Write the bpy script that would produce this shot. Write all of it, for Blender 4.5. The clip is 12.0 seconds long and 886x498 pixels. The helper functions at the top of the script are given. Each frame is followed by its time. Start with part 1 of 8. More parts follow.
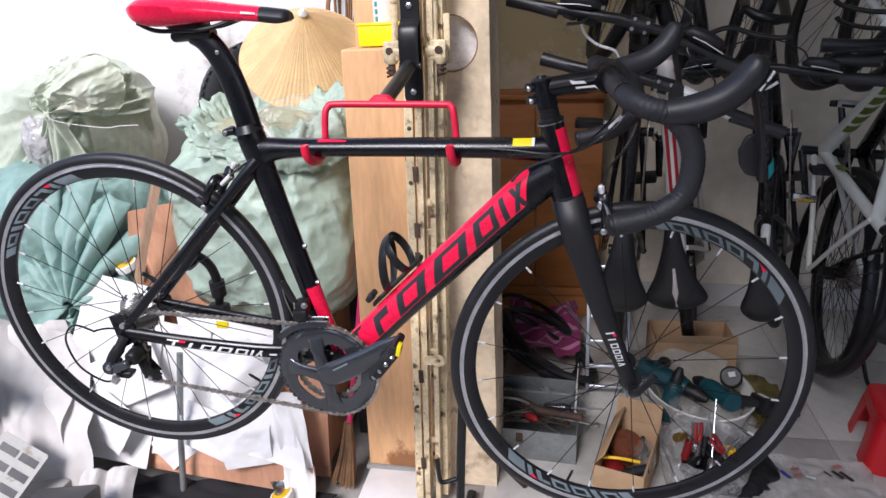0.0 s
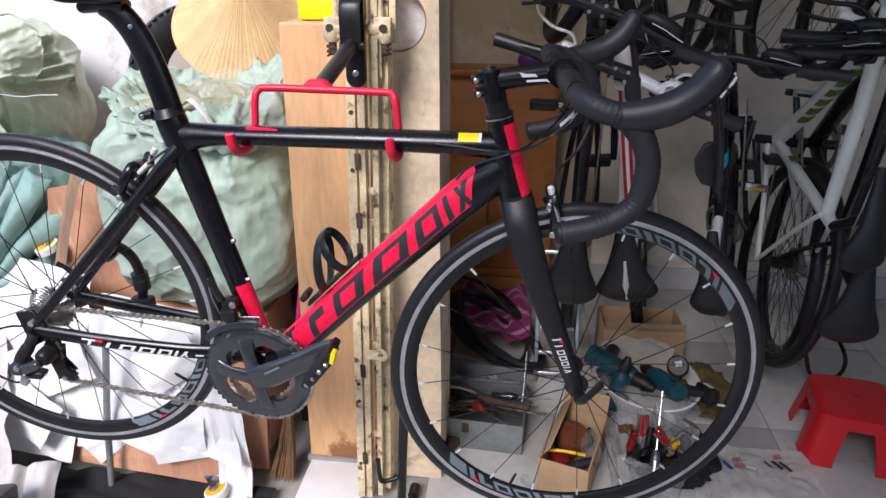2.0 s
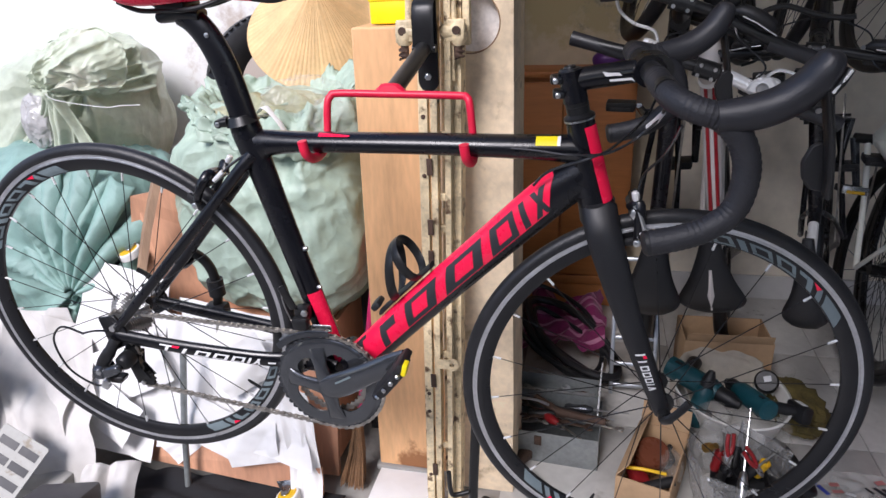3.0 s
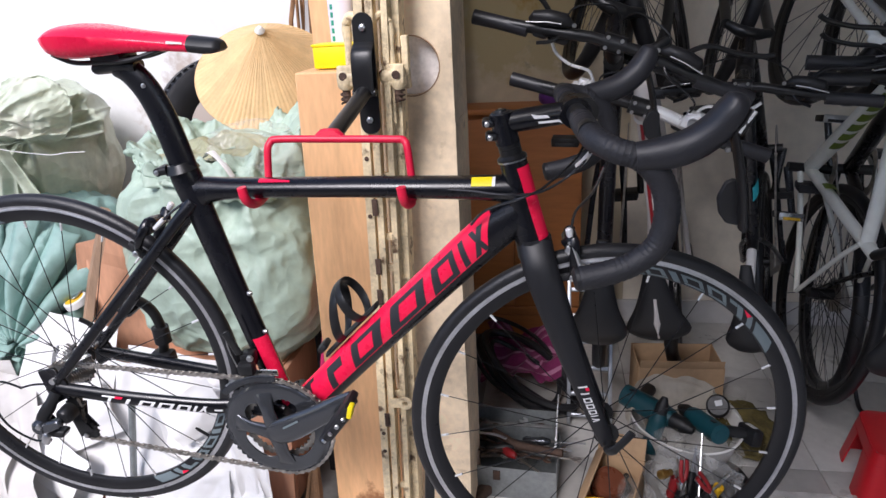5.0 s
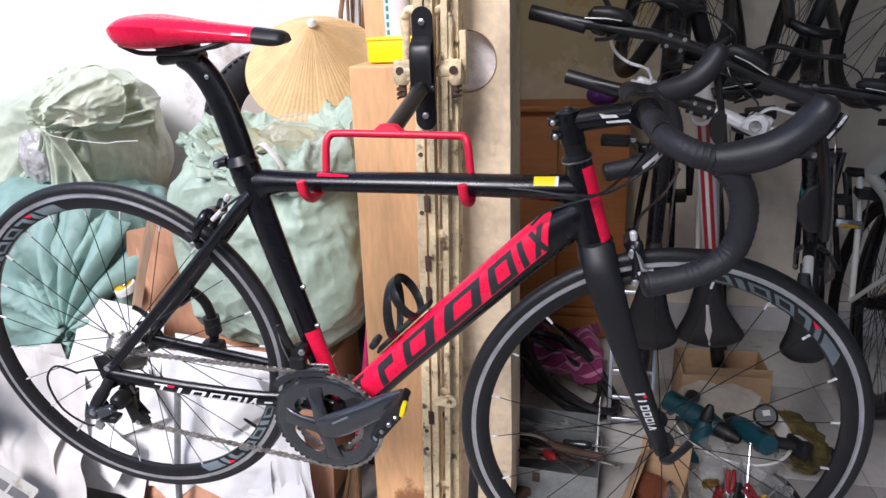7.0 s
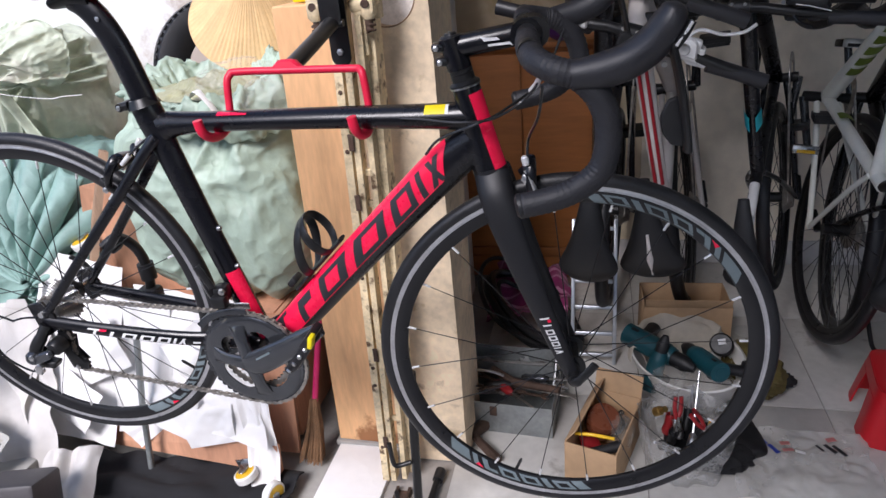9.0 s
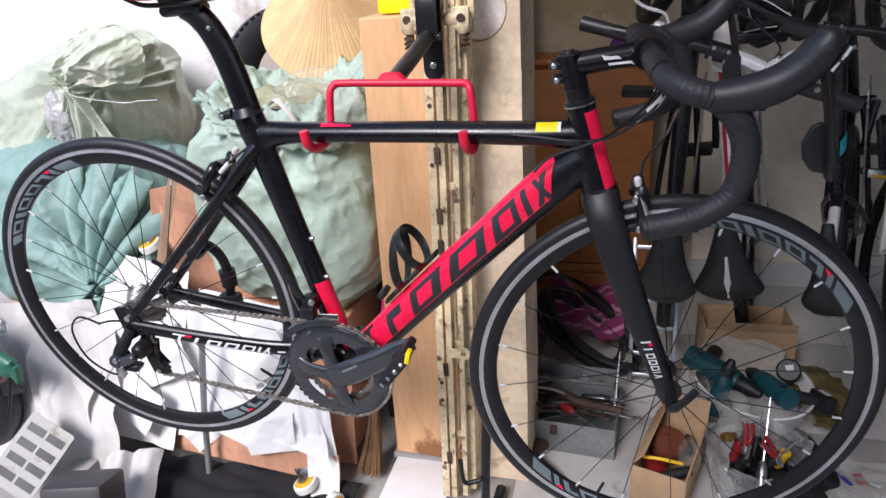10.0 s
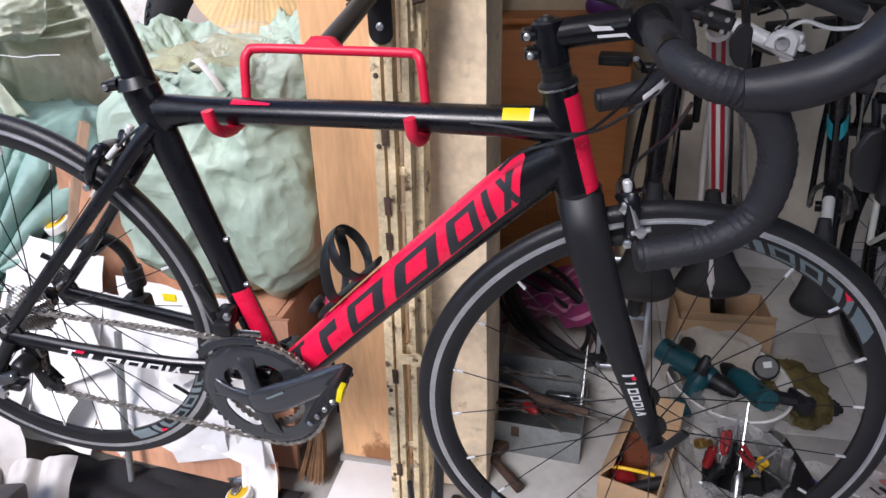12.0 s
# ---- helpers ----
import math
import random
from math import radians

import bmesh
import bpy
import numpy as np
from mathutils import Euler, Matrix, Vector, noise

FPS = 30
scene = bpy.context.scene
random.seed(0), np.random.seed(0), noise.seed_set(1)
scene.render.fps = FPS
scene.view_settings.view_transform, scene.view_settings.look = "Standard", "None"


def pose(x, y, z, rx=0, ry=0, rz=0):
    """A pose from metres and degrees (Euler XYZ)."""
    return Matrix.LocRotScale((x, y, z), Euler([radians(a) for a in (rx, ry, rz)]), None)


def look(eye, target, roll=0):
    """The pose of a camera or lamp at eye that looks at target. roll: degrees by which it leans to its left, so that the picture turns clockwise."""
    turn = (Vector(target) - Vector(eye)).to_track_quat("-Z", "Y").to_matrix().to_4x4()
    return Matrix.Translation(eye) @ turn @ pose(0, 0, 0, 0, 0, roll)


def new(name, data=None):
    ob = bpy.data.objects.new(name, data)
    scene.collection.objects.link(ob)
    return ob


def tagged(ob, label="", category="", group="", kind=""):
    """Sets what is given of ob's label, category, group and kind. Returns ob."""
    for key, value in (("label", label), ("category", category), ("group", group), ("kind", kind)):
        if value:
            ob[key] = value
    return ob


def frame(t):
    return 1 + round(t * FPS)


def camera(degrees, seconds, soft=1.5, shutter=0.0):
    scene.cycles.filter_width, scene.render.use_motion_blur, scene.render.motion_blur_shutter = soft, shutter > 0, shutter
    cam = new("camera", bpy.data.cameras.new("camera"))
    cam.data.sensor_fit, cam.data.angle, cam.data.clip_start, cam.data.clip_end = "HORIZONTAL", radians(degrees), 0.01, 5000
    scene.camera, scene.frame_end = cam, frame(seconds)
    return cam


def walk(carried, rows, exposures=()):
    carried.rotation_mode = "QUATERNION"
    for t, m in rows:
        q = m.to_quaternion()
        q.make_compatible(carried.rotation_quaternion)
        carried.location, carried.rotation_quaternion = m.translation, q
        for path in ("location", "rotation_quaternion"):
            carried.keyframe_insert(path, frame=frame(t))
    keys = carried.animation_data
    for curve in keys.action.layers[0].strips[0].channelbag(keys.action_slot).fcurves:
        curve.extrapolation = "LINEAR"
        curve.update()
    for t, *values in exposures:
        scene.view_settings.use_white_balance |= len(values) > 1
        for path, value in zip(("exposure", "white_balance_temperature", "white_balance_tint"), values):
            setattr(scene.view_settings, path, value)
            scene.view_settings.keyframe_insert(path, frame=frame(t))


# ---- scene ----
cam = camera(67.46, 12.0, soft=1.5)
PATH = [
    (0.0, 0.0414, -0.0935, 1.2774, 9.984, -20.246, 2.420),
    (0.5, -0.0127, -0.0770, 1.2918, 8.301, -20.788, 1.483),
    (0.8, -0.0471, -0.0493, 1.2903, 6.524, -21.045, 1.460),
    (1.0, -0.0568, -0.0328, 1.2895, 5.190, -22.740, 1.237),
    (1.2, -0.0470, -0.0240, 1.2897, 5.020, -23.450, 0.760),
    (1.5, -0.0222, -0.0131, 1.2901, 4.885, -23.157, 0.165),
    (2.0, 0.0542, 0.0018, 1.3033, 6.857, -23.286, 0.180),
    (2.2, 0.0563, 0.0080, 1.3011, 7.647, -23.142, 0.554),
    (2.5, 0.0569, 0.0203, 1.2959, 11.423, -22.832, 1.499),
    (3.0, 0.0368, 0.0404, 1.2944, 12.296, -22.839, 2.283),
    (3.2, 0.0237, 0.0344, 1.2875, 11.338, -22.444, 2.335),
    (4.8, 0.0793, 0.0357, 1.3043, 8.778, -20.221, 3.279),
    (5.0, 0.0769, 0.0371, 1.3086, 8.869, -20.147, 2.915),
    (5.5, 0.0517, 0.0340, 1.3097, 10.014, -18.865, 2.505),
    (6.0, 0.0173, 0.0304, 1.3183, 13.824, -17.737, 2.226),
    (6.5, 0.0146, 0.0367, 1.3264, 13.841, -17.162, 2.484),
    (7.0, 0.0302, 0.0452, 1.3105, 11.810, -20.424, 2.250),
    (7.2, 0.0543, 0.0507, 1.2963, 10.273, -21.374, 2.115),
    (8.8, 0.1910, 0.0665, 1.2707, 11.750, -24.550, 4.299),
    (9.0, 0.2043, 0.0613, 1.2725, 12.088, -24.456, 4.792),
    (9.5, 0.1907, 0.0505, 1.2774, 13.601, -24.307, 4.351),
    (9.7, 0.1602, 0.0486, 1.2809, 15.453, -24.136, 4.018),
    (10.0, 0.0775, 0.0475, 1.2874, 14.382, -23.451, 3.768),
    (10.5, -0.0539, 0.0788, 1.2938, 9.483, -23.327, 2.305),
    (10.7, -0.0688, 0.0905, 1.2902, 5.773, -23.839, 2.262),
    (11.0, -0.0729, 0.1111, 1.2835, 4.715, -23.712, 2.540),
    (11.5, -0.0125, 0.1832, 1.2916, 7.946, -24.066, 2.609),
    (12.0, 0.0505, 0.2579, 1.2722, 11.888, -27.370, 1.788),
]
walk(cam, [(t, pose(x, y, z, 90 + pitch, roll, yaw)) for t, x, y, z, yaw, pitch, roll in PATH], exposures=[(0.0, 0.5, 6300, 17), (12.0, 0.5, 6300, 17)])

# ---- world, sun, exposure ----
world = bpy.data.worlds.new("sky")
scene.world = world
world.use_nodes = True
wn = world.node_tree.nodes
sky = wn.new("ShaderNodeTexSky")
sky.sky_type = "NISHITA"
sky.sun_disc = False
sky.sun_elevation, sky.sun_rotation = radians(45), radians(194)
sky.air_density, sky.dust_density, sky.ozone_density = 1.0, 1.0, 1.0
world.node_tree.links.new(sky.outputs[0], wn["Background"].inputs[0])
wn["Background"].inputs[1].default_value = 0.14
sun_data = bpy.data.lights.new("sun", "SUN")
sun_data.energy, sun_data.angle, sun_data.color = 2.9, radians(24), (1.0, 0.98, 0.965)
sun = new("sun", sun_data)
sun.matrix_world = look((-2.0, -4.4, 6.4), (-0.6, 1.2, 0.8))


# ---- materials ----
def material(name, base, rough=0.6, metal=0.0, vary=0.12, scale=6.0, bump=0.1, bump_scale=120.0, second=None, patch=0.0,
             patch_scale=3.0, grain=None, coat=0.0, sheen=0.0, alpha=1.0, subsurface=0.0, spread=0.0, crumple=0.0, crumple_scale=9.0):
    """A surface with broad and fine variation, stains of a second colour, grain along an axis and fine relief."""
    m = bpy.data.materials.new(name)
    m.use_nodes = True
    nt = m.node_tree
    n, link = nt.nodes, nt.links.new
    bsdf = n["Principled BSDF"]
    co = n.new("ShaderNodeTexCoord")
    mp = n.new("ShaderNodeMapping")
    link(co.outputs["Object"], mp.inputs[0])
    if grain:
        mp.inputs["Scale"].default_value = grain
    big = n.new("ShaderNodeTexNoise")
    big.inputs["Scale"].default_value, big.inputs["Detail"].default_value = scale, 6
    link(mp.outputs[0], big.inputs["Vector"])
    fine = n.new("ShaderNodeTexNoise")
    fine.inputs["Scale"].default_value, fine.inputs["Detail"].default_value = scale * 9, 4
    link(mp.outputs[0], fine.inputs["Vector"])
    add = n.new("ShaderNodeMath")
    add.operation = "MULTIPLY_ADD"
    add.inputs[1].default_value = 0.45
    link(fine.outputs[0], add.inputs[0]), link(big.outputs[0], add.inputs[2])
    ramp = n.new("ShaderNodeMapRange")
    ramp.inputs[1].default_value, ramp.inputs[2].default_value = 0.45, 1.0
    ramp.inputs[3].default_value, ramp.inputs[4].default_value = 1 - vary * 1.6, 1 + vary * 1.6
    link(add.outputs[0], ramp.inputs[0])
    mul = n.new("ShaderNodeMix")
    mul.data_type, mul.blend_type = "RGBA", "MULTIPLY"
    mul.inputs[0].default_value = 1.0
    mul.inputs[6].default_value = (*base, 1)
    link(ramp.outputs[0], mul.inputs[7])
    colour = mul.outputs[2]
    if spread:
        info = n.new("ShaderNodeObjectInfo")
        tone = n.new("ShaderNodeMapRange")
        tone.inputs[3].default_value, tone.inputs[4].default_value = 1 - spread, 1 + spread
        link(info.outputs["Random"], tone.inputs[0])
        mul2 = n.new("ShaderNodeMix")
        mul2.data_type, mul2.blend_type = "RGBA", "MULTIPLY"
        mul2.inputs[0].default_value = 1.0
        link(colour, mul2.inputs[6]), link(tone.outputs[0], mul2.inputs[7])
        colour = mul2.outputs[2]
    if second:
        spot = n.new("ShaderNodeTexNoise")
        spot.inputs["Scale"].default_value, spot.inputs["Detail"].default_value = patch_scale, 8
        spot.inputs["Roughness"].default_value = 0.62
        link(mp.outputs[0], spot.inputs["Vector"])
        edge = n.new("ShaderNodeMapRange")
        edge.inputs[1].default_value, edge.inputs[2].default_value = 0.72 - patch * 0.4, 0.78 - patch * 0.3
        link(spot.outputs[0], edge.inputs[0])
        mix = n.new("ShaderNodeMix")
        mix.data_type = "RGBA"
        link(edge.outputs[0], mix.inputs[0]), link(colour, mix.inputs[6])
        mix.inputs[7].default_value = (*second, 1)
        colour = mix.outputs[2]
    link(colour, bsdf.inputs["Base Color"])
    rr = n.new("ShaderNodeMapRange")
    rr.inputs[1].default_value, rr.inputs[2].default_value = 0.3, 1.0
    rr.inputs[3].default_value, rr.inputs[4].default_value = max(0.03, rough - 0.1), min(1, rough + 0.1)
    link(add.outputs[0], rr.inputs[0]), link(rr.outputs[0], bsdf.inputs["Roughness"])
    bsdf.inputs["Metallic"].default_value = metal
    bsdf.inputs["Coat Weight"].default_value = coat
    bsdf.inputs["Sheen Weight"].default_value = sheen
    bsdf.inputs["Alpha"].default_value = alpha
    if subsurface:
        bsdf.inputs["Transmission Weight"].default_value = subsurface
    if bump:
        bn = n.new("ShaderNodeTexNoise")
        bn.inputs["Scale"].default_value, bn.inputs["Detail"].default_value = bump_scale, 5
        link(mp.outputs[0], bn.inputs["Vector"])
        bb = n.new("ShaderNodeBump")
        bb.inputs["Strength"].default_value, bb.inputs["Distance"].default_value = bump, 0.004
        link(bn.outputs[0], bb.inputs["Height"]), link(bb.outputs[0], bsdf.inputs["Normal"])
    if crumple:
        # facets of crushed cloth or film, at two sizes
        wob = n.new("ShaderNodeTexNoise")
        wob.inputs["Scale"].default_value, wob.inputs["Detail"].default_value = crumple_scale * 0.7, 3
        link(mp.outputs[0], wob.inputs["Vector"])
        shift = n.new("ShaderNodeVectorMath")
        shift.operation = "MULTIPLY_ADD"
        shift.inputs[1].default_value = (1.6 / crumple_scale,) * 3
        link(wob.outputs["Color"], shift.inputs[0]), link(mp.outputs[0], shift.inputs[2])
        last = bsdf.inputs["Normal"].links[0].from_socket if bump else None
        for k, size in enumerate((1.0, 2.7)):
            cell = n.new("ShaderNodeTexVoronoi")
            cell.inputs["Scale"].default_value = crumple_scale * size
            link(shift.outputs[0], cell.inputs["Vector"])
            cb = n.new("ShaderNodeBump")
            cb.inputs["Strength"].default_value, cb.inputs["Distance"].default_value = crumple, 0.22 / (crumple_scale * size)
            link(cell.outputs["Distance"], cb.inputs["Height"])
            if last:
                link(last, cb.inputs["Normal"])
            last = cb.outputs[0]
        link(last, bsdf.inputs["Normal"])
    return m


def stain(mat, centre, radius, colour, scale=16.0, cut=0.5):
    """A ragged stain of one colour round a place on a surface."""
    nt = mat.node_tree
    n, link = nt.nodes, nt.links.new
    bsdf = n["Principled BSDF"]
    was = bsdf.inputs["Base Color"].links[0].from_socket
    co = n.new("ShaderNodeTexCoord")
    far = n.new("ShaderNodeVectorMath")
    far.operation = "DISTANCE"
    far.inputs[1].default_value = centre
    link(co.outputs["Object"], far.inputs[0])
    spot = n.new("ShaderNodeTexNoise")
    spot.inputs["Scale"].default_value, spot.inputs["Detail"].default_value, spot.inputs["Roughness"].default_value = scale, 7, 0.65
    link(co.outputs["Object"], spot.inputs["Vector"])
    fall = n.new("ShaderNodeMapRange")
    fall.inputs[1].default_value, fall.inputs[2].default_value = 0.0, radius
    fall.inputs[3].default_value, fall.inputs[4].default_value = 0.22, -0.3
    link(far.outputs["Value"], fall.inputs[0])
    add = n.new("ShaderNodeMath")
    add.operation = "ADD"
    link(spot.outputs[0], add.inputs[0]), link(fall.outputs[0], add.inputs[1])
    edge = n.new("ShaderNodeMapRange")
    edge.inputs[1].default_value, edge.inputs[2].default_value = cut, cut + 0.12
    link(add.outputs[0], edge.inputs[0])
    mix = n.new("ShaderNodeMix")
    mix.data_type = "RGBA"
    link(edge.outputs[0], mix.inputs[0]), link(was, mix.inputs[6])
    mix.inputs[7].default_value = (*colour, 1)
    link(mix.outputs[2], bsdf.inputs["Base Color"])


black_paint = material("satin_black_paint", (0.0035, 0.0035, 0.0055), 0.25, vary=0.1, bump=0.02)
fork_paint = material("matte_black_paint", (0.008, 0.008, 0.01), 0.46, vary=0.1, bump=0.03)
red_paint = material("red_paint", (0.84, 0.011, 0.062), 0.26, vary=0.06, bump=0.02)
rubber = material("tyre_rubber", (0.011, 0.011, 0.013), 0.4, vary=0.2, bump=0.15, bump_scale=300)
rim_black = material("anodised_black_rim", (0.014, 0.014, 0.016), 0.3, 0.3, bump=0.02)
brake_track = material("machined_brake_track", (0.58, 0.58, 0.6), 0.32, 0.85, vary=0.15, scale=20, bump=0.1, bump_scale=400)
decal_grey = material("grey_decal", (0.15, 0.19, 0.205), 0.45, bump=0)
decal_white = material("white_decal", (0.8, 0.8, 0.8), 0.4, bump=0)
steel = material("bright_steel", (0.6, 0.6, 0.6), 0.28, 1.0, vary=0.15, bump=0.05)
chain_steel = material("oily_chain_steel", (0.4, 0.375, 0.345), 0.38, 0.9, vary=0.3, scale=60, bump=0.1)
crank_grey = material("dark_grey_alloy", (0.075, 0.08, 0.09), 0.2, 0.75, vary=0.1, bump=0.02)
crank_gloss = material("polished_grey_alloy", (0.1, 0.105, 0.115), 0.14, 0.75, vary=0.1, bump=0.02)
bag_film = material("grey_bag_film", (0.55, 0.55, 0.54), 0.2, vary=0.3, scale=25, crumple=0.8, crumple_scale=16, bump=0.6, bump_scale=35, alpha=0.38)
cable_black = material("glossy_cable_sheath", (0.02, 0.02, 0.022), 0.16, vary=0.1, bump=0)
black_metal = material("black_metal", (0.015, 0.015, 0.016), 0.35, 0.3, vary=0.2, bump=0.03)
black_plastic = material("black_plastic", (0.01, 0.01, 0.0115), 0.48, vary=0.2, bump=0.05)
bar_tape = material("black_bar_tape", (0.018, 0.018, 0.022), 0.55, vary=0.15, bump=0.25, bump_scale=250)
hood_rubber = material("black_hood_rubber", (0.018, 0.018, 0.022), 0.42, vary=0.1, bump=0.1, bump_scale=350)
yellow_label = material("yellow_label", (0.85, 0.68, 0.0), 0.5, vary=0.05, bump=0)
spoke_black = material("black_spoke", (0.02, 0.02, 0.022), 0.3, 0.6, bump=0)
rubber_red = material("red_vinyl_coating", (0.72, 0.01, 0.05), 0.42, vary=0.06, bump=0.05)
timber = material("pale_timber", (0.7, 0.405, 0.2), 0.6, vary=0.16, scale=2.4, grain=(5, 5, 0.9), bump=0.15, bump_scale=60,
                  second=(0.34, 0.15, 0.06), patch=0.12, patch_scale=1.6)
stain(timber, (-0.4, 1.445, 0.0), 0.22, (0.3, 0.13, 0.05), 9, 0.5)
plaster = material("old_whitewash", (0.83, 0.67, 0.475), 0.9, vary=0.2, scale=6, bump=0.6, bump_scale=40, second=(0.42, 0.31, 0.18), patch=0.3, patch_scale=9)
niche_grey = material("pale_grey_plaster", (0.8, 0.76, 0.74), 0.85, vary=0.22, scale=14, bump=0.4, bump_scale=50, second=(0.42, 0.36, 0.32), patch=0.22, patch_scale=18)
niche_rim = material("rust_brown_dirt", (0.3, 0.18, 0.1), 0.9, vary=0.3, scale=30)
white_wall = material("white_limewash", (0.76, 0.755, 0.75), 0.92, vary=0.05, scale=3, bump=0.4, bump_scale=30, second=(0.62, 0.56, 0.5), patch=0.1, patch_scale=3)
stain(white_wall, (-1.18, 2.25, 1.02), 0.38, (0.5, 0.43, 0.38), 6, 0.5)
for sx, sz, sr, tint in ((-2.15, 1.62, 0.3, (0.3, 0.28, 0.25)), (-1.8, 1.66, 0.3, (0.3, 0.28, 0.25)), (-1.54, 1.52, 0.2, (0.55, 0.46, 0.36)), (-1.03, 1.47, 0.22, (0.5, 0.42, 0.34))):
    stain(white_wall, (sx, 2.25, sz), sr, tint, 12, 0.56)
room_wall = material("stained_cream_plaster", (0.64, 0.55, 0.4), 0.9, vary=0.12, scale=2.5, bump=0.3, bump_scale=30, second=(0.42, 0.3, 0.12), patch=0.22, patch_scale=2.2)
stain(room_wall, (0.03, 2.705, 1.14), 0.2, (0.2, 0.2, 0.19), 14, 0.52)
stain(room_wall, (-0.05, 2.705, 1.3), 0.5, (0.55, 0.45, 0.26), 5, 0.4)
stain(room_wall, (0.1, 2.705, 1.58), 0.55, (0.46, 0.3, 0.09), 6, 0.46)
pale_wall = material("pale_beige_plaster", (0.85, 0.78, 0.66), 0.85, vary=0.12, scale=2.5, bump=0.3, bump_scale=30, second=(0.6, 0.52, 0.42), patch=0.12, patch_scale=3)
# For the unseen walls only; this grey limits the light they bounce.
unseen_wall = material("unseen_wall_grey", (0.38, 0.38, 0.375), 0.85, vary=0.15, scale=2.5, bump=0.3, bump_scale=30)
grey_wall = material("grey_painted_plaster", (0.6, 0.59, 0.58), 0.85, vary=0.08, scale=2.5, bump=0.3, bump_scale=30)
gate_paint = material("cream_gate_paint", (0.74, 0.6, 0.38), 0.5, vary=0.28, scale=14, bump=0.4, bump_scale=90, second=(0.13, 0.075, 0.04), patch=0.42, patch_scale=30)
silver = material("silver_lever_alloy", (0.78, 0.78, 0.78), 0.28, 0.35, vary=0.08, bump=0.03)
rust = material("rusty_iron", (0.09, 0.055, 0.04), 0.75, 0.3, vary=0.4, scale=20, bump=0.5, bump_scale=120)
tile = material("white_floor_tile", (0.54, 0.525, 0.495), 0.3, vary=0.12, scale=4, bump=0.03, spread=0.03, second=(0.22, 0.2, 0.17), patch=0.3, patch_scale=4)
grout = material("tile_grout", (0.3, 0.28, 0.26), 0.9)
cement = material("grey_cement", (0.33, 0.32, 0.3), 0.9, vary=0.2, scale=3, bump=0.4, bump_scale=60)
cabinet_wood = material("orange_brown_board", (0.42, 0.155, 0.045), 0.5, vary=0.15, scale=2.0, grain=(0.7, 4, 6), bump=0.08, bump_scale=60)
ply = material("reddish_plywood", (0.6, 0.31, 0.19), 0.65, vary=0.14, scale=2.5, grain=(5, 5, 0.7), bump=0.1, bump_scale=80, second=(0.4, 0.18, 0.1), patch=0.1)
# Black of cloth and gloves, and of the shade panel beside the post.
dark_void = material("black_cloth_and_shade", (0.012, 0.012, 0.014), 0.9, vary=0.3)
straw = material("palm_leaf_straw", (0.68, 0.46, 0.23), 0.7, vary=0.1, scale=12, bump=0.2, bump_scale=150, spread=0.07)
sack_green = material("woven_green_sack", (0.38, 0.48, 0.39), 0.4, vary=0.16, scale=5, crumple=0.6, crumple_scale=6, bump=0.3, bump_scale=380, second=(0.48, 0.59, 0.47), patch=0.3, patch_scale=5)
sack_teal = material("woven_teal_sack", (0.23, 0.365, 0.325), 0.5, vary=0.16, scale=5, crumple=0.45, crumple_scale=5, bump=0.3, bump_scale=380, second=(0.4, 0.55, 0.5), patch=0.2, patch_scale=5)
sack_lining = material("khaki_film_lining", (0.33, 0.33, 0.2), 0.32, vary=0.2, scale=9, crumple=0.6, crumple_scale=14, bump=0.3, bump_scale=60)
sack_pale = material("woven_pale_sack", (0.51, 0.56, 0.44), 0.42, vary=0.14, scale=5, crumple=0.4, crumple_scale=7, bump=0.3, bump_scale=380, second=(0.6, 0.6, 0.5), patch=0.3, patch_scale=5)
paper = material("white_paper", (0.82, 0.81, 0.8), 0.75, vary=0.05, scale=3, crumple=0.1, crumple_scale=4, bump=0.1, bump_scale=20)
# Cream sheets with the shadow they lie in mixed into a greyer base.
shaded_cream = material("shaded_cream_sheet", (0.6, 0.575, 0.55), 0.85, vary=0.08, scale=4, crumple=0.12, crumple_scale=5, bump=0.15, bump_scale=60)
clear_film = material("clear_plastic_film", (0.8, 0.78, 0.72), 0.18, vary=0.08, scale=12, crumple=0.7, crumple_scale=20, bump=0.6, bump_scale=35, alpha=0.11)
grey_film = material("smoky_plastic_film", (0.46, 0.45, 0.44), 0.22, vary=0.15, scale=10, crumple=0.7, crumple_scale=18, bump=0.4, bump_scale=40)
white_plastic = material("white_plastic", (0.78, 0.77, 0.74), 0.35, vary=0.06, bump=0.03)
yellow_plastic = material("yellow_plastic", (0.9, 0.72, 0.0), 0.4, vary=0.06, bump=0.03)
amber = material("amber_wheel", (0.75, 0.45, 0.02), 0.3, vary=0.15, bump=0.02)
cardboard = material("brown_cardboard", (0.46, 0.3, 0.17), 0.8, vary=0.12, scale=5, bump=0.2, bump_scale=70, second=(0.34, 0.2, 0.1), patch=0.12, patch_scale=6)
tin = material("dull_galvanised_tin", (0.3, 0.32, 0.32), 0.5, 0.6, vary=0.22, scale=10, bump=0.15, second=(0.16, 0.14, 0.12), patch=0.2, patch_scale=9)
alu = material("brushed_aluminium", (0.5, 0.53, 0.57), 0.42, 0.85, vary=0.12, bump=0.05)
teal_plastic = material("teal_tool_plastic", (0.008, 0.07, 0.09), 0.42, vary=0.15, bump=0.08)
red_plastic = material("red_stool_plastic", (0.62, 0.012, 0.02), 0.35, vary=0.06, bump=0.03)
dark_red = material("dark_red_plastic", (0.25, 0.012, 0.015), 0.4, vary=0.15, bump=0.05)
magenta = material("magenta_checked_cloth", (0.22, 0.02, 0.1), 0.9, vary=0.2, scale=14, bump=0.4, sheen=0.3)
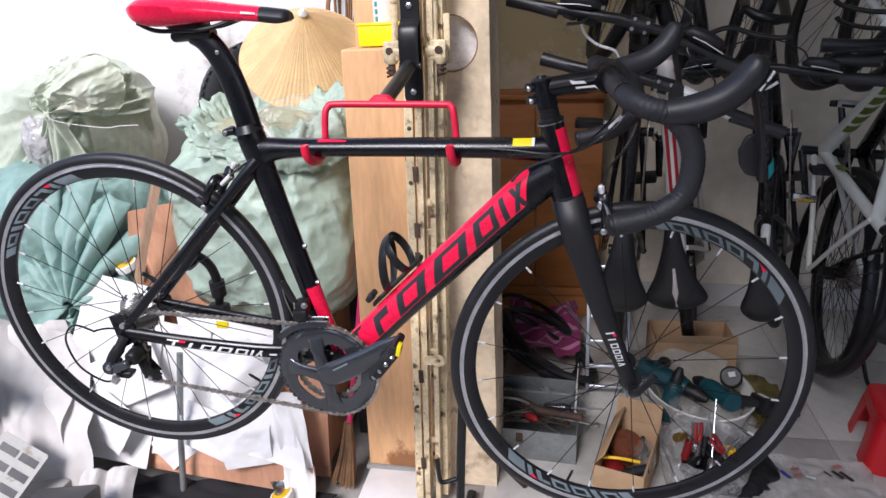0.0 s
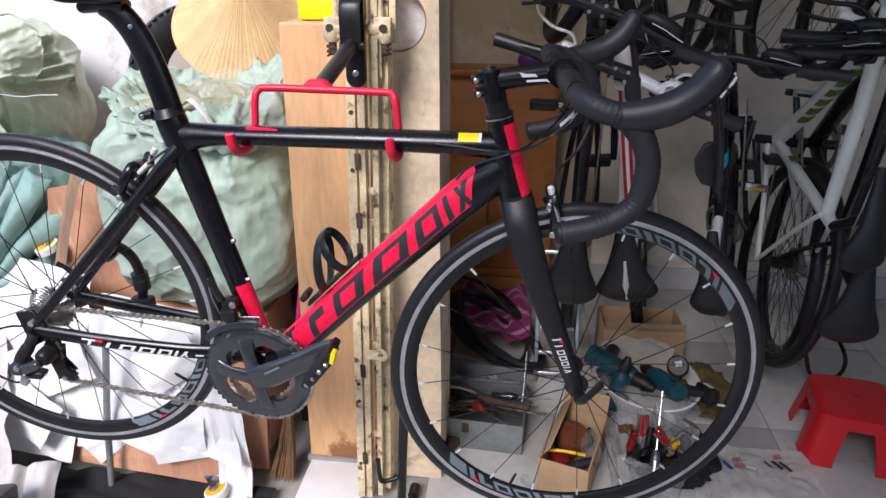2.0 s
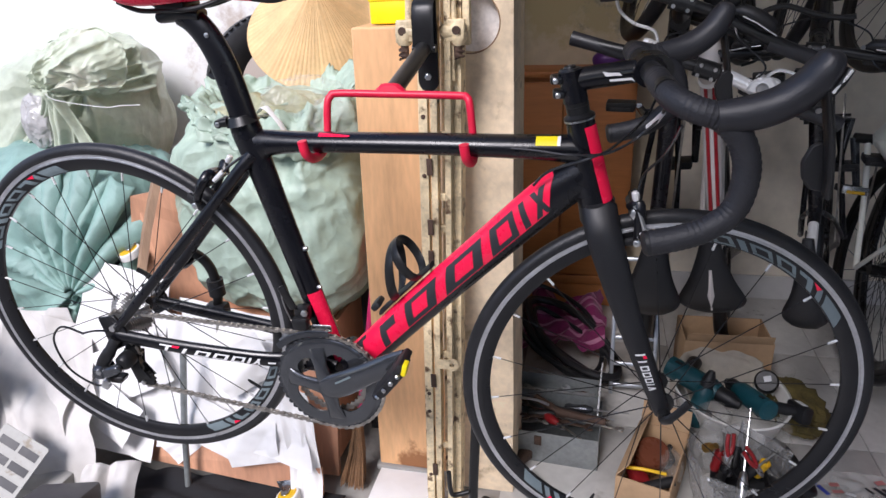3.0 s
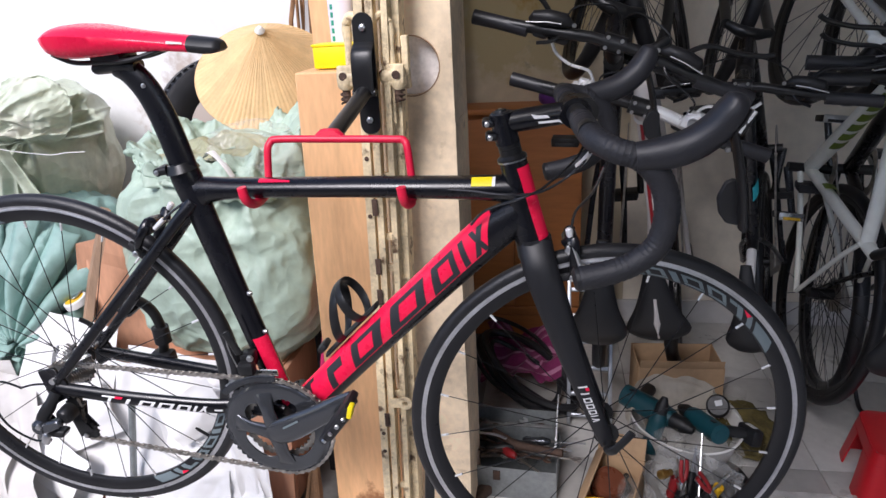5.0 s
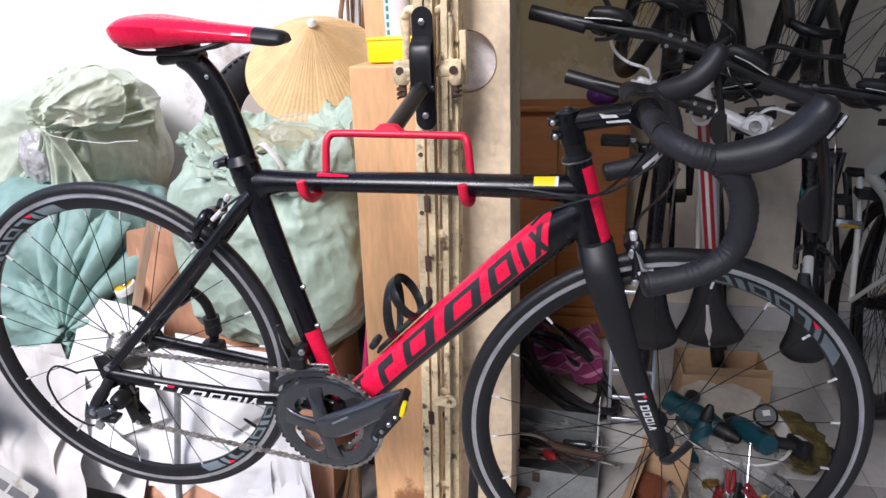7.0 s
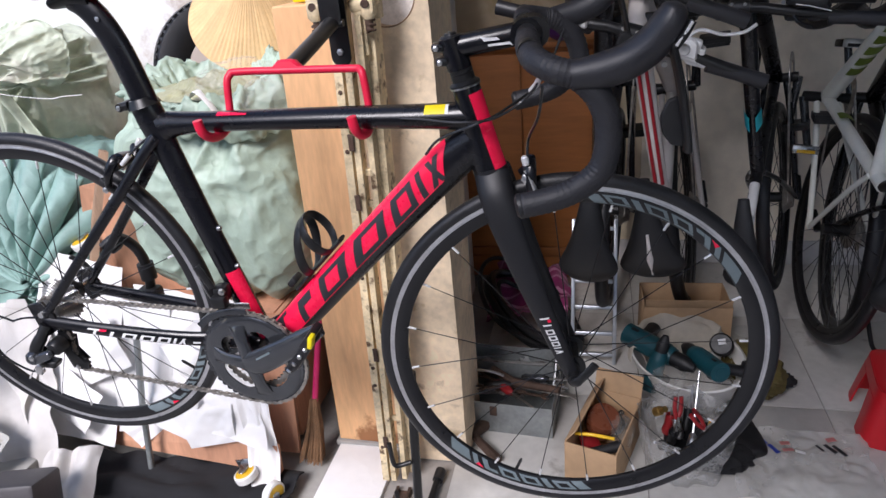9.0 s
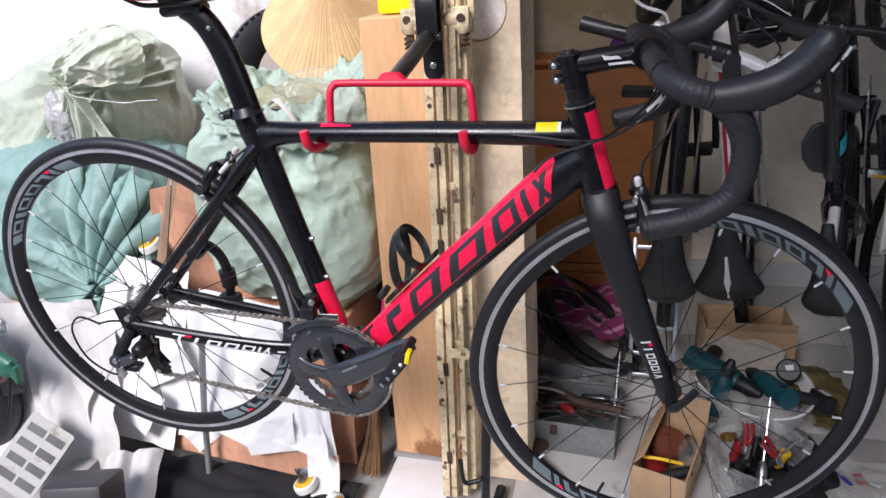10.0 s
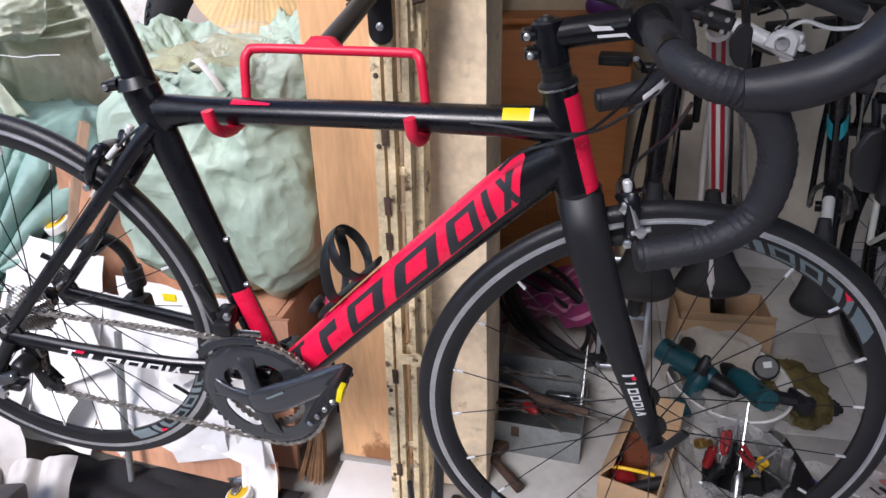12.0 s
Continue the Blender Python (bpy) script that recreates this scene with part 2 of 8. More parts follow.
khaki = material("khaki_cloth", (0.13, 0.1, 0.03), 0.9, vary=0.3, scale=14, bump=0.5)
purple = material("purple_rubber", (0.1, 0.025, 0.17), 0.4)
white_paint = material("white_bike_paint", (0.84, 0.85, 0.78), 0.3, vary=0.06, bump=0.02)
green_decal = material("olive_decal", (0.14, 0.2, 0.03), 0.4, bump=0)
teal_decal = material("cyan_decal", (0.02, 0.38, 0.45), 0.4, bump=0)
brown_sticks = material("dry_sticks", (0.24, 0.13, 0.065), 0.85, vary=0.35, scale=12, bump=0.4, spread=0.25)
bristle = material("broom_bristle", (0.22, 0.12, 0.06), 0.85, vary=0.3, scale=20)
blue_ink = material("blue_print", (0.03, 0.05, 0.3), 0.5, bump=0)
red_ink = material("red_print", (0.45, 0.16, 0.15), 0.5, bump=0)
dark_ink = material("dark_print", (0.02, 0.02, 0.025), 0.5, bump=0)
foliage = material("leaf_green", (0.03, 0.1, 0.03), 0.6, vary=0.4, scale=20)


# ---- mesh building ----
class Shape:
    """Collects vertices and faces for one mesh."""

    def __init__(self):
        self.v, self.f = [], []

    def add(self, verts, faces, m=None):
        o = len(self.v)
        self.v += [tuple(m @ Vector(p)) if m else tuple(p) for p in verts]
        self.f += [tuple(i + o for i in f) for f in faces]
        return self

    def tube(self, pts, r, seg=10, closed=False, up=(0, 1, 0), caps=True, m=None):
        """Sweep an ellipse along pts. r: one radius, a radius for each point, or (across up, along up) pairs."""
        pts = [Vector(p) for p in pts]
        n = len(pts)
        rs = r if isinstance(r, (list, tuple)) and len(r) == n else [r] * n
        verts, faces, ref = [], [], Vector(up)
        for i, p in enumerate(pts):
            a = pts[(i - 1) % n] if closed or i else pts[0]
            b = pts[(i + 1) % n] if closed or i < n - 1 else pts[-1]
            d = (b - a).normalized()
            side = d.cross(ref)
            if side.length < 1e-4:
                side = d.cross(Vector((1, 0, 0.3)))
            side.normalize()
            ref2 = side.cross(d)
            ra, rb = rs[i] if isinstance(rs[i], (list, tuple)) else (rs[i], rs[i])
            for k in range(seg):
                t = 2 * math.pi * k / seg
                verts.append(p + side * (ra * math.cos(t)) + ref2 * (rb * math.sin(t)))
        for i in range(n if closed else n - 1):
            j = (i + 1) % n
            for k in range(seg):
                l = (k + 1) % seg
                faces.append((i * seg + k, i * seg + l, j * seg + l, j * seg + k))
        if caps and not closed:
            faces.append(tuple(range(seg))[::-1])
            faces.append(tuple((n - 1) * seg + k for k in range(seg)))
        return self.add(verts, faces, m)

    def lathe(self, profile, m, seg=32, close=False, arc=None):
        """Turn a profile of (radius, height) round the z axis of the pose m."""
        verts, faces, n = [], [], len(profile)
        a0, a1 = arc or (0, 2 * math.pi)
        steps = seg + (1 if arc else 0)
        for k in range(steps):
            t = a0 + (a1 - a0) * k / seg
            for rad, h in profile:
                verts.append((rad * math.cos(t), rad * math.sin(t), h))
        for k in range(seg):
            l = k + 1 if arc else (k + 1) % seg
            for i in range(n if close else n - 1):
                j = (i + 1) % n
                faces.append((k * n + i, l * n + i, l * n + j, k * n + j))
        return self.add(verts, faces, m)

    def box(self, c, s, bevel=0.0, rot=(0, 0, 0), m=None):
        bm = bmesh.new()
        bmesh.ops.create_cube(bm, size=1)
        for v in bm.verts:
            v.co = Vector((v.co.x * s[0], v.co.y * s[1], v.co.z * s[2]))
        if bevel:
            bmesh.ops.bevel(bm, geom=list(bm.edges), offset=min(bevel, 0.45 * min(s)), segments=2, affect="EDGES", profile=0.5)
        q = pose(*c, *rot)
        bm.verts.index_update()
        self.add([q @ v.co for v in bm.verts], [[v.index for v in f.verts] for f in bm.faces], m)
        bm.free()
        return self

    def prism(self, outline, depth, m, bevel=0.0):
        """An outline in the x-y plane of m, drawn out along its z, centred on it."""
        bm = bmesh.new()
        vs = [bm.verts.new((x, y, -depth / 2)) for x, y in outline]
        f = bm.faces.new(vs)
        g = bmesh.ops.extrude_face_region(bm, geom=[f])
        for v in g["geom"]:
            if isinstance(v, bmesh.types.BMVert):
                v.co.z += depth
        bmesh.ops.recalc_face_normals(bm, faces=list(bm.faces))
        if bevel:
            bmesh.ops.bevel(bm, geom=list(bm.edges), offset=bevel, segments=1, affect="EDGES", profile=0.5)
        bm.verts.index_update()
        self.add([v.co.copy() for v in bm.verts], [[v.index for v in f.verts] for f in bm.faces], m)
        bm.free()
        return self

    def sheet(self, fn, nu, nv, thick=0.0, close_u=False):
        """A sheet from fn(u, v), u and v from 0 to 1; thick gives it a second side."""
        grid = [[Vector(fn(i / (nu if close_u else nu - 1), j / (nv - 1))) for j in range(nv)] for i in range(nu)]
        verts = [p for row in grid for p in row]
        faces = []
        for i in range(nu if close_u else nu - 1):
            for j in range(nv - 1):
                a, b = i, (i + 1) % nu
                faces.append((a * nv + j, b * nv + j, b * nv + j + 1, a * nv + j + 1))
        if thick:
            o = len(verts)
            back = []
            for i in range(nu):
                for j in range(nv):
                    du = grid[(i + 1) % nu if close_u else min(i + 1, nu - 1)][j] - grid[(i - 1) % nu if close_u else max(i - 1, 0)][j]
                    dv = grid[i][min(j + 1, nv - 1)] - grid[i][max(j - 1, 0)]
                    nrm = du.cross(dv)
                    nrm = nrm.normalized() if nrm.length > 1e-9 else Vector((0, 0, 1))
                    back.append(grid[i][j] - nrm * thick)
            verts += back
            faces += [tuple(k + o for k in f)[::-1] for f in list(faces)]
            rim = []
            if not close_u:
                rim += [(0 * nv + j, 0 * nv + j + 1) for j in range(nv - 1)] + [((nu - 1) * nv + j + 1, (nu - 1) * nv + j) for j in range(nv - 1)]
            for i in range(nu if close_u else nu - 1):
                b = (i + 1) % nu
                rim += [(b * nv, i * nv), (i * nv + nv - 1, b * nv + nv - 1)]
            faces += [(a, b, b + o, a + o) for a, b in rim]
        return self.add(verts, faces)

    def mesh(self, name, mat, sharp=42):
        me = bpy.data.meshes.new(name)
        me.from_pydata(self.v, [], self.f)
        me.materials.append(mat)
        me.polygons.foreach_set("use_smooth", [True] * len(me.polygons))
        me.set_sharp_from_angle(angle=radians(sharp))
        return me


def thing(name, label, category, m=None, group="", kind=""):
    """An empty at a thing's base; its parts hang under it."""
    ob = new(name)
    ob.empty_display_size = 0.05
    if m:
        ob.matrix_world = m
    return tagged(ob, label, category, group, kind)


def part(name, shape, mat, parent=None, label="", m=None, sharp=42):
    ob = new(name, shape if isinstance(shape, bpy.types.Mesh) else shape.mesh(name, mat, sharp))
    ob.parent = parent
    if m:
        ob.matrix_local = m
    return tagged(ob, label)


def solid(name, shape, mat, label, category, group="", kind="", m=None, sharp=42):
    """A thing that is one mesh."""
    ob = new(name, shape.mesh(name, mat, sharp))
    if m:
        ob.matrix_world = m
    return tagged(ob, label, category, group, kind)


def structure(name, shape, mat, label="", sharp=42):
    return tagged(new(name, shape.mesh(name, mat, sharp)), label, kind="structure")


def smooth_line(pts, n=8, closed=False):
    """Points of a smooth curve through pts."""
    p = [Vector(q) for q in pts]
    out, k = [], len(p)
    for i in range(k if closed else k - 1):
        a, b, c, d = (p[(i - 1) % k], p[i % k], p[(i + 1) % k], p[(i + 2) % k]) if closed else (p[max(i - 1, 0)], p[i], p[i + 1], p[min(i + 2, k - 1)])
        for s in range(n):
            t = s / n
            out.append(0.5 * ((2 * b) + (c - a) * t + (2 * a - 5 * b + 4 * c - d) * t * t + (3 * b - a - 3 * c + d) * t ** 3))
    if not closed:
        out.append(p[-1])
    return out


def along(p, q):
    """The pose whose z axis runs from p towards q, at p."""
    d = Vector(q) - Vector(p)
    return Matrix.Translation(p) @ d.to_track_quat("Z", "Y").to_matrix().to_4x4()


def rod(shape, p, q, r, seg=8):
    return shape.tube([p, q], r, seg)


def bolt(shape, p, q, r, h=0.004):
    """A hexagon head at p that faces away from q."""
    return shape.lathe([(0, h), (r * 0.55, h), (r, h * 0.7), (r, 0), (0, 0)], along(p, Vector(p) * 2 - Vector(q)), 6)


# ---- the setting ----
# Wall between yard and room, seen end on: a jamb with a round niche; it runs away from the doorway.
jamb = Shape()
R_H, HX, HZ = 0.0605, -0.2125, 1.195
ring = [(HX + R_H * math.cos(2 * math.pi * k / 32), HZ + R_H * math.sin(2 * math.pi * k / 32)) for k in range(32)]
X0, X1, Z0, Z1, YF = -0.30, -0.125, 0.0, 3.0, 1.42


def edge_point(k):
    """Where the spoke k of the niche meets the face's border."""
    t = 2 * math.pi * k / 32
    dx, dz = math.cos(t), math.sin(t)
    s = min(((X1 - HX) / dx) if dx > 1e-6 else ((X0 - HX) / dx) if dx < -1e-6 else 9, (0.12 / abs(dz)) if abs(dz) > 1e-6 else 9)
    return (HX + dx * s, HZ + dz * s)


face_v = [(x, YF, z) for x, z in ring] + [(*edge_point(k)[:1], YF, edge_point(k)[1]) for k in range(32)]
face_v += [(x, YF + 0.05, z) for x, z in ring]
face_f = []
for k in range(32):
    l = (k + 1) % 32
    face_f += [(k, 32 + k, 32 + l, l), (64 + k, k, l, 64 + l)]
face_f.append(tuple(64 + k for k in range(32)))
corner = [(X1, HZ + 0.12), (X0, HZ + 0.12), (X0, HZ - 0.12), (X1, HZ - 0.12)]
jamb.add(face_v, face_f)
for q, (cx, cz) in enumerate(corner):
    ks = [k for k in range(32) if (cx - HX) * math.cos(2 * math.pi * k / 32) > -1e-6 and (cz - HZ) * math.sin(2 * math.pi * k / 32) > -1e-6]
    near = sorted(ks, key=lambda k: (edge_point(k)[0] - cx) ** 2 + (edge_point(k)[1] - cz) ** 2)[:2]
    a, b = sorted(near)
    if (a, b) == (0, 31):
        a, b = b, a
    jamb.add([(edge_point(a)[0], YF, edge_point(a)[1]), (cx, YF, cz), (edge_point(b)[0], YF, edge_point(b)[1])], [(0, 1, 2)])
for za, zb in ((Z0, HZ - 0.12), (HZ + 0.12, Z1)):
    n = max(2, int((zb - za) / 0.12))
    for i in range(n):
        a, b = za + (zb - za) * i / n, za + (zb - za) * (i + 1) / n
        wob = lambda z: 0.004 * noise.noise((0.3, z * 6, 2))
        jamb.add([(X0, YF, a), (X1 + wob(a), YF, a), (X1 + wob(b), YF, b), (X0, YF, b)], [(0, 1, 2, 3)])
        jamb.add([(X1 + wob(a), YF, a), (X1 + wob(a), 1.63, a), (X1 + wob(b), 1.63, b), (X1 + wob(b), YF, b)], [(0, 1, 2, 3)])
jamb.add([(X1, YF, HZ - 0.12), (X1, 1.63, HZ - 0.12), (X1, 1.63, HZ + 0.12), (X1, YF, HZ + 0.12)], [(0, 1, 2, 3)])
jamb.add([(X0, YF, 0), (X0, 1.63, 0), (X0, 1.63, 3), (X0, YF, 3), (X1, 1.63, 0), (X1, 1.63, 3)], [(0, 3, 2, 1), (1, 2, 5, 4)])
structure("wall_jamb", jamb, plaster, "end of an old whitewashed wall with a round niche")
structure("trim_niche_back", Shape().lathe([(0, 0.003), (R_H - 0.001, 0.003), (R_H - 0.001, 0), (0, 0)], along((HX, YF + 0.03, HZ), (HX, 0, HZ)), 40), niche_grey, "pale grey plaster at the back of the round niche")
structure("trim_niche_rim", Shape().tube([(HX + (R_H + 0.0006 * noise.noise((k * 0.7, 3, 1))) * math.cos(2 * math.pi * k / 64), YF - 0.0003, HZ + R_H * math.sin(2 * math.pi * k / 64)) for k in range(64)], 0.0013, 6, closed=True), niche_rim, "thin rust-brown edge of the niche")

# Room behind the jamb.
structure("wall_side", Shape().box((-0.365, 2.22, 1.5), (0.05, 1.1, 3.0)), room_wall, "stained plaster side wall between yard and room")
structure("wall_back", Shape().box((0.95, 2.765, 1.5), (2.7, 0.12, 3.0)), room_wall, "stained cream plaster wall behind the bicycles")
structure("wall_back_panel", Shape().box((1.30, 2.699, 1.5), (1.85, 0.012, 3.0), 0.002), pale_wall, "pale beige plaster wall behind the bicycles")
# Out of view, added to close the room and hold back bounced light.
structure("wall_right_added", Shape().box((2.36, 0.42, 1.5), (0.12, 4.8, 3.0)), unseen_wall, "added unseen side wall, mid grey to limit bounced light")
# Invented wall behind the viewpoint; its opening sets how much daylight enters.
wide = Shape().box((1.05, -1.94, 0.5), (2.6, 0.12, 1.0)).box((1.05, -1.94, 2.6), (2.6, 0.12, 0.8))
wide.box((0.05, -1.94, 1.6), (0.6, 0.12, 1.2)).box((2.2, -1.94, 1.6), (0.3, 0.12, 1.2))
structure("wall_behind_added", wide, unseen_wall, "added unseen mid-grey wall, its wide opening sized to light the room")
structure("ceiling", Shape().box((1.05, 0.42, 3.06), (2.75, 4.9, 0.12)), white_wall, "plain white ceiling of the room")
# Yard.
structure("wall_yard", Shape().box((-2.22, 2.33, 1.1), (3.9, 0.16, 2.2), 0.01), white_wall, "bright limewashed yard wall with flaking patches")
structure("wall_yard_side", Shape().box((-4.2, 0.0, 0.75), (0.16, 4.4, 1.5), 0.01), white_wall, "low limewashed wall on the far side of the yard")
# Added out of view so the black frames reflect less bright sky.
structure("wall_yard_behind_added", Shape().box((-2.2, -3.2, 1.2), (4.0, 0.16, 2.4), 0.01), cement, "added unseen cement wall that blocks low sky behind the yard")
structure("ground", Shape().box((0, 0, -0.07), (60, 60, 0.1)), cement, "grey cement ground of the yard")

# Tiled floor of the room, 50 cm tiles with sunk joints.
floor = structure("floor", Shape().box((1.0, 0.4, -0.014), (2.68, 4.8, 0.02)), grout, "white glazed floor tiles with thin grey joints")
tile_mesh = Shape().box((0, 0, 0), (0.497, 0.497, 0.008), 0.0012).mesh("tile", tile)
for i in range(0, 5):
    for j in range(-7, 3):
        ob = new("tile", tile_mesh)
        ob.parent, ob.location = floor, (0.09 + 0.5 * i, 2.0 + 0.5 * j, -0.004)
structure("threshold", Shape().box((-0.412, 1.22, -0.006), (0.175, 0.46, 0.034), 0.003), paper, "white painted threshold slab in front of the timber post")

# Sliding gate rail let into the floor.
rail = Shape()
for dx in (-0.016, 0.016):
    rail.box((-0.272 + dx, 0.35, 0.004), (0.008, 1.9, 0.02), 0.001)
rail.box((-0.272, 0.35, -0.004), (0.03, 1.9, 0.006))
structure("gate_rail", rail, rust, "rusty sunken rail of the folding gate")


# ---- the road bicycle on its hanger ----
bike = thing("road_bicycle", "matte black and red road bicycle hanging on a wall hanger", "bicycle",
             pose(0, 1.021, 0.9, 2.8) @ Matrix.Translation((0, 0, -0.9)))
REAR, FRONT, CRANK = Vector((-0.816, 0, 0.708)), Vector((0.167, 0, 0.616)), Vector((-0.405, 0, 0.615))
STEER = Matrix.Translation((0.033, 0, 1.02)) @ Matrix.Rotation(radians(5), 4, Vector((-0.21, 0, 0.978))) @ Matrix.Translation((-0.033, 0, -1.02))

BAR_TURN = Matrix.Translation((0.008, 0, 1.13)) @ pose(0, 0, 0, 3) @ Matrix.Rotation(radians(7), 4, Vector((-0.21, 0, 0.978))) @ Matrix.Translation((-0.008, 0, -1.13))


def ellipse_tube(pts, radii, seg=20, m=None):
    return Shape().tube(pts, radii, seg, m=m)


# frame tubes: (depth in the bicycle's plane, half width across it)
frame_tube = [
    ("top_tube", [(-0.49, 0, 1.043), (-0.47, 0, 1.047), (-0.40, 0, 1.049), (-0.22, 0, 1.049), (-0.05, 0, 1.046), (0.02, 0, 1.044)],
     [(0.027, 0.02), (0.021, 0.02), (0.0165, 0.021), (0.0165, 0.022), (0.0185, 0.022), (0.022, 0.021)]),
    ("down_tube", [(-0.40, 0, 0.605), (-0.345, 0, 0.655), (-0.25, 0, 0.75), (-0.1, 0, 0.895), (-0.02, 0, 0.97), (0.035, 0, 1.01)],
     [(0.03, 0.03), (0.0305, 0.026), (0.0315, 0.024), (0.0325, 0.024), (0.033, 0.023), (0.028, 0.022)]),
    ("seat_tube", [(-0.516, 0, 1.09), (-0.509, 0, 1.06), (-0.498, 0, 1.01), (-0.468, 0, 0.88), (-0.442, 0, 0.775), (-0.405, 0, 0.62)],
     [(0.025, 0.018), (0.027, 0.019), (0.0245, 0.016), (0.0225, 0.015), (0.0215, 0.016), (0.022, 0.022)]),
    ("head_tube", [(0.0185, 0, 1.089), (0.023, 0, 1.068), (0.034, 0, 1.015), (0.046, 0, 0.962)],
     [(0.0205, 0.021), (0.0215, 0.022), (0.024, 0.023), (0.0265, 0.026)]),
]
for nm, pts, rr in frame_tube:
    part(nm, ellipse_tube(smooth_line(pts, 4), [tuple(v) for v in smooth_line([(a, b, 0) for a, b in rr], 4)] and
                          [(v[0], v[1]) for v in smooth_line([(a, b, 0) for a, b in rr], 4)]), black_paint, bike)
part("bottom_bracket", Shape().lathe([(0, -0.04), (0.021, -0.04), (0.024, -0.03), (0.024, 0.03), (0.021, 0.04), (0, 0.04)], Matrix.Translation(CRANK) @ pose(0, 0, 0, 90), 24), black_metal, bike)
for side in (-1, 1):
    ss = smooth_line([(-0.502, side * 0.012, 1.03), (-0.53, side * 0.024, 1.0), (-0.60, side * 0.036, 0.925), (-0.72, side * 0.055, 0.80), (-0.812, side * 0.064, 0.705)], 4)
    part("seat_stay", ellipse_tube(ss, [(0.0105 - 0.002 * i / len(ss), 0.008) for i in range(len(ss))], 12), black_paint, bike)
    cs = smooth_line([(-0.40, side * 0.03, 0.632), (-0.47, side * 0.036, 0.645), (-0.55, side * 0.05, 0.654), (-0.70, side * 0.06, 0.672), (-0.816, side * 0.064, 0.689)], 4)
    part("chain_stay", ellipse_tube(cs, [(0.0165 - 0.004 * i / len(cs), 0.009) for i in range(len(cs))], 12), black_paint, bike)
    part("dropout", Shape().prism([(-0.03, 0.02), (0.005, 0.028), (0.022, 0.0), (0.028, -0.028), (-0.012, -0.05), (-0.022, -0.03)], 0.006, Matrix.Translation((-0.816, side * 0.065, 0.705)) @ pose(0, 0, 0, 90), 0.001), black_paint, bike)


def on_tube(pts, rr, s0, s1, a0, a1, lift=0.0008, n=10, k=6):
    """A skin strip on a swept tube, between fractions s and angles a (degrees, 0 faces the camera, 90 the upper side)."""
    line = smooth_line(pts, 8)
    rad = smooth_line([(a, b, 0) for a, b in rr], 8)
    out = Shape()

    def fn(u, v):
        s = (s0 + (s1 - s0) * u) * (len(line) - 1)
        i = min(int(s), len(line) - 2)
        p, r = line[i].lerp(line[i + 1], s - i), rad[i].lerp(rad[i + 1], s - i)
        d = (line[i + 1] - line[i]).normalized()
        side = d.cross(Vector((0, 1, 0))).normalized()
        t = radians(a0(u) + (a1(u) - a0(u)) * v) if callable(a0) else radians(a0 + (a1 - a0) * v)
        return p + side * ((r[0] + lift) * math.sin(t)) - Vector((0, 1, 0)) * ((r[1] + lift) * math.cos(t))
    out.sheet(fn, n, k)
    return out


TT, DT, ST, HT = [f[1:] for f in frame_tube]
# red panel that covers the flank of the down tube, cut off at a slant below and above
part("red_panel", on_tube(*DT, 0.13, 0.86, lambda u: -24 + (80 * (u - 0.88) / 0.12 if u > 0.88 else 0), lambda u: 82, 0.0008, 40, 12), red_paint, bike, "glossy red painted panel with black slanted shapes")
part("red_panel", on_tube(*ST, 0.80, 0.985, lambda u: 0 + 18 * u, lambda u: 85, 0.0008, 14, 6), red_paint, bike)
part("red_panel", on_tube(*HT, 0.2, 0.97, lambda u: 14 + 14 * u, lambda u: 85, 0.0008, 14, 6), red_paint, bike)
part("red_panel", on_tube(*TT, 0.425, 0.485, lambda u: 50, lambda u: 80 - 20 * u, 0.0008, 14, 6), red_paint, bike)


def strokes(tube, rows, lift=0.0016):
    """Slanted plain strokes on a tube's flank: rows of (from, to, low angle, high angle, slant)."""
    out = Shape()
    for s0, s1, a0, a1, sl in rows:
        part_line = smooth_line(tube[0], 8)
        rad = smooth_line([(a, b, 0) for a, b in tube[1]], 8)

        def fn(u, v, s0=s0, s1=s1, a0=a0, a1=a1, sl=sl):
            s = (s0 + (s1 - s0) * u + sl * v) * (len(part_line) - 1)
            i = min(int(s), len(part_line) - 2)
            p, r = part_line[i].lerp(part_line[i + 1], s - i), rad[i].lerp(rad[i + 1], s - i)
            d = (part_line[i + 1] - part_line[i]).normalized()
            side = d.cross(Vector((0, 1, 0))).normalized()
            t = radians(a0 + (a1 - a0) * v)
            return p + side * ((r[0] + lift) * math.sin(t)) - Vector((0, 1, 0)) * ((r[1] + lift) * math.cos(t))
        out.sheet(fn, 6, 8)
    return out


# plain slanted shapes: bars and hollow slanted outlines
LOW, TOP = -20, 46


def hollow(s, w, low, top, slant, t):
    """The four strokes of a hollow slanted frame."""
    band = (top - low) * 0.2
    return [(s, s + t, low, top, slant), (s + w - t, s + w, low, top, slant), (s, s + w, low, low + band, slant * 0.2), (s + slant * 0.8, s + w + slant * 0.8, top - band, top, slant * 0.2)]


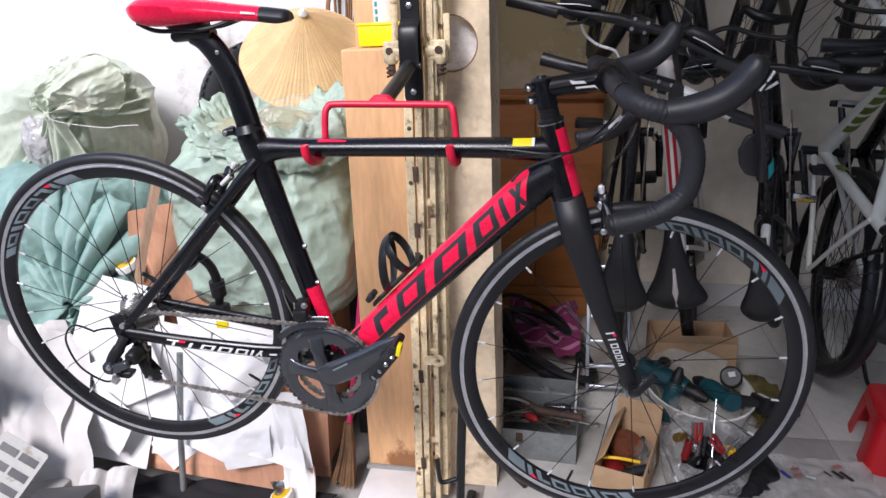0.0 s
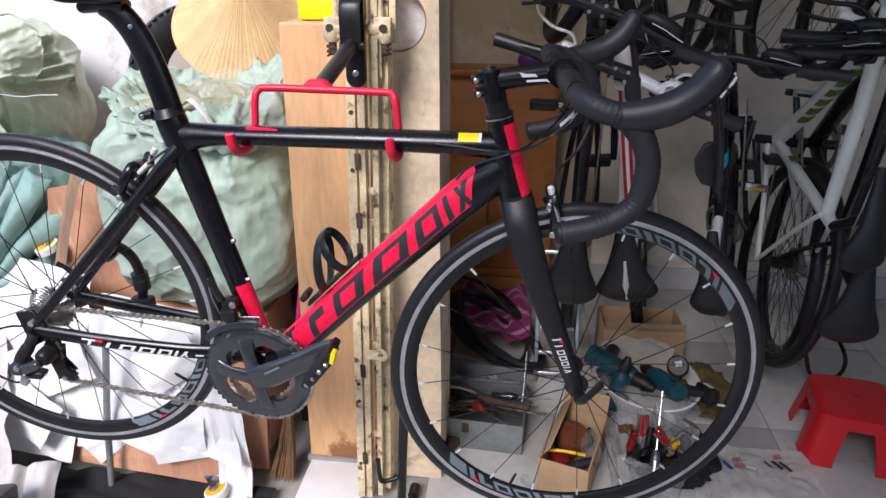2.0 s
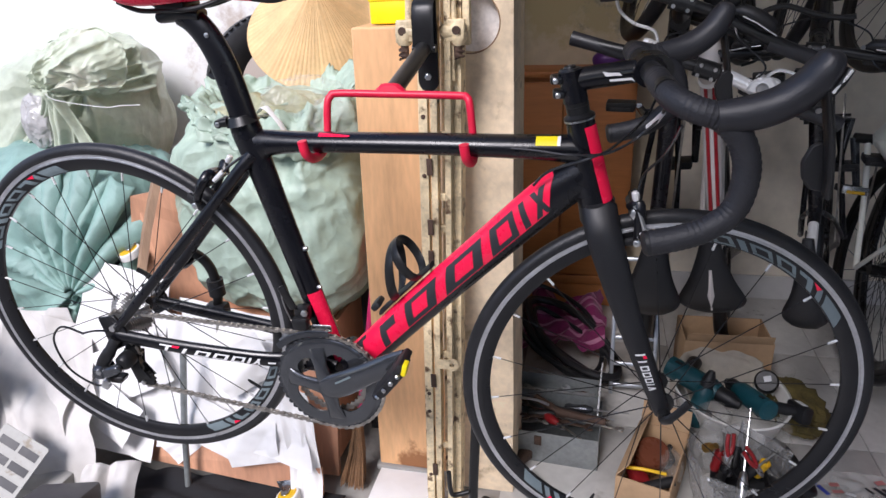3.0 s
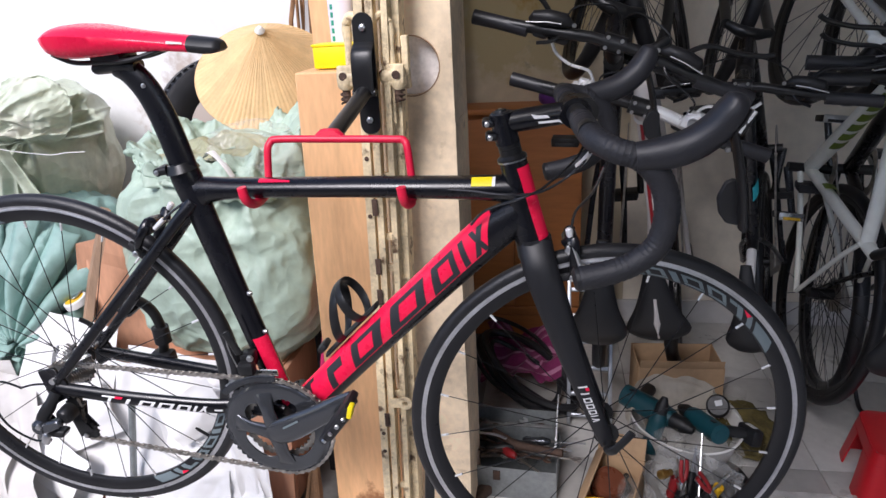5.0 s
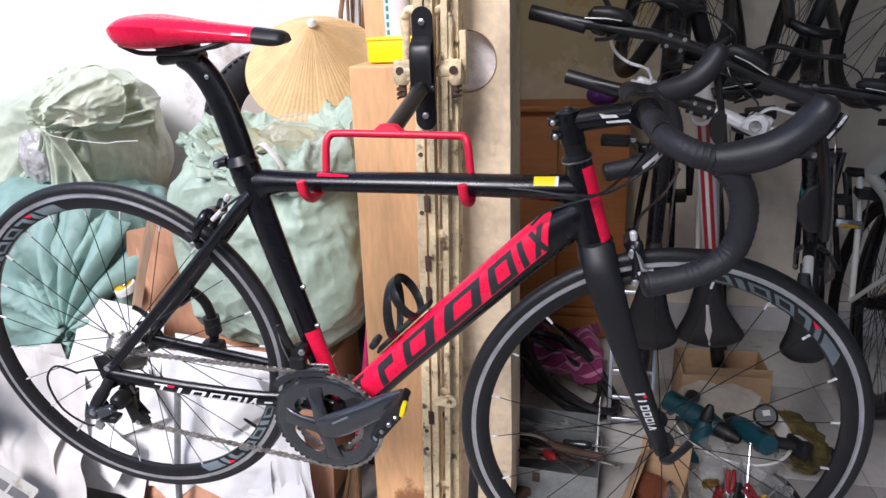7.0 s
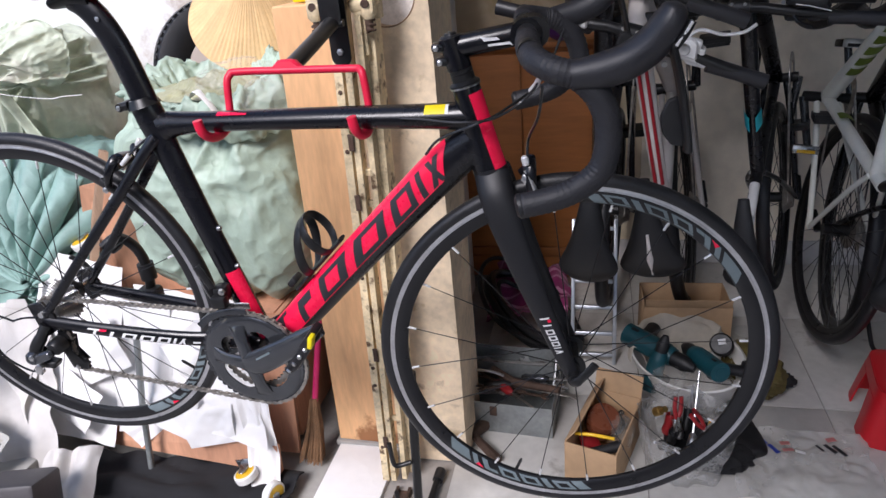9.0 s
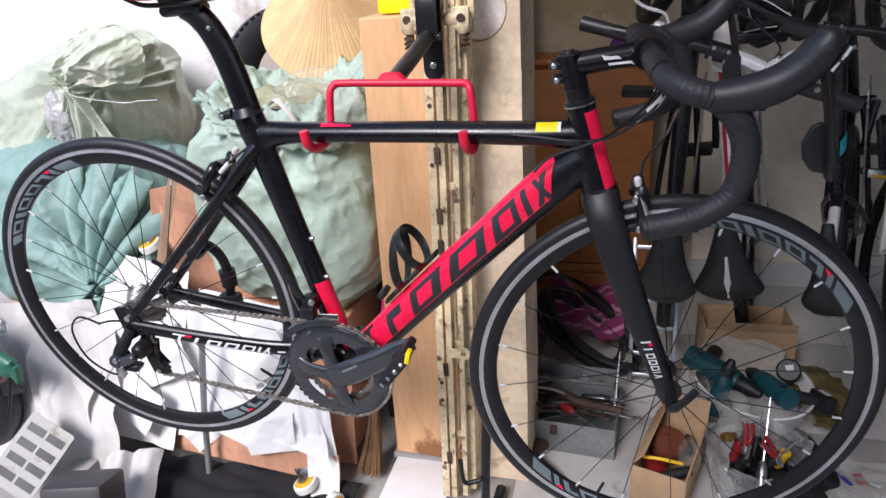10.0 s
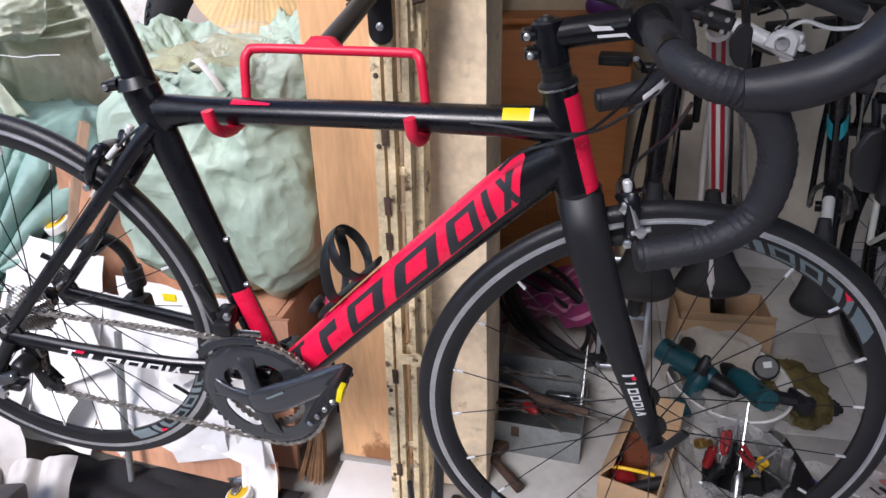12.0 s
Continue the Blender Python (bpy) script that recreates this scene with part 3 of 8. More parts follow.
word = [(0.185, 0.21, LOW, 56, 0.03), (0.15, 0.255, 50, 64, 0.004), (0.285, 0.308, LOW, TOP, 0.03), (0.315, 0.36, 20, TOP, 0.01)]
for s in (0.375, 0.475, 0.575):
    word += hollow(s, 0.078, LOW, TOP, 0.03, 0.02)
word += [(0.675, 0.697, LOW, TOP, 0.03), (0.72, 0.745, LOW, TOP, 0.075), (0.765, 0.785, LOW, TOP, -0.01)]
for row in word:
    part("slanted_stroke", strokes(DT, [row]), dark_ink, bike)
part("slanted_stroke", strokes(DT, [(0.152, 0.185, 0, 9, 0.002)], 0.0018), decal_white, bike)
for x, z in ((-0.4375, 0.86), (-0.4215, 0.785)):
    part("bolt", Shape().lathe([(0, 0.004), (0.0035, 0.0035), (0.0045, 0.001), (0.0045, -0.003), (0, -0.003)], along((x, -0.004, z), (x + 1, -0.1, z + 0.23)), 10), steel, bike)
cs_line = ([(-0.40, -0.03, 0.632), (-0.47, -0.036, 0.645), (-0.55, -0.05, 0.654), (-0.70, -0.06, 0.672), (-0.816, -0.064, 0.689)][::-1], [(0.0125, 0.0095), (0.0135, 0.0095), (0.0145, 0.0095), (0.016, 0.0095), (0.0165, 0.0095)])
rows = [(0.215, 0.226, -30, 25, 0.012), (0.20, 0.25, 16, 28, 0.003), (0.275, 0.286, -30, 20, 0.012)]
for s in (0.315, 0.37, 0.425):
    rows += hollow(s, 0.043, -30, 20, 0.012, 0.0095)
rows += [(0.48, 0.49, -30, 20, 0.012), (0.50, 0.512, -30, 20, 0.03), (0.525, 0.535, -30, 20, 0.0), (0.575, 0.62, -14, 0, 0.002)]
for row in rows:
    part("slanted_stroke", strokes(cs_line, [row], 0.0012), decal_white, bike)
part("slanted_stroke", strokes(cs_line, [(0.243, 0.268, 14, 30, 0.006)], 0.0022), red_paint, bike)
part("sticker", on_tube(*TT, 0.812, 0.878, 26, 72, 0.001, 6, 6), yellow_label, bike, "small yellow label with a white edge")
part("sticker", on_tube(*TT, 0.878, 0.891, 26, 72, 0.001, 4, 6), decal_white, bike)

# seat post, collar and saddle
sp = smooth_line([(-0.508, 0, 1.06), (-0.514, 0, 1.10), (-0.528, 0, 1.165), (-0.545, 0, 1.21), (-0.566, 0, 1.238), (-0.585, 0, 1.25)], 5)
part("seat_post", ellipse_tube(sp, [(0.0235 - 0.004 * (i / len(sp)) ** 2, 0.0135) for i in range(len(sp))], 18), black_paint, bike)
collar = Shape().tube([(-0.5138, 0, 1.079), (-0.5163, 0, 1.0925)], (0.0275, 0.021), 22)
collar.tube([(-0.536, -0.01, 1.083), (-0.552, -0.012, 1.081)], (0.0075, 0.007), 10).tube([(-0.55, -0.017, 1.081), (-0.55, 0.012, 1.081)], 0.007, 12)
part("seat_collar", collar, black_metal, bike)
part("bolt", bolt(Shape(), (-0.55, -0.0175, 1.081), (-0.55, 0, 1.081), 0.0045, 0.003), steel, bike)
part("bolt", bolt(Shape(), (-0.541, -0.0135, 1.218), (-0.541, 0, 1.218), 0.004, 0.002), steel, bike)
head = Shape().tube([(-0.62, 0, 1.244), (-0.585, 0, 1.252), (-0.55, 0, 1.246)], [(0.009, 0.016), (0.015, 0.017), (0.01, 0.016)], 14)
head.box((-0.588, 0, 1.262), (0.05, 0.05, 0.012), 0.004)
part("saddle_clamp", head, black_metal, bike)
saddle = part("saddle", Shape().box((-0.58, 0, 1.274), (0.10, 0.04, 0.008), 0.003), black_plastic, bike, "red saddle with a black nose")
SA = [(-0.676, 0.036, 1.300, 1.284), (-0.668, 0.052, 1.3065, 1.277), (-0.65, 0.064, 1.311, 1.269), (-0.62, 0.064, 1.3105, 1.265), (-0.585, 0.052, 1.306, 1.266),
      (-0.55, 0.037, 1.3005, 1.268), (-0.50, 0.027, 1.293, 1.268), (-0.455, 0.023, 1.287, 1.264), (-0.43, 0.0215, 1.2835, 1.2605), (-0.414, 0.0195, 1.281, 1.2615), (-0.406, 0.013, 1.277, 1.2655)]


def saddle_skin(k0, k1):
    row = SA[k0:k1]
    pts = smooth_line([(a, bb, c) for a, bb, c, d in row], 5)
    low = smooth_line([(a, bb, d) for a, bb, c, d in row], 5)
    sh = Shape()
    ring_n = 22

    def fn(u, v):
        s = v * (len(pts) - 1)
        i = min(int(s), len(pts) - 2)
        p, q = pts[i].lerp(pts[i + 1], s - i), low[i].lerp(low[i + 1], s - i)
        t = 2 * math.pi * u
        c, sn = math.cos(t), math.sin(t)
        w = p[1]
        top = p[2] - 0.012 * (abs(c) ** 2.2)
        z = top - (0.0 if sn > 0 else (top - q[2]) * min(1, -sn * 1.6))
        return (p[0], w * math.copysign(abs(c) ** 0.75, c), z)
    sh.sheet(fn, ring_n, len(pts), close_u=True)
    n = len(pts)
    o = len(sh.v) - ring_n * n
    sh.f.append(tuple(o + i * n for i in range(ring_n)))
    sh.f.append(tuple(o + i * n + n - 1 for i in range(ring_n))[::-1])
    return sh


part("cover", saddle_skin(0, 8), red_paint, saddle, "smooth red saddle cover", sharp=60)
part("nose", saddle_skin(7, 11), black_plastic, saddle, "black saddle nose", sharp=60)
part("slanted_stroke", Shape().add([(-0.482, -0.0272, 1.2785), (-0.458, -0.0249, 1.2765), (-0.458, -0.0249, 1.2795), (-0.481, -0.0272, 1.2825)], [(0, 1, 2, 3)]), decal_white, saddle)
for side in (-1, 1):
    part("rail", Shape().tube(smooth_line([(-0.665, side * 0.035, 1.272), (-0.64, side * 0.026, 1.258), (-0.60, side * 0.022, 1.256), (-0.545, side * 0.022, 1.258), (-0.49, side * 0.016, 1.272), (-0.45, side * 0.008, 1.276)], 5), 0.0038, 8), black_metal, saddle)


# wheels
def rim_point(r, t, s):
    """A point on the flank of a rim, a hair proud of it."""
    y = np.interp(r, (0.286, 0.292, 0.304), (0.003, 0.0072, 0.0092)) + 0.0005
    return (r * math.cos(t), -s * y, r * math.sin(t))


def wheel(name, hub_at, spoke_count, m=None, rear=False):
    w = part(name, Shape().lathe([(0, -0.035), (0.011, -0.035), (0.012, -0.02), (0.012, 0.02), (0.011, 0.035), (0, 0.035)], pose(0, 0, 0, 90), 18), black_metal, bike,
             "deep black rim with a silver brake track and slick tyre", m=(m or Matrix()) @ Matrix.Translation(hub_at))
    turn = pose(0, 0, 0, 90)
    prof = [(0.314 + 0.0085, -0.0095)] + [(0.3222 + 0.0122 * math.cos(t), 0.0122 * math.sin(t)) for t in np.linspace(-2.3, 2.3, 17)]
    part("tyre", Shape().lathe(prof[1:], turn, 96), rubber, w)
    part("rim", Shape().lathe([(0.3165, 0.0085), (0.3165, 0.0098), (0.304, 0.0092), (0.292, 0.0072), (0.286, 0.003), (0.2855, 0), (0.286, -0.003), (0.292, -0.0072), (0.304, -0.0092), (0.3165, -0.0098), (0.3165, -0.0085)], turn, 96), rim_black, w)
    for s in (-1, 1):
        part("brake_track", Shape().lathe([(0.3163, s * 0.0103), (0.3128, s * 0.0104), (0.3121, s * 0.0099), (0.3113, s * 0.0103), (0.3082, s * 0.0101)], turn, 96), brake_track, w)
    # outlined slanted shapes on the rim's flank, in two groups
    for start in DECAL[rear]:
        a = radians(start)
        for da, wd, hole in ((0, 9, 0), (10.5, 2.4, 0), (15, 2.4, 0), (17.5, 3.0, 2), (22, 7, 1), (30.5, 7, 1), (39, 2.4, 0), (43, 6.5, 1), (50.5, 4, 0)):
            for s in (1, -1):
                deco = Shape()
                t0, t1 = a + radians(da + wd), a + radians(da)
                bits = [(0.3035, 0.2875, t0, t1)] if not hole else [(0.3035, 0.2985, t0, t1)] if hole == 2 else [(0.3035, 0.3, t0, t1), (0.2918, 0.2885, t0, t1), (0.3035, 0.2885, t0, t0 - 0.026), (0.3035, 0.2885, t1 + 0.026, t1)]
                for ra, rb, ta, tb in bits:
                    deco.sheet(lambda u, v: rim_point(ra + (rb - ra) * v, ta + (tb - ta) * u - 0.055 * (0.3035 - (ra + (rb - ra) * v)) / 0.015, s), 7, 4)
                part("rim_shape", deco, decal_grey, w)
        t0 = a + radians(14.5)
        for s in (1, -1):
            mark = Shape().add([(0.3035 * math.cos(t0), s * -0.0104, 0.3035 * math.sin(t0)), (0.3035 * math.cos(t0 - 0.06), s * -0.0104, 0.3035 * math.sin(t0 - 0.06)), (0.297 * math.cos(t0 - 0.05), s * -0.0098, 0.297 * math.sin(t0 - 0.05))], [(0, 1, 2)])
            part("rim_mark", mark, red_paint, w)
    for s in (-1, 1):
        part("hub_flange", Shape().lathe([(0.011, 0.003), (0.021, 0.002), (0.021, -0.002), (0.011, -0.003)], Matrix.Translation((0, s * (0.021 if rear else 0.03), 0)) @ turn, 20), black_metal, w)
    for k in range(spoke_count):
        t = 2 * math.pi * (k + 0.3) / spoke_count
        s = -1 if k % 2 else 1
        lean = 0.0 if not rear else (0.9 if (k // 2) % 2 else -0.9)
        a = (0.019 * math.cos(t + lean), s * (0.021 if rear else 0.03), 0.019 * math.sin(t + lean))
        e = (0.287 * math.cos(t), s * 0.002, 0.287 * math.sin(t))
        d = Vector(e) - Vector(a)
        part("spoke", Shape().tube([a, e], (0.0011, 0.0008), 6), spoke_black, w)
        q = Vector(a) + d * 0.945
        part("nipple", Shape().tube([q, e], 0.0022, 6), silver, w, "bright spoke nipple")
    t = radians(248 if not rear else 325)
    part("valve", Shape().tube([(0.286 * math.cos(t), 0, 0.286 * math.sin(t)), (0.262 * math.cos(t), 0, 0.262 * math.sin(t)), (0.256 * math.cos(t), 0, 0.256 * math.sin(t))], [0.003, 0.003, 0.0018], 8), black_metal, w)
    return w


DECAL = {False: (32, 222), True: (104, 292)}
front = wheel("front_wheel", FRONT, 20, STEER)
rear = wheel("rear_wheel", REAR, 24, rear=True)
for k in range(11):
    r = 0.0205 + 0.0023 * k
    teeth = 12 + k
    prof = []
    for i in range(teeth * 2):
        t = 2 * math.pi * i / (teeth * 2)
        rr = r + (0.0022 if i % 2 else -0.0022)
        prof.append((rr * math.cos(t), rr * math.sin(t)))
    part("sprocket", Shape().prism(prof, 0.0017, Matrix.Translation((0, -0.046 + 0.0034 * k, 0)) @ pose(0, 0, 0, 90)), steel, rear)
part("axle", Shape().tube([(0, -0.075, 0), (0, 0.075, 0)], 0.006, 10), steel, rear)
part("quick_release", Shape().tube(smooth_line([(0, 0.075, 0), (-0.012, 0.085, 0.012), (-0.03, 0.086, 0.03), (-0.045, 0.082, 0.042)], 4), [0.008] * 4 + [0.006] * 4 + [0.005] * 5, 8), black_metal, rear)

# fork
fork = part("fork", Shape().lathe([(0.0, 0.002), (0.0262, 0.002), (0.027, -0.012), (0.028, -0.028), (0.024, -0.04), (0, -0.044)], Matrix.Translation((0.046, 0, 0.965)) @ pose(0, 0, 0, 0, -12.4), 24), fork_paint, bike, "black fork with plain white shapes", m=STEER)
for side in (-1, 1):
    fl = [(0.05, side * 0.012, 0.958), (0.057, side * 0.033, 0.925), (0.075, side * 0.043, 0.865), (0.105, side * 0.047, 0.775), (0.14, side * 0.05, 0.68), (0.166, side * 0.052, 0.612)]
    fr = [(0.027, 0.014), (0.0265, 0.013), (0.024, 0.0105), (0.0195, 0.009), (0.0155, 0.0085), (0.0125, 0.007)]
    ln = smooth_line(fl, 5)
    part("fork_blade", ellipse_tube(ln, [(v[0], v[1]) for v in smooth_line([(a, c, 0) for a, c in fr], 5)], 16), fork_paint, fork)
fl = [(0.05, -0.012, 0.958), (0.057, -0.033, 0.925), (0.075, -0.043, 0.865), (0.105, -0.047, 0.775), (0.14, -0.05, 0.68), (0.166, -0.052, 0.612)]
rows = [(0.69, 0.696, -24, 22, 0.006), (0.715, 0.7205, -24, 18, 0.006)]
for s in (0.735, 0.76, 0.785):
    rows += hollow(s, 0.019, -24, 18, 0.005, 0.0045)
rows += [(0.81, 0.8145, -24, 18, 0.005), (0.822, 0.827, -24, 18, 0.012), (0.834, 0.839, -24, 18, 0.0)]
for row in rows:
    part("slanted_stroke", strokes((fl, fr), [row], 0.0014), decal_white, fork)
part("slanted_stroke", strokes((fl, fr), [(0.70, 0.711, 8, 24, 0.003)], 0.0024), red_paint, fork)
axle = Shape().tube([(0.167, -0.064, 0.616), (0.167, 0.064, 0.616)], 0.0055, 10)
axle.tube([(0.167, -0.058, 0.616), (0.167, -0.07, 0.616)], 0.011, 14)
part("axle", axle, black_metal, fork)
part("quick_release", Shape().tube(smooth_line([(0.163, -0.066, 0.608), (0.172, -0.074, 0.617), (0.186, -0.076, 0.634), (0.2, -0.075, 0.652)], 5), [(0.009, 0.005)] * 6 + [(0.0075, 0.004)] * 10, 10), black_metal, fork, "black quick release lever")

# headset, stem
hs = Shape()
ax = along((0.0185, 0, 1.088), (0.0025, 0, 1.162))
hs.lathe([(0, 0), (0.0225, 0), (0.0225, 0.006), (0.0168, 0.010), (0.0168, 0.0195), (0.016, 0.02), (0.016, 0.0205), (0.0168, 0.021), (0.0168, 0.03), (0, 0.03)], ax, 26)
part("spacer", hs, black_metal, bike, m=STEER)
part("headset_ring", Shape().lathe([(0.0215, 0.0), (0.0228, 0.0005), (0.0228, 0.003), (0.0215, 0.0035)], ax, 26), steel, bike, m=STEER)
st = Shape().tube([(0.0185 - 0.0065, 0, 1.114), (0.0025, 0, 1.158)], 0.0178, 22)
st.tube(smooth_line([(0.002, 0, 1.143), (0.03, 0, 1.147), (0.075, 0, 1.153), (0.108, 0, 1.157)], 4), [(0.0165, 0.016)] * 13, 18)
st.tube([(0.108, -0.022, 1.157), (0.108, 0.022, 1.157)], 0.022, 20)
st.box((-0.016, 0, 1.146), (0.018, 0.028, 0.012), 0.004).box((-0.012, 0, 1.126), (0.018, 0.028, 0.012), 0.004)
stem = part("stem", st, black_paint, bike, m=STEER)
part("top_cap", Shape().lathe([(0, 0.006), (0.008, 0.006), (0.009, 0.003), (0.0135, 0.003), (0.0165, 0), (0, 0)], along((0.0025, 0, 1.158), (0.001, 0, 1.17)), 22), black_metal, stem)
for p, q in (((-0.018, -0.0155, 1.146), (-0.018, 0, 1.146)), ((-0.014, -0.0155, 1.126), (-0.014, 0, 1.126)), ((0.0015, 0, 1.1645), (0.002, 0, 1.15))):
    part("bolt", bolt(Shape(), p, q, 0.0042 if q[2] < 1.149 else 0.003, 0.0035 if q[2] < 1.149 else 0.0012), steel, stem)
part("slanted_stroke", Shape().add([(0.045, -0.0172, 1.158), (0.05, -0.0172, 1.151), (0.072, -0.0172, 1.152), (0.068, -0.0172, 1.156), (0.054, -0.0172, 1.156)], [(0, 1, 2, 3, 4)]).add([(0.055, -0.0172, 1.147), (0.085, -0.0172, 1.149), (0.09, -0.0172, 1.143), (0.085, -0.0172, 1.1455), (0.056, -0.0172, 1.144)], [(0, 1, 2, 3, 4)]), decal_white, stem)

# handlebar with wrapped tape, hoods and levers
bar = part("handlebar", Shape().tube([(0.108, -0.13, 1.158), (0.108, 0.13, 1.158)], 0.0145, 16), black_metal, bike, "drop handlebar wrapped in black tape", m=BAR_TURN)
for s in (-1, 1):
    e_ = 0.008 + 0.014 * s
    line = smooth_line([(0.108, s * 0.06, 1.158), (0.108, s * 0.105, 1.157), (0.114, s * 0.145, 1.152), (0.135, s * 0.168, 1.144), (0.163, s * 0.176, 1.135), (0.187, s * 0.18, 1.108), (0.197, s * 0.182, 1.07),
                        (0.189, s * 0.183, 1.03 + e_), (0.16, s * 0.183, 1.004 + e_), (0.125, s * 0.183, 0.991 + e_), (0.087, s * 0.183, 0.984 + e_)], 10)
    part("bar_tape", Shape().tube(line, [0.0158 + 0.0016 * ((i * 0.5) % 1.0) for i in range(len(line))], 16), bar_tape, bar, "ridged black bar tape", sharp=25)
    part("bar_plug", Shape().lathe([(0, 0.005), (0.012, 0.004), (0.0165, 0), (0.0165, -0.004), (0, -0.004)], along((0.087, s * 0.183, 0.984 + e_), (0.077, s * 0.183, 0.982 + e_)), 16), black_plastic, bar)
    hood = smooth_line([(0.156, s * 0.180, 1.139), (0.188, s * 0.185, 1.143), (0.219, s * 0.189, 1.154), (0.243, s * 0.193, 1.173), (0.257, s * 0.196, 1.195), (0.261, s * 0.197, 1.209), (0.262, s * 0.197, 1.213)], 5)
    hr = smooth_line([(0.0175, 0.0175, 0), (0.0205, 0.0195, 0), (0.0205, 0.021, 0), (0.02, 0.0215, 0), (0.018, 0.0205, 0), (0.0125, 0.0145, 0), (0.004, 0.004, 0)], 5)
    part("hood", Shape().tube(hood, [(v[0], v[1]) for v in hr], 20), hood_rubber, bar, "black rubber lever hood")
    lev = smooth_line([(0.258, s * 0.199, 1.176), (0.267, s * 0.2, 1.145), (0.276, s * 0.2, 1.105), (0.283, s * 0.197, 1.068), (0.287, s * 0.193, 1.044)], 5)
    part("brake_lever", Shape().tube(lev, [(0.005, 0.0125 - 0.003 * i / len(lev)) for i in range(len(lev))], 14), black_metal, bar, "flat black brake lever")
    part("shift_paddle", Shape().prism([(0.272, 1.108), (0.262, 1.104), (0.254, 1.084), (0.258, 1.064), (0.268, 1.05), (0.284, 1.046), (0.282, 1.1)], 0.007, Matrix.Translation((0, s * 0.186, 0)) @ pose(0, 0, 0, 90), 0.002), black_plastic, bar, "wide black shift paddle")
    part("lever_plate", Shape().tube([(0.262, s * 0.2115, 1.17), (0.27, s * 0.2125, 1.182), (0.277, s * 0.212, 1.194)], [(0.0018, 0.0014)] * 3, 8), silver, bar, "thin silver lever plate")
    part("name_plate", Shape().tube([(0.262, s * 0.206, 1.168), (0.27, s * 0.207, 1.18), (0.278, s * 0.206, 1.194)], [(0.005, 0.006), (0.005, 0.0075), (0.005, 0.005)], 12), black_metal, bar, "glossy black lever cap")
    part("bolt", Shape().lathe([(0, 0.002), (0.003, 0.002), (0.0035, 0), (0, 0)], along((0.25, s * 0.2135, 1.152), (0.25, s * 0.3, 1.152)), 10), steel, bar)
part("faceplate", Shape().tube([(0.118, -0.021, 1.158), (0.118, 0.021, 1.158)], 0.0215, 18), black_metal, stem)

# cables
for nm, pts, rr, mt in (
        ("cable", [(0.125, -0.06, 1.14), (0.129, -0.036, 1.108), (0.105, -0.012, 1.07), (0.06, -0.03, 1.048), (0.01, -0.036, 1.046), (-0.04, -0.03, 1.05), (-0.078, -0.026, 1.052)], 0.0021, cable_black),
        ("cable", [(0.15, 0.17, 1.13), (0.12, 0.1, 1.07), (0.07, 0.0, 1.05), (0.04, -0.04, 1.045), (-0.02, -0.03, 1.02), (-0.045, -0.026, 0.995)], 0.0021, cable_black),
        ("cable", [(0.14, -0.15, 1.12), (0.13, -0.1, 1.07), (0.11, -0.04, 1.02), (0.105, -0.022, 0.98), (0.103, -0.02, 0.965)], 0.0021, cable_black),
        ("cable", [(-0.87, -0.085, 0.70), (-0.91, -0.09, 0.715), (-0.938, -0.09, 0.68), (-0.925, -0.09, 0.62), (-0.88, -0.088, 0.585), (-0.85, -0.085, 0.59)], 0.0021, cable_black),
        ("cable", [(-0.83, -0.07, 0.70), (-0.85, -0.08, 0.705), (-0.875, -0.085, 0.70)], 0.0021, cable_black),
        ("cable", [(-0.515, -0.016, 1.03), (-0.54, -0.022, 1.014), (-0.563, -0.025, 0.995), (-0.575, -0.026, 0.985)], 0.0022, cable_black)):
    part(nm, Shape().tube(smooth_line(pts, 8), rr, 8), mt, bike)
part("cable_adjuster", Shape().tube([(0.129, -0.035, 1.107), (0.122, -0.02, 1.092), (0.113, -0.01, 1.08)], [0.0035, 0.0045, 0.0045], 10), silver, bike)
part("cable_adjuster", Shape().tube([(-0.553, -0.0235, 1.004), (-0.572, -0.0258, 0.988)], [0.0045, 0.004], 10), silver, bike)


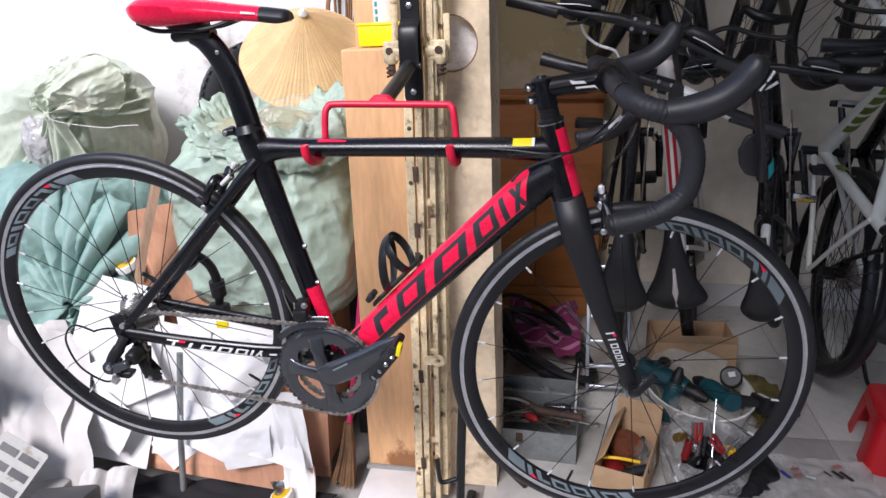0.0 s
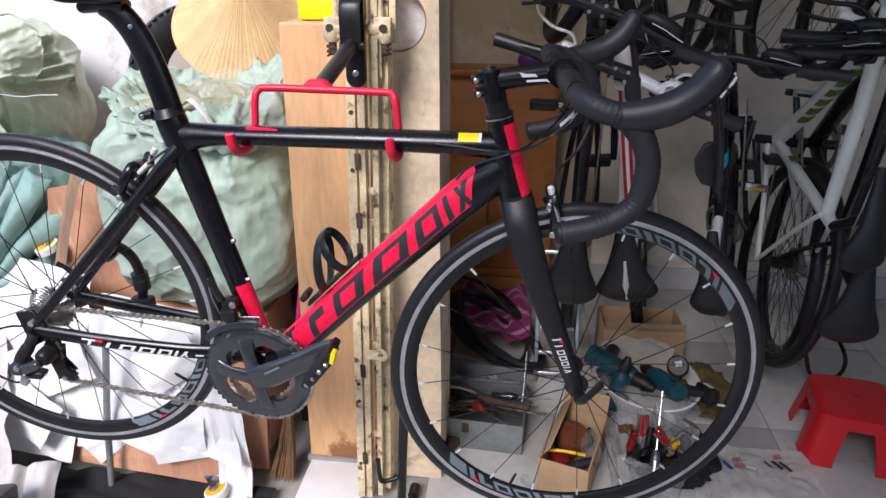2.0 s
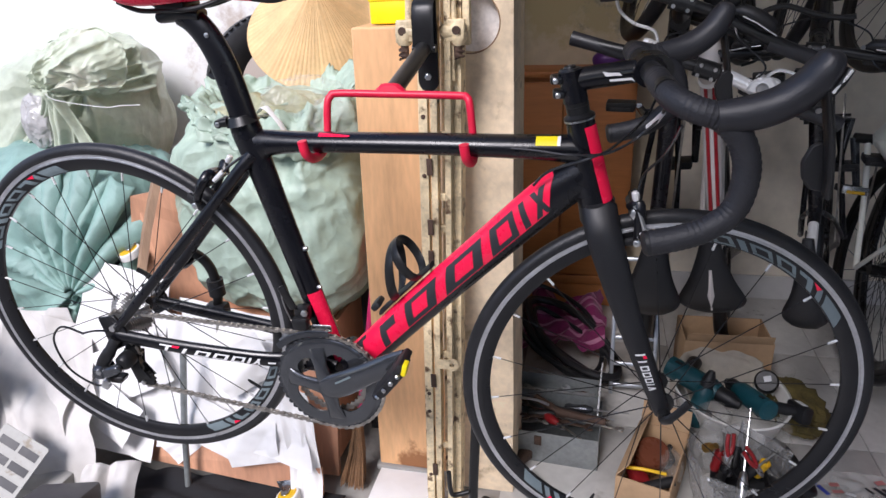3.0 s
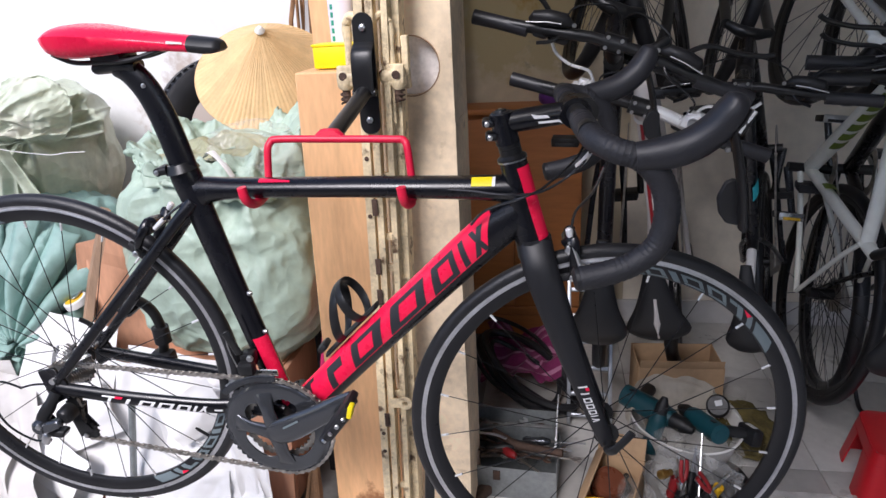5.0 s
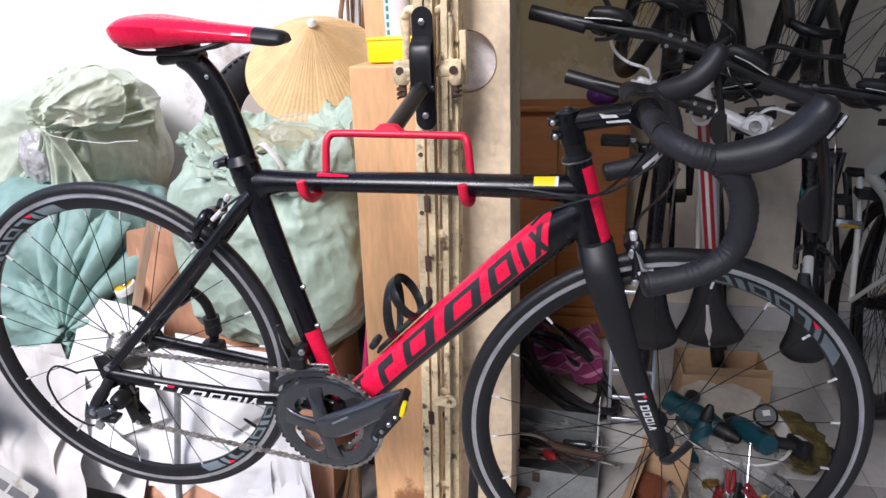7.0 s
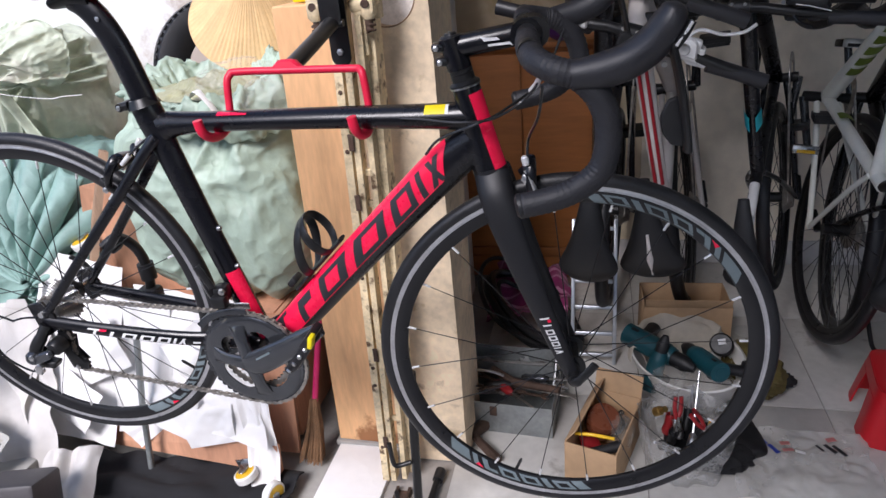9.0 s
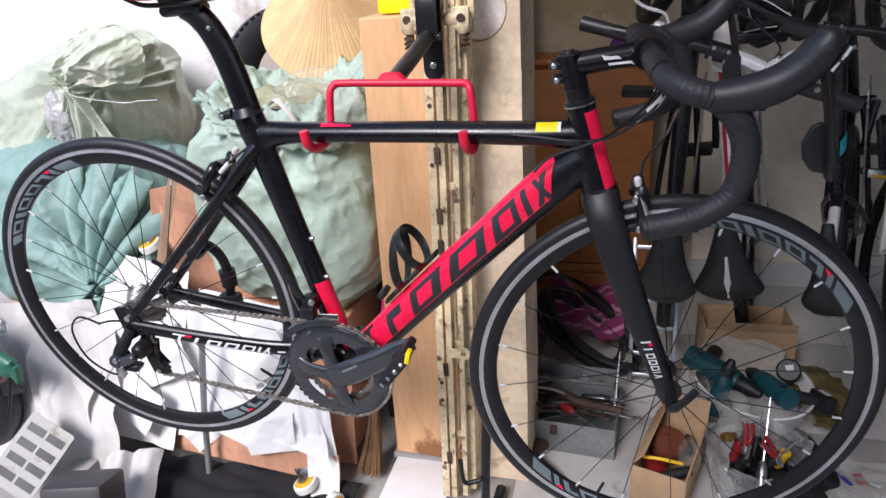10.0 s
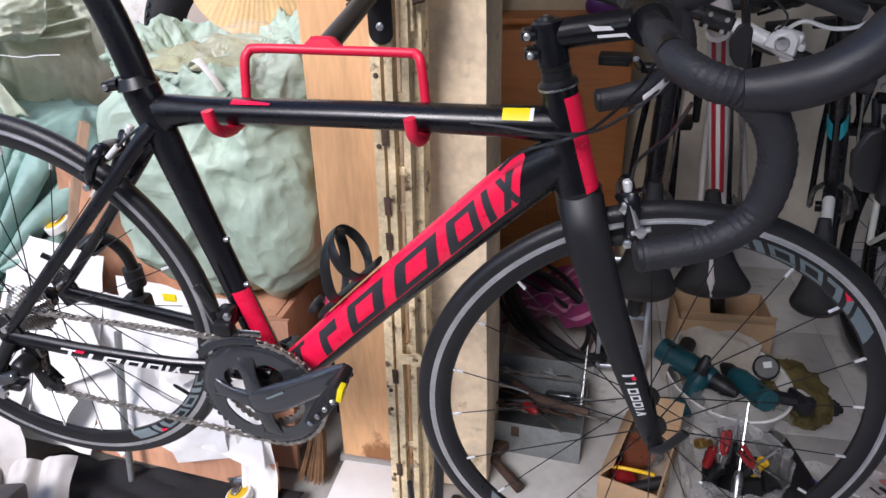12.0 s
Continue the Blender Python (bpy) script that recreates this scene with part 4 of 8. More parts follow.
# rim brakes
def rim_brake(name, at, m=None):
    br = part(name, Shape().tube([(0, -0.028, 0), (0, 0.03, 0)], 0.008, 12), black_metal, bike, "black dual pivot rim brake", m=(m or Matrix()) @ at)
    for s in (-1, 1):
        arm = smooth_line([(0.004 * s, -0.018, 0.004), (0.006, s * 0.026 - 0.004, 0.012), (0.004, s * 0.034, -0.01), (0.0, s * 0.03, -0.036), (-0.002, s * 0.024, -0.046)], 5)
        part("arm", Shape().tube(arm, [(0.0105 - 0.005 * i / len(arm), 0.006) for i in range(len(arm))], 12), black_paint, br)
        part("brake_pad", Shape().box((-0.004, s * 0.018, -0.05), (0.05, 0.009, 0.012), 0.003), black_plastic, br)
        part("bolt", bolt(Shape(), (-0.004, s * 0.036, -0.045), (-0.004, 0, -0.045), 0.006, 0.005), steel, br)
    part("lever", Shape().tube(smooth_line([(0.0, -0.03, 0.012), (0.006, -0.036, -0.005), (0.01, -0.036, -0.03), (0.014, -0.034, -0.046)], 4), (0.0035, 0.005), 8), steel, br)
    part("bolt", bolt(Shape(), (0.0, -0.03, 0.0), (0, 0, 0), 0.009, 0.007), steel, br)
    part("pinch_bolt", Shape().tube([(0.002, -0.036, -0.032), (0.024, -0.04, -0.028)], 0.0035, 8).lathe([(0, 0.004), (0.0065, 0.003), (0.0075, -0.002), (0, -0.002)], along((0.012, -0.04, -0.03), (0.012, -0.2, -0.03)), 12), steel, br, "bright cable pinch bolt")
    part("adjuster", Shape().lathe([(0, 0.0), (0.0045, 0.0), (0.0055, 0.004), (0.0055, 0.012), (0.0035, 0.014), (0, 0.014)], Matrix.Translation((0.003, -0.03, 0.02)), 12), silver, br)
    return br


rim_brake("front_brake", Matrix.Translation((0.102, 0, 0.955)) @ pose(0, 0, 0, 0, -10), STEER)
rim_brake("rear_brake", Matrix.Translation((-0.585, 0, 0.985)) @ pose(0, 0, 0, 0, 38) @ pose(0, 0, 0, 0, 0, 180))

# cranks, rings, chain, pedals
crank = part("crankset", Shape().tube([CRANK + Vector((0, -0.075, 0)), CRANK + Vector((0, 0.08, 0))], 0.014, 18), crank_grey, bike, "dark grey double chainring crankset")


def chainring(r, teeth, y, inner):
    out = []
    for i in range(teeth * 4):
        t = 2 * math.pi * i / (teeth * 4)
        rr = r + (0.0025, 0.0038, 0.0025, -0.0012)[i % 4]
        out.append((rr * math.cos(t), rr * math.sin(t)))
    n = len(out)
    sh = Shape()
    v = []
    for dy in (-0.0015, 0.0015):
        v += [(CRANK.x + a, y + dy, CRANK.z + c) for a, c in out]
        v += [(CRANK.x + a * inner / r, y + dy, CRANK.z + c * inner / r) for a, c in out]
    f = []
    for i in range(n):
        j = (i + 1) % n
        f += [(i, j, n + j, n + i), (2 * n + i, 3 * n + i, 3 * n + j, 2 * n + j), (i, 2 * n + i, 2 * n + j, j), (n + i, n + j, 3 * n + j, 3 * n + i)]
    return sh.add(v, f)


part("chainring", chainring(0.099, 50, -0.052, 0.076), crank_grey, crank)
part("chainring", chainring(0.067, 34, -0.044, 0.056), chain_steel, crank)
A0 = math.atan2(0.085, 0.147)
ARMS = (0.0, 1.27, 2.48, 4.28)


def off_arm(t):
    """The turn from t to the nearest arm of the spider."""
    return min(abs((t - A0 - k + math.pi) % (2 * math.pi) - math.pi) for k in ARMS)


def cover(u, v):
    t = 2 * math.pi * u
    inner = 0.069 - 0.025 * math.exp(-(off_arm(t) / 0.27) ** 2)
    r = 0.0955 + (inner - 0.0955) * v
    lift = 0.0042 * math.sin(math.pi * min(0.5, 0.06 + v * 1.6)) - 0.0008
    return (CRANK.x + r * math.cos(t), CRANK.y - 0.0545 - lift, CRANK.z + r * math.sin(t))


part("ring_cover", Shape().sheet(cover, 160, 10, 0.003, close_u=True), crank_gloss, crank)
C = lambda x, y, z: CRANK + Vector((x, y, z))
for k in ARMS[1:]:
    ca, sa = math.cos(A0 + k), math.sin(A0 + k)
    part("spider_arm", Shape().tube([C(0.002 * ca, -0.0655, 0.002 * sa), C(0.022 * ca, -0.065, 0.022 * sa), C(0.045 * ca, -0.0625, 0.045 * sa), C(0.068 * ca, -0.0595, 0.068 * sa), C(0.078 * ca, -0.057, 0.078 * sa)],
                                    [(0.019, 0.008), (0.0145, 0.0075), (0.0125, 0.006), (0.0155, 0.004), (0.019, 0.001)], 18), crank_gloss, crank, "rounded arm of the glossy grey spider")
ce = C(0.147, -0.074, 0.085)
arm = smooth_line([C(-0.014, -0.066, -0.01), C(0.002, -0.069, 0.0), C(0.035, -0.072, 0.017), C(0.085, -0.074, 0.046), C(0.125, -0.075, 0.071), C(0.155, -0.075, 0.09)], 5)
wd = smooth_line([(0.012, 0.005, 0), (0.023, 0.009, 0), (0.025, 0.0105, 0), (0.0215, 0.0105, 0), (0.0185, 0.0095, 0), (0.0125, 0.006, 0)], 5)
part("crank_arm", Shape().tube(arm, [(v[0], v[1]) for v in wd], 22), crank_gloss, crank, "smooth glossy grey crank arm")
part("slanted_stroke", Shape().add([tuple(C(0.024 + a, -0.0836, 0.02 + c)) for a, c in ((0, 0.002), (0.03, 0.019), (0.028, 0.0225), (-0.0015, 0.0055))], [(0, 1, 2, 3)]), decal_grey, crank)
part("crank_arm", Shape().tube([CRANK + Vector((0, 0.072, 0)), CRANK + Vector((-0.07, 0.078, -0.04)), CRANK + Vector((-0.147, 0.078, -0.085))], [(0.018, 0.009), (0.014, 0.008), (0.013, 0.007)], 14), crank_grey, crank)


def pedal(at, s):
    pd = part("pedal", Shape().tube([at, at + Vector((0, s * 0.06, 0))], 0.009, 12), black_metal, bike, "black clip-in pedal with a yellow reflector")
    c = at + Vector((0.0, s * 0.055, 0.0))
    body = Shape().box(c, (0.062, 0.05, 0.018), 0.006, (0, -52, 0)).box(c + Vector((0.018, 0, 0.03)), (0.024, 0.052, 0.014), 0.004, (0, -52, 0)).box(c + Vector((-0.022, 0, -0.026)), (0.02, 0.045, 0.012), 0.004, (0, -30, 0))
    part("pedal_body", body, black_plastic, pd)
    for dx in (-0.018, 0.0, 0.016):
        part("clip_plate", Shape().box(c + Vector((dx - 0.006, -0.014 * s, dx * 1.2 - 0.01)), (0.02, 0.03, 0.008), 0.002, (0, -40, 0)), black_metal, pd)
    part("reflector", Shape().box(c + Vector((0.03, -0.026 if s < 0 else 0.026, 0.038)), (0.008, 0.016, 0.022), 0.002, (0, 14, 0)), yellow_label, pd)
    for k in range(4):
        part("bolt", bolt(Shape(), c + Vector((-0.02 + 0.012 * k, s * 0.026, -0.022 + 0.014 * k)), c, 0.004, 0.004), steel, pd)


pedal(ce, -1)
pedal(CRANK + Vector((-0.147, 0.082, -0.085)), 1)

# chain as alternating link plates
path = []
for t in np.linspace(1.62, -1.45, 40):
    path.append(CRANK + Vector((0.1015 * math.cos(t), -0.052, 0.1015 * math.sin(t))))
PUL1, PUL2 = Vector((-0.805, -0.05, 0.645)), Vector((-0.79, -0.052, 0.583))
low_run = [path[-1].lerp(PUL2 + Vector((0.004, 0, -0.014)), s) for s in np.linspace(0.02, 1, 40)]
wrap = [PUL2 + Vector((0.015 * math.cos(t), 0, 0.015 * math.sin(t))) for t in np.linspace(-1.6, -4.2, 8)]
wrap += [PUL1 + Vector((0.015 * math.cos(t), 0, 0.015 * math.sin(t))) for t in np.linspace(-1.0, 1.2, 6)]
cass = [REAR + Vector((0.023 * math.cos(t), -0.047, 0.023 * math.sin(t))) for t in np.linspace(-1.9, -4.55, 16)]
up_run = [cass[-1].lerp(path[0], s) for s in np.linspace(0.02, 0.99, 40)]
loop = path + low_run + wrap + cass + up_run
dist, acc = [0.0], 0.0
for a, c in zip(loop, loop[1:]):
    acc += (c - a).length
    dist.append(acc)
pins = []
step = 0.0127
for k in range(int(acc / step)):
    s = k * step
    i = int(np.searchsorted(dist, s, side="right")) - 1
    i = min(i, len(loop) - 2)
    pins.append(loop[i].lerp(loop[i + 1], (s - dist[i]) / max(1e-6, dist[i + 1] - dist[i])))
links = Shape()
for k in range(len(pins) - 1):
    a, c = pins[k], pins[k + 1]
    d = (c - a).normalized()
    up = Vector((0, 1, 0)).cross(d).normalized()
    y = 0.0035 if k % 2 else 0.0022
    prof = [(-0.0036, 0), (-0.0026, 0.0029), (0.0, 0.0034), (0.00635, 0.0019), (0.0127, 0.0034), (0.0153, 0.0029), (0.0163, 0), (0.0153, -0.0029), (0.0127, -0.0034), (0.00635, -0.0019), (0, -0.0034), (-0.0026, -0.0029)]
    for s in (-1, 1):
        v = [a + d * p + up * q + Vector((0, s * y - 0.0005, 0)) for p, q in prof] + [a + d * p + up * q + Vector((0, s * y + 0.0005, 0)) for p, q in prof]
        n = len(prof)
        links.add(v, [tuple(range(n)), tuple(range(n, 2 * n))[::-1]] + [(i, n + i, n + (i + 1) % n, (i + 1) % n) for i in range(n)])
    links.tube([a + Vector((0, -0.0042, 0)), a + Vector((0, 0.0042, 0))], 0.0022, 6)
tagged(part("chain", links, chain_steel, bike, "oily steel roller chain"), kind="stuff")

# derailleurs
rd = part("rear_derailleur", Shape().tube(smooth_line([(-0.818, -0.07, 0.684), (-0.828, -0.08, 0.664), (-0.842, -0.086, 0.645), (-0.85, -0.088, 0.63)], 5), [(0.011, 0.009)] * 6 + [(0.0125, 0.01)] * 10, 12), black_metal, bike, "black rear derailleur with bright bolts")
part("knuckle", Shape().lathe([(0, 0.017), (0.010, 0.017), (0.0145, 0.012), (0.0155, 0.0), (0.0155, -0.016), (0.012, -0.018), (0, -0.018)], along((-0.85, -0.088, 0.624), (-0.85, -0.2, 0.62)), 20), crank_grey, rd)
part("linkage", Shape().prism([(-0.026, -0.008), (-0.018, -0.013), (0.022, -0.006), (0.03, 0.004), (0.024, 0.013), (-0.016, 0.01)], 0.014, Matrix.Translation((-0.828, -0.096, 0.626)) @ pose(0, 0, 0, 90, 0, 0) @ pose(0, 0, 0, 0, 0, 14), 0.003), crank_gloss, rd, "grey polished linkage plate")
part("linkage", Shape().prism([(-0.022, -0.008), (0.014, -0.01), (0.022, 0.004), (-0.012, 0.009)], 0.022, Matrix.Translation((-0.828, -0.084, 0.607)) @ pose(0, 0, 0, 90), 0.003), black_metal, rd)
part("cage_knuckle", Shape().lathe([(0, 0.014), (0.011, 0.014), (0.0155, 0.009), (0.0165, 0.0), (0.0165, -0.012), (0, -0.013)], along((-0.803, -0.078, 0.642), (-0.803, -0.2, 0.64)), 20), black_metal, rd)
part("cable_clamp", Shape().box((-0.838, -0.104, 0.603), (0.015, 0.008, 0.022), 0.003, (0, 25, 0)), steel, rd)
for pv in (PUL1, PUL2):
    out = []
    for i in range(44):
        t = 2 * math.pi * i / 44
        rr = 0.0165 + (0.0022 if i % 4 < 2 else -0.0008)
        out.append((rr * math.cos(t), rr * math.sin(t)))
    part("pulley", Shape().prism(out, 0.006, Matrix.Translation(pv) @ pose(0, 0, 0, 90), 0.0004), black_plastic, rd)
    part("bolt", bolt(Shape(), pv + Vector((0, -0.012, 0)), pv, 0.005, 0.003), steel, rd)
for dy in (-0.009, 0.009):
    part("cage_plate", Shape().tube([PUL1 + Vector((0, dy, 0)), PUL1.lerp(PUL2, 0.5) + Vector((-0.006, dy, 0)), PUL2 + Vector((0, dy, 0))], [(0.018, 0.0012), (0.011, 0.0012), (0.017, 0.0012)], 12), black_metal, rd)
part("bolt", bolt(Shape(), (-0.847, -0.101, 0.628), (-0.847, 0, 0.628), 0.007, 0.005), steel, rd)
part("bolt", bolt(Shape(), (-0.835, -0.1, 0.6), (-0.835, 0, 0.6), 0.006, 0.006), steel, rd)
fd = part("front_derailleur", Shape().box((-0.448, -0.03, 0.745), (0.026, 0.026, 0.03), 0.006), black_metal, bike)
part("cage_plate", Shape().tube(smooth_line([(-0.492, -0.06, 0.69), (-0.465, -0.06, 0.71), (-0.43, -0.06, 0.722), (-0.392, -0.06, 0.724)], 4), (0.0065, 0.0016), 10), crank_grey, fd)
part("cage_plate", Shape().tube(smooth_line([(-0.492, -0.045, 0.69), (-0.465, -0.045, 0.71), (-0.43, -0.045, 0.724), (-0.392, -0.045, 0.726)], 4), (0.007, 0.0016), 10), steel, fd)
part("arm", Shape().tube(smooth_line([(-0.46, -0.04, 0.76), (-0.468, -0.046, 0.79), (-0.475, -0.046, 0.805)], 4), (0.008, 0.004), 10).box((-0.445, -0.05, 0.737), (0.03, 0.02, 0.024), 0.006), black_metal, fd)
part("bolt", bolt(Shape(), (-0.436, -0.048, 0.757), (-0.436, 0, 0.757), 0.0065, 0.006), steel, fd)
part("cable", Shape().tube(smooth_line([(-0.476, -0.045, 0.805), (-0.474, -0.043, 0.76), (-0.45, -0.03, 0.66)], 4), 0.0012, 6), steel, fd)

# rear stay mount of a kick stand, on the far side
ks = part("kickstand_mount", Shape().tube(smooth_line([(-0.75, 0.06, 0.785), (-0.725, 0.075, 0.80), (-0.70, 0.085, 0.775), (-0.69, 0.088, 0.735), (-0.692, 0.085, 0.69), (-0.70, 0.08, 0.655)], 5), [(0.0095, 0.011)] * 26, 12), black_metal, bike, "black kick stand mount with clamps")
part("clamp", Shape().tube([(-0.691, 0.087, 0.735), (-0.691, 0.087, 0.70)], 0.0165, 14).box((-0.695, 0.082, 0.665), (0.045, 0.03, 0.034), 0.007), black_plastic, ks)
part("clamp", Shape().box((-0.735, 0.07, 0.785), (0.03, 0.03, 0.02), 0.006, (0, 40, 0)), black_plastic, ks)

# bottle cage: a base strip and two hoops
cage = part("bottle_cage", Shape().tube(smooth_line([(-0.312, 0, 0.742), (-0.27, 0, 0.785), (-0.215, 0, 0.84)], 4), (0.004, 0.014), 10), black_plastic, bike, "glossy black bottle cage")
U, N = Vector((0.707, 0, 0.707)), Vector((-0.707, 0, 0.707))
C0 = Vector((-0.262, 0, 0.793)) + N * 0.036
for tilt, off, sq in ((0.95, 0.012, 1.0), (0.2, 0.045, 1.0)):
    hoop = []
    for t in np.linspace(0.35, 2 * math.pi - 0.35, 30):
        a = t - math.pi / 2
        hoop.append(C0 + U * (off + tilt * 0.037 * math.sin(a)) + Vector((0, 1, 0)) * (0.0375 * math.cos(a)) + N * (0.0375 * math.sin(a)))
    part("hoop", Shape().tube(hoop, (0.0022, 0.0085), 10, up=U), black_metal, cage)
part("foot", Shape().box(Vector((-0.318, 0, 0.757)), (0.02, 0.03, 0.012), 0.004, (0, -45, 0)), black_plastic, cage)

# ---- hanger that holds the bicycle ----
hanger = thing("bicycle_hanger", "black steel wall hanger with a red vinyl-coated cradle", "wall hanger", Matrix.Translation((-0.27, 1.29, 1.10)))
HO = Vector((-0.27, 1.29, 1.10))


def H(*p):
    return tuple(Vector(p) - HO)


plate = Shape()
for k in range(1):
    outl = [(0.02 * math.cos(t), 0.092 * (1 if math.sin(t) > 0 else -1) + 0.02 * math.sin(t)) for t in np.linspace(0.02, 2 * math.pi + 0.02, 25)[:-1]]
    plate.prism(outl, 0.004, Matrix.Translation(H(-0.27, 1.286, 1.193)) @ pose(0, 0, 0, 90), 0.001)
part("wall_plate", plate, black_metal, hanger)
yoke = Shape()
yoke.tube(smooth_line([H(-0.27, 1.2835, 1.252), H(-0.27, 1.277, 1.247), H(-0.27, 1.262, 1.236), H(-0.27, 1.256, 1.21), H(-0.27, 1.256, 1.165)], 5), (0.02, 0.002), 12)
yoke.tube([H(-0.292, 1.262, 1.163), H(-0.248, 1.262, 1.163)], 0.007, 12)
part("yoke", yoke, black_metal, hanger)
for z in (1.278, 1.109):
    part("bolt", bolt(Shape(), H(-0.27, 1.2835, z), H(-0.27, 1.4, z), 0.0066, 0.005), steel, hanger)
part("arm", Shape().tube([H(-0.27, 1.263, 1.165), H(-0.275, 1.17, 1.14), H(-0.28, 1.085, 1.118)], [(0.0145, 0.0125)] * 3, 16), black_metal, hanger)
part("arm_sleeve", Shape().prism([(-0.029, -0.006), (0.029, -0.006), (0.025, 0.003), (0.0155, 0.009), (0.013, 0.013), (-0.013, 0.013), (-0.0155, 0.009), (-0.025, 0.003)], 0.02, Matrix.Translation(H(-0.281, 1.072, 1.118)) @ pose(0, 0, 0, 78), 0.004), rubber_red, hanger)
cr = [(-0.139, 0.978, 1.034), (-0.139, 0.988, 1.027), (-0.139, 1.012, 1.024), (-0.141, 1.04, 1.032), (-0.145, 1.05, 1.05), (-0.15, 1.055, 1.10), (-0.156, 1.06, 1.111),
      (-0.17, 1.063, 1.113), (-0.28, 1.066, 1.115), (-0.366, 1.063, 1.117), (-0.379, 1.06, 1.113), (-0.384, 1.055, 1.10), (-0.387, 1.05, 1.055), (-0.388, 1.04, 1.034), (-0.389, 1.012, 1.026), (-0.389, 0.988, 1.029), (-0.389, 0.976, 1.036)]
part("cradle", Shape().tube(smooth_line([H(*p) for p in cr], 5), 0.0062, 12), rubber_red, hanger, "red vinyl-coated cradle with two hooks")
for x, z in ((-0.139, 1.011), (-0.389, 1.013)):
    part("hook_sleeve", Shape().tube(smooth_line([H(x, 1.01, z + 0.014), H(x, 0.985, z + 0.017), H(x - 0.002, 0.966, z + 0.03), H(x - 0.004, 0.962, z + 0.05)], 5), 0.0075, 12), rubber_red, hanger)


# ---- the gate and the post beside the doorway ----
gate = thing("folding_gate", "folded cream steel gate with worn rusty paint", "gate", Matrix.Translation((-0.27, 1.33, 0)))


def gx(z):
    """The gate hangs slightly out of plumb."""
    return 0.03 * (z - 1.07)


for k, (x, y, w, d) in enumerate(((-0.017, -0.022, 0.017, 0.02), (0.004, -0.016, 0.013, 0.03), (0.03, -0.004, 0.012, 0.035), (-0.034, 0.035, 0.012, 0.03), (0.016, 0.05, 0.02, 0.03), (0.044, 0.03, 0.016, 0.05))):
    sh = Shape()
    n = 24
    ring_pts = [(-0.5, -0.5), (0.5, -0.5), (0.5, 0.5), (-0.5, 0.5)]
    for i in range(n + 1):
        z = 0.03 + 2.4 * i / n
        j = 0.0008 * noise.noise((k * 3.1, z * 9, 0.5))
        sh.v += [(x + gx(z) + j + a * w, y + b * d, z) for a, b in ring_pts]
    for i in range(n):
        for a in range(4):
            b = (a + 1) % 4
            sh.f.append((i * 4 + a, i * 4 + b, i * 4 + 4 + b, i * 4 + 4 + a))
    sh.f += [(3, 2, 1, 0), (n * 4, n * 4 + 1, n * 4 + 2, n * 4 + 3)]
    part("upright", sh, gate_paint, gate)
for z in (0.16, 0.42, 0.73, 0.80, 0.93):
    part("slot_plate", Shape().box((-0.005 + gx(z), -0.036, z), (0.012, 0.003, 0.035), 0.001), rust, gate)
    part("cross_bar", Shape().box((0.012 + gx(z), -0.012, z + 0.06), (0.05, 0.008, 0.016), 0.002), gate_paint, gate)
for z in (0.14, 0.33, 0.38, 0.62, 0.91, 1.03):
    part("rivet", Shape().lathe([(0, 0.003), (0.004, 0.002), (0.005, 0), (0, 0)], along((-0.017 + gx(z), -0.032, z), (-0.017 + gx(z), -0.1, z)), 8), rust, gate)
for sx in (-1, 1):
    x = 0.052 * sx
    kn = Shape()
    kn.lathe([(0, -0.022), (0.012, -0.022), (0.0165, -0.014), (0.0175, 0.0), (0.0165, 0.014), (0.011, 0.021), (0, 0.021)], Matrix.Translation((x, -0.01, 1.185)), 16)
    kn.lathe([(0, -0.02), (0.009, -0.02), (0.013, -0.012), (0.013, 0.012), (0.009, 0.018), (0, 0.018)], along((x * 0.75, -0.014, 1.188), (x * 2, -0.014, 1.192)), 14)
    kn.lathe([(0, -0.05), (0.0075, -0.05), (0.0085, -0.02), (0.0065, 0.0), (0.0085, 0.03), (0.007, 0.045), (0, 0.045)], Matrix.Translation((x * 0.8, -0.008, 1.245)), 12)
    kn.tube(smooth_line([(x * 0.8, -0.01, 1.285), (x * 0.6, -0.012, 1.30), (x * 0.25, -0.01, 1.292)], 4), 0.008, 10)
    kn.box((x * 0.95, -0.018, 1.19), (0.034, 0.01, 0.04), 0.003)
    kn.v = [Vector(p) + Vector((noise.noise(Vector(p) * 60), noise.noise(Vector(p) * 60 + Vector((9, 0, 0))), noise.noise(Vector(p) * 60 + Vector((0, 9, 0))))) * 0.0028 for p in kn.v]
    part("hinge_block", kn, gate_paint, gate, "lumpy cream painted cast hinge block")
    part("spring", Shape().tube([(x * 1.05 + 0.0085 * math.cos(0.55 * k), -0.012 + 0.0085 * math.sin(0.55 * k), 1.16 - 0.0008 * k) for k in range(30)], 0.0022, 6), rust, gate, "short rusty coil spring")
    part("hinge_pin", Shape().tube([(x, -0.012, 1.14), (x, -0.012, 1.165)], 0.008, 12).tube([(x, -0.028, 1.19), (x, 0.006, 1.19)], 0.008, 12), rust, gate)
part("hinge_bar", Shape().box((0.038, -0.005, 1.15), (0.012, 0.012, 0.11), 0.002), gate_paint, gate)
part("hinge_bar", Shape().box((0.066, 0.01, 1.21), (0.014, 0.02, 0.10), 0.003), gate_paint, gate)
tab = Shape()
ring_o = [(0.016 * math.cos(t), 0.016 * math.sin(t)) for t in np.linspace(-2.4, 2.4, 14)] + [(-0.03, 0.012), (-0.03, -0.012)]
n = len(ring_o)
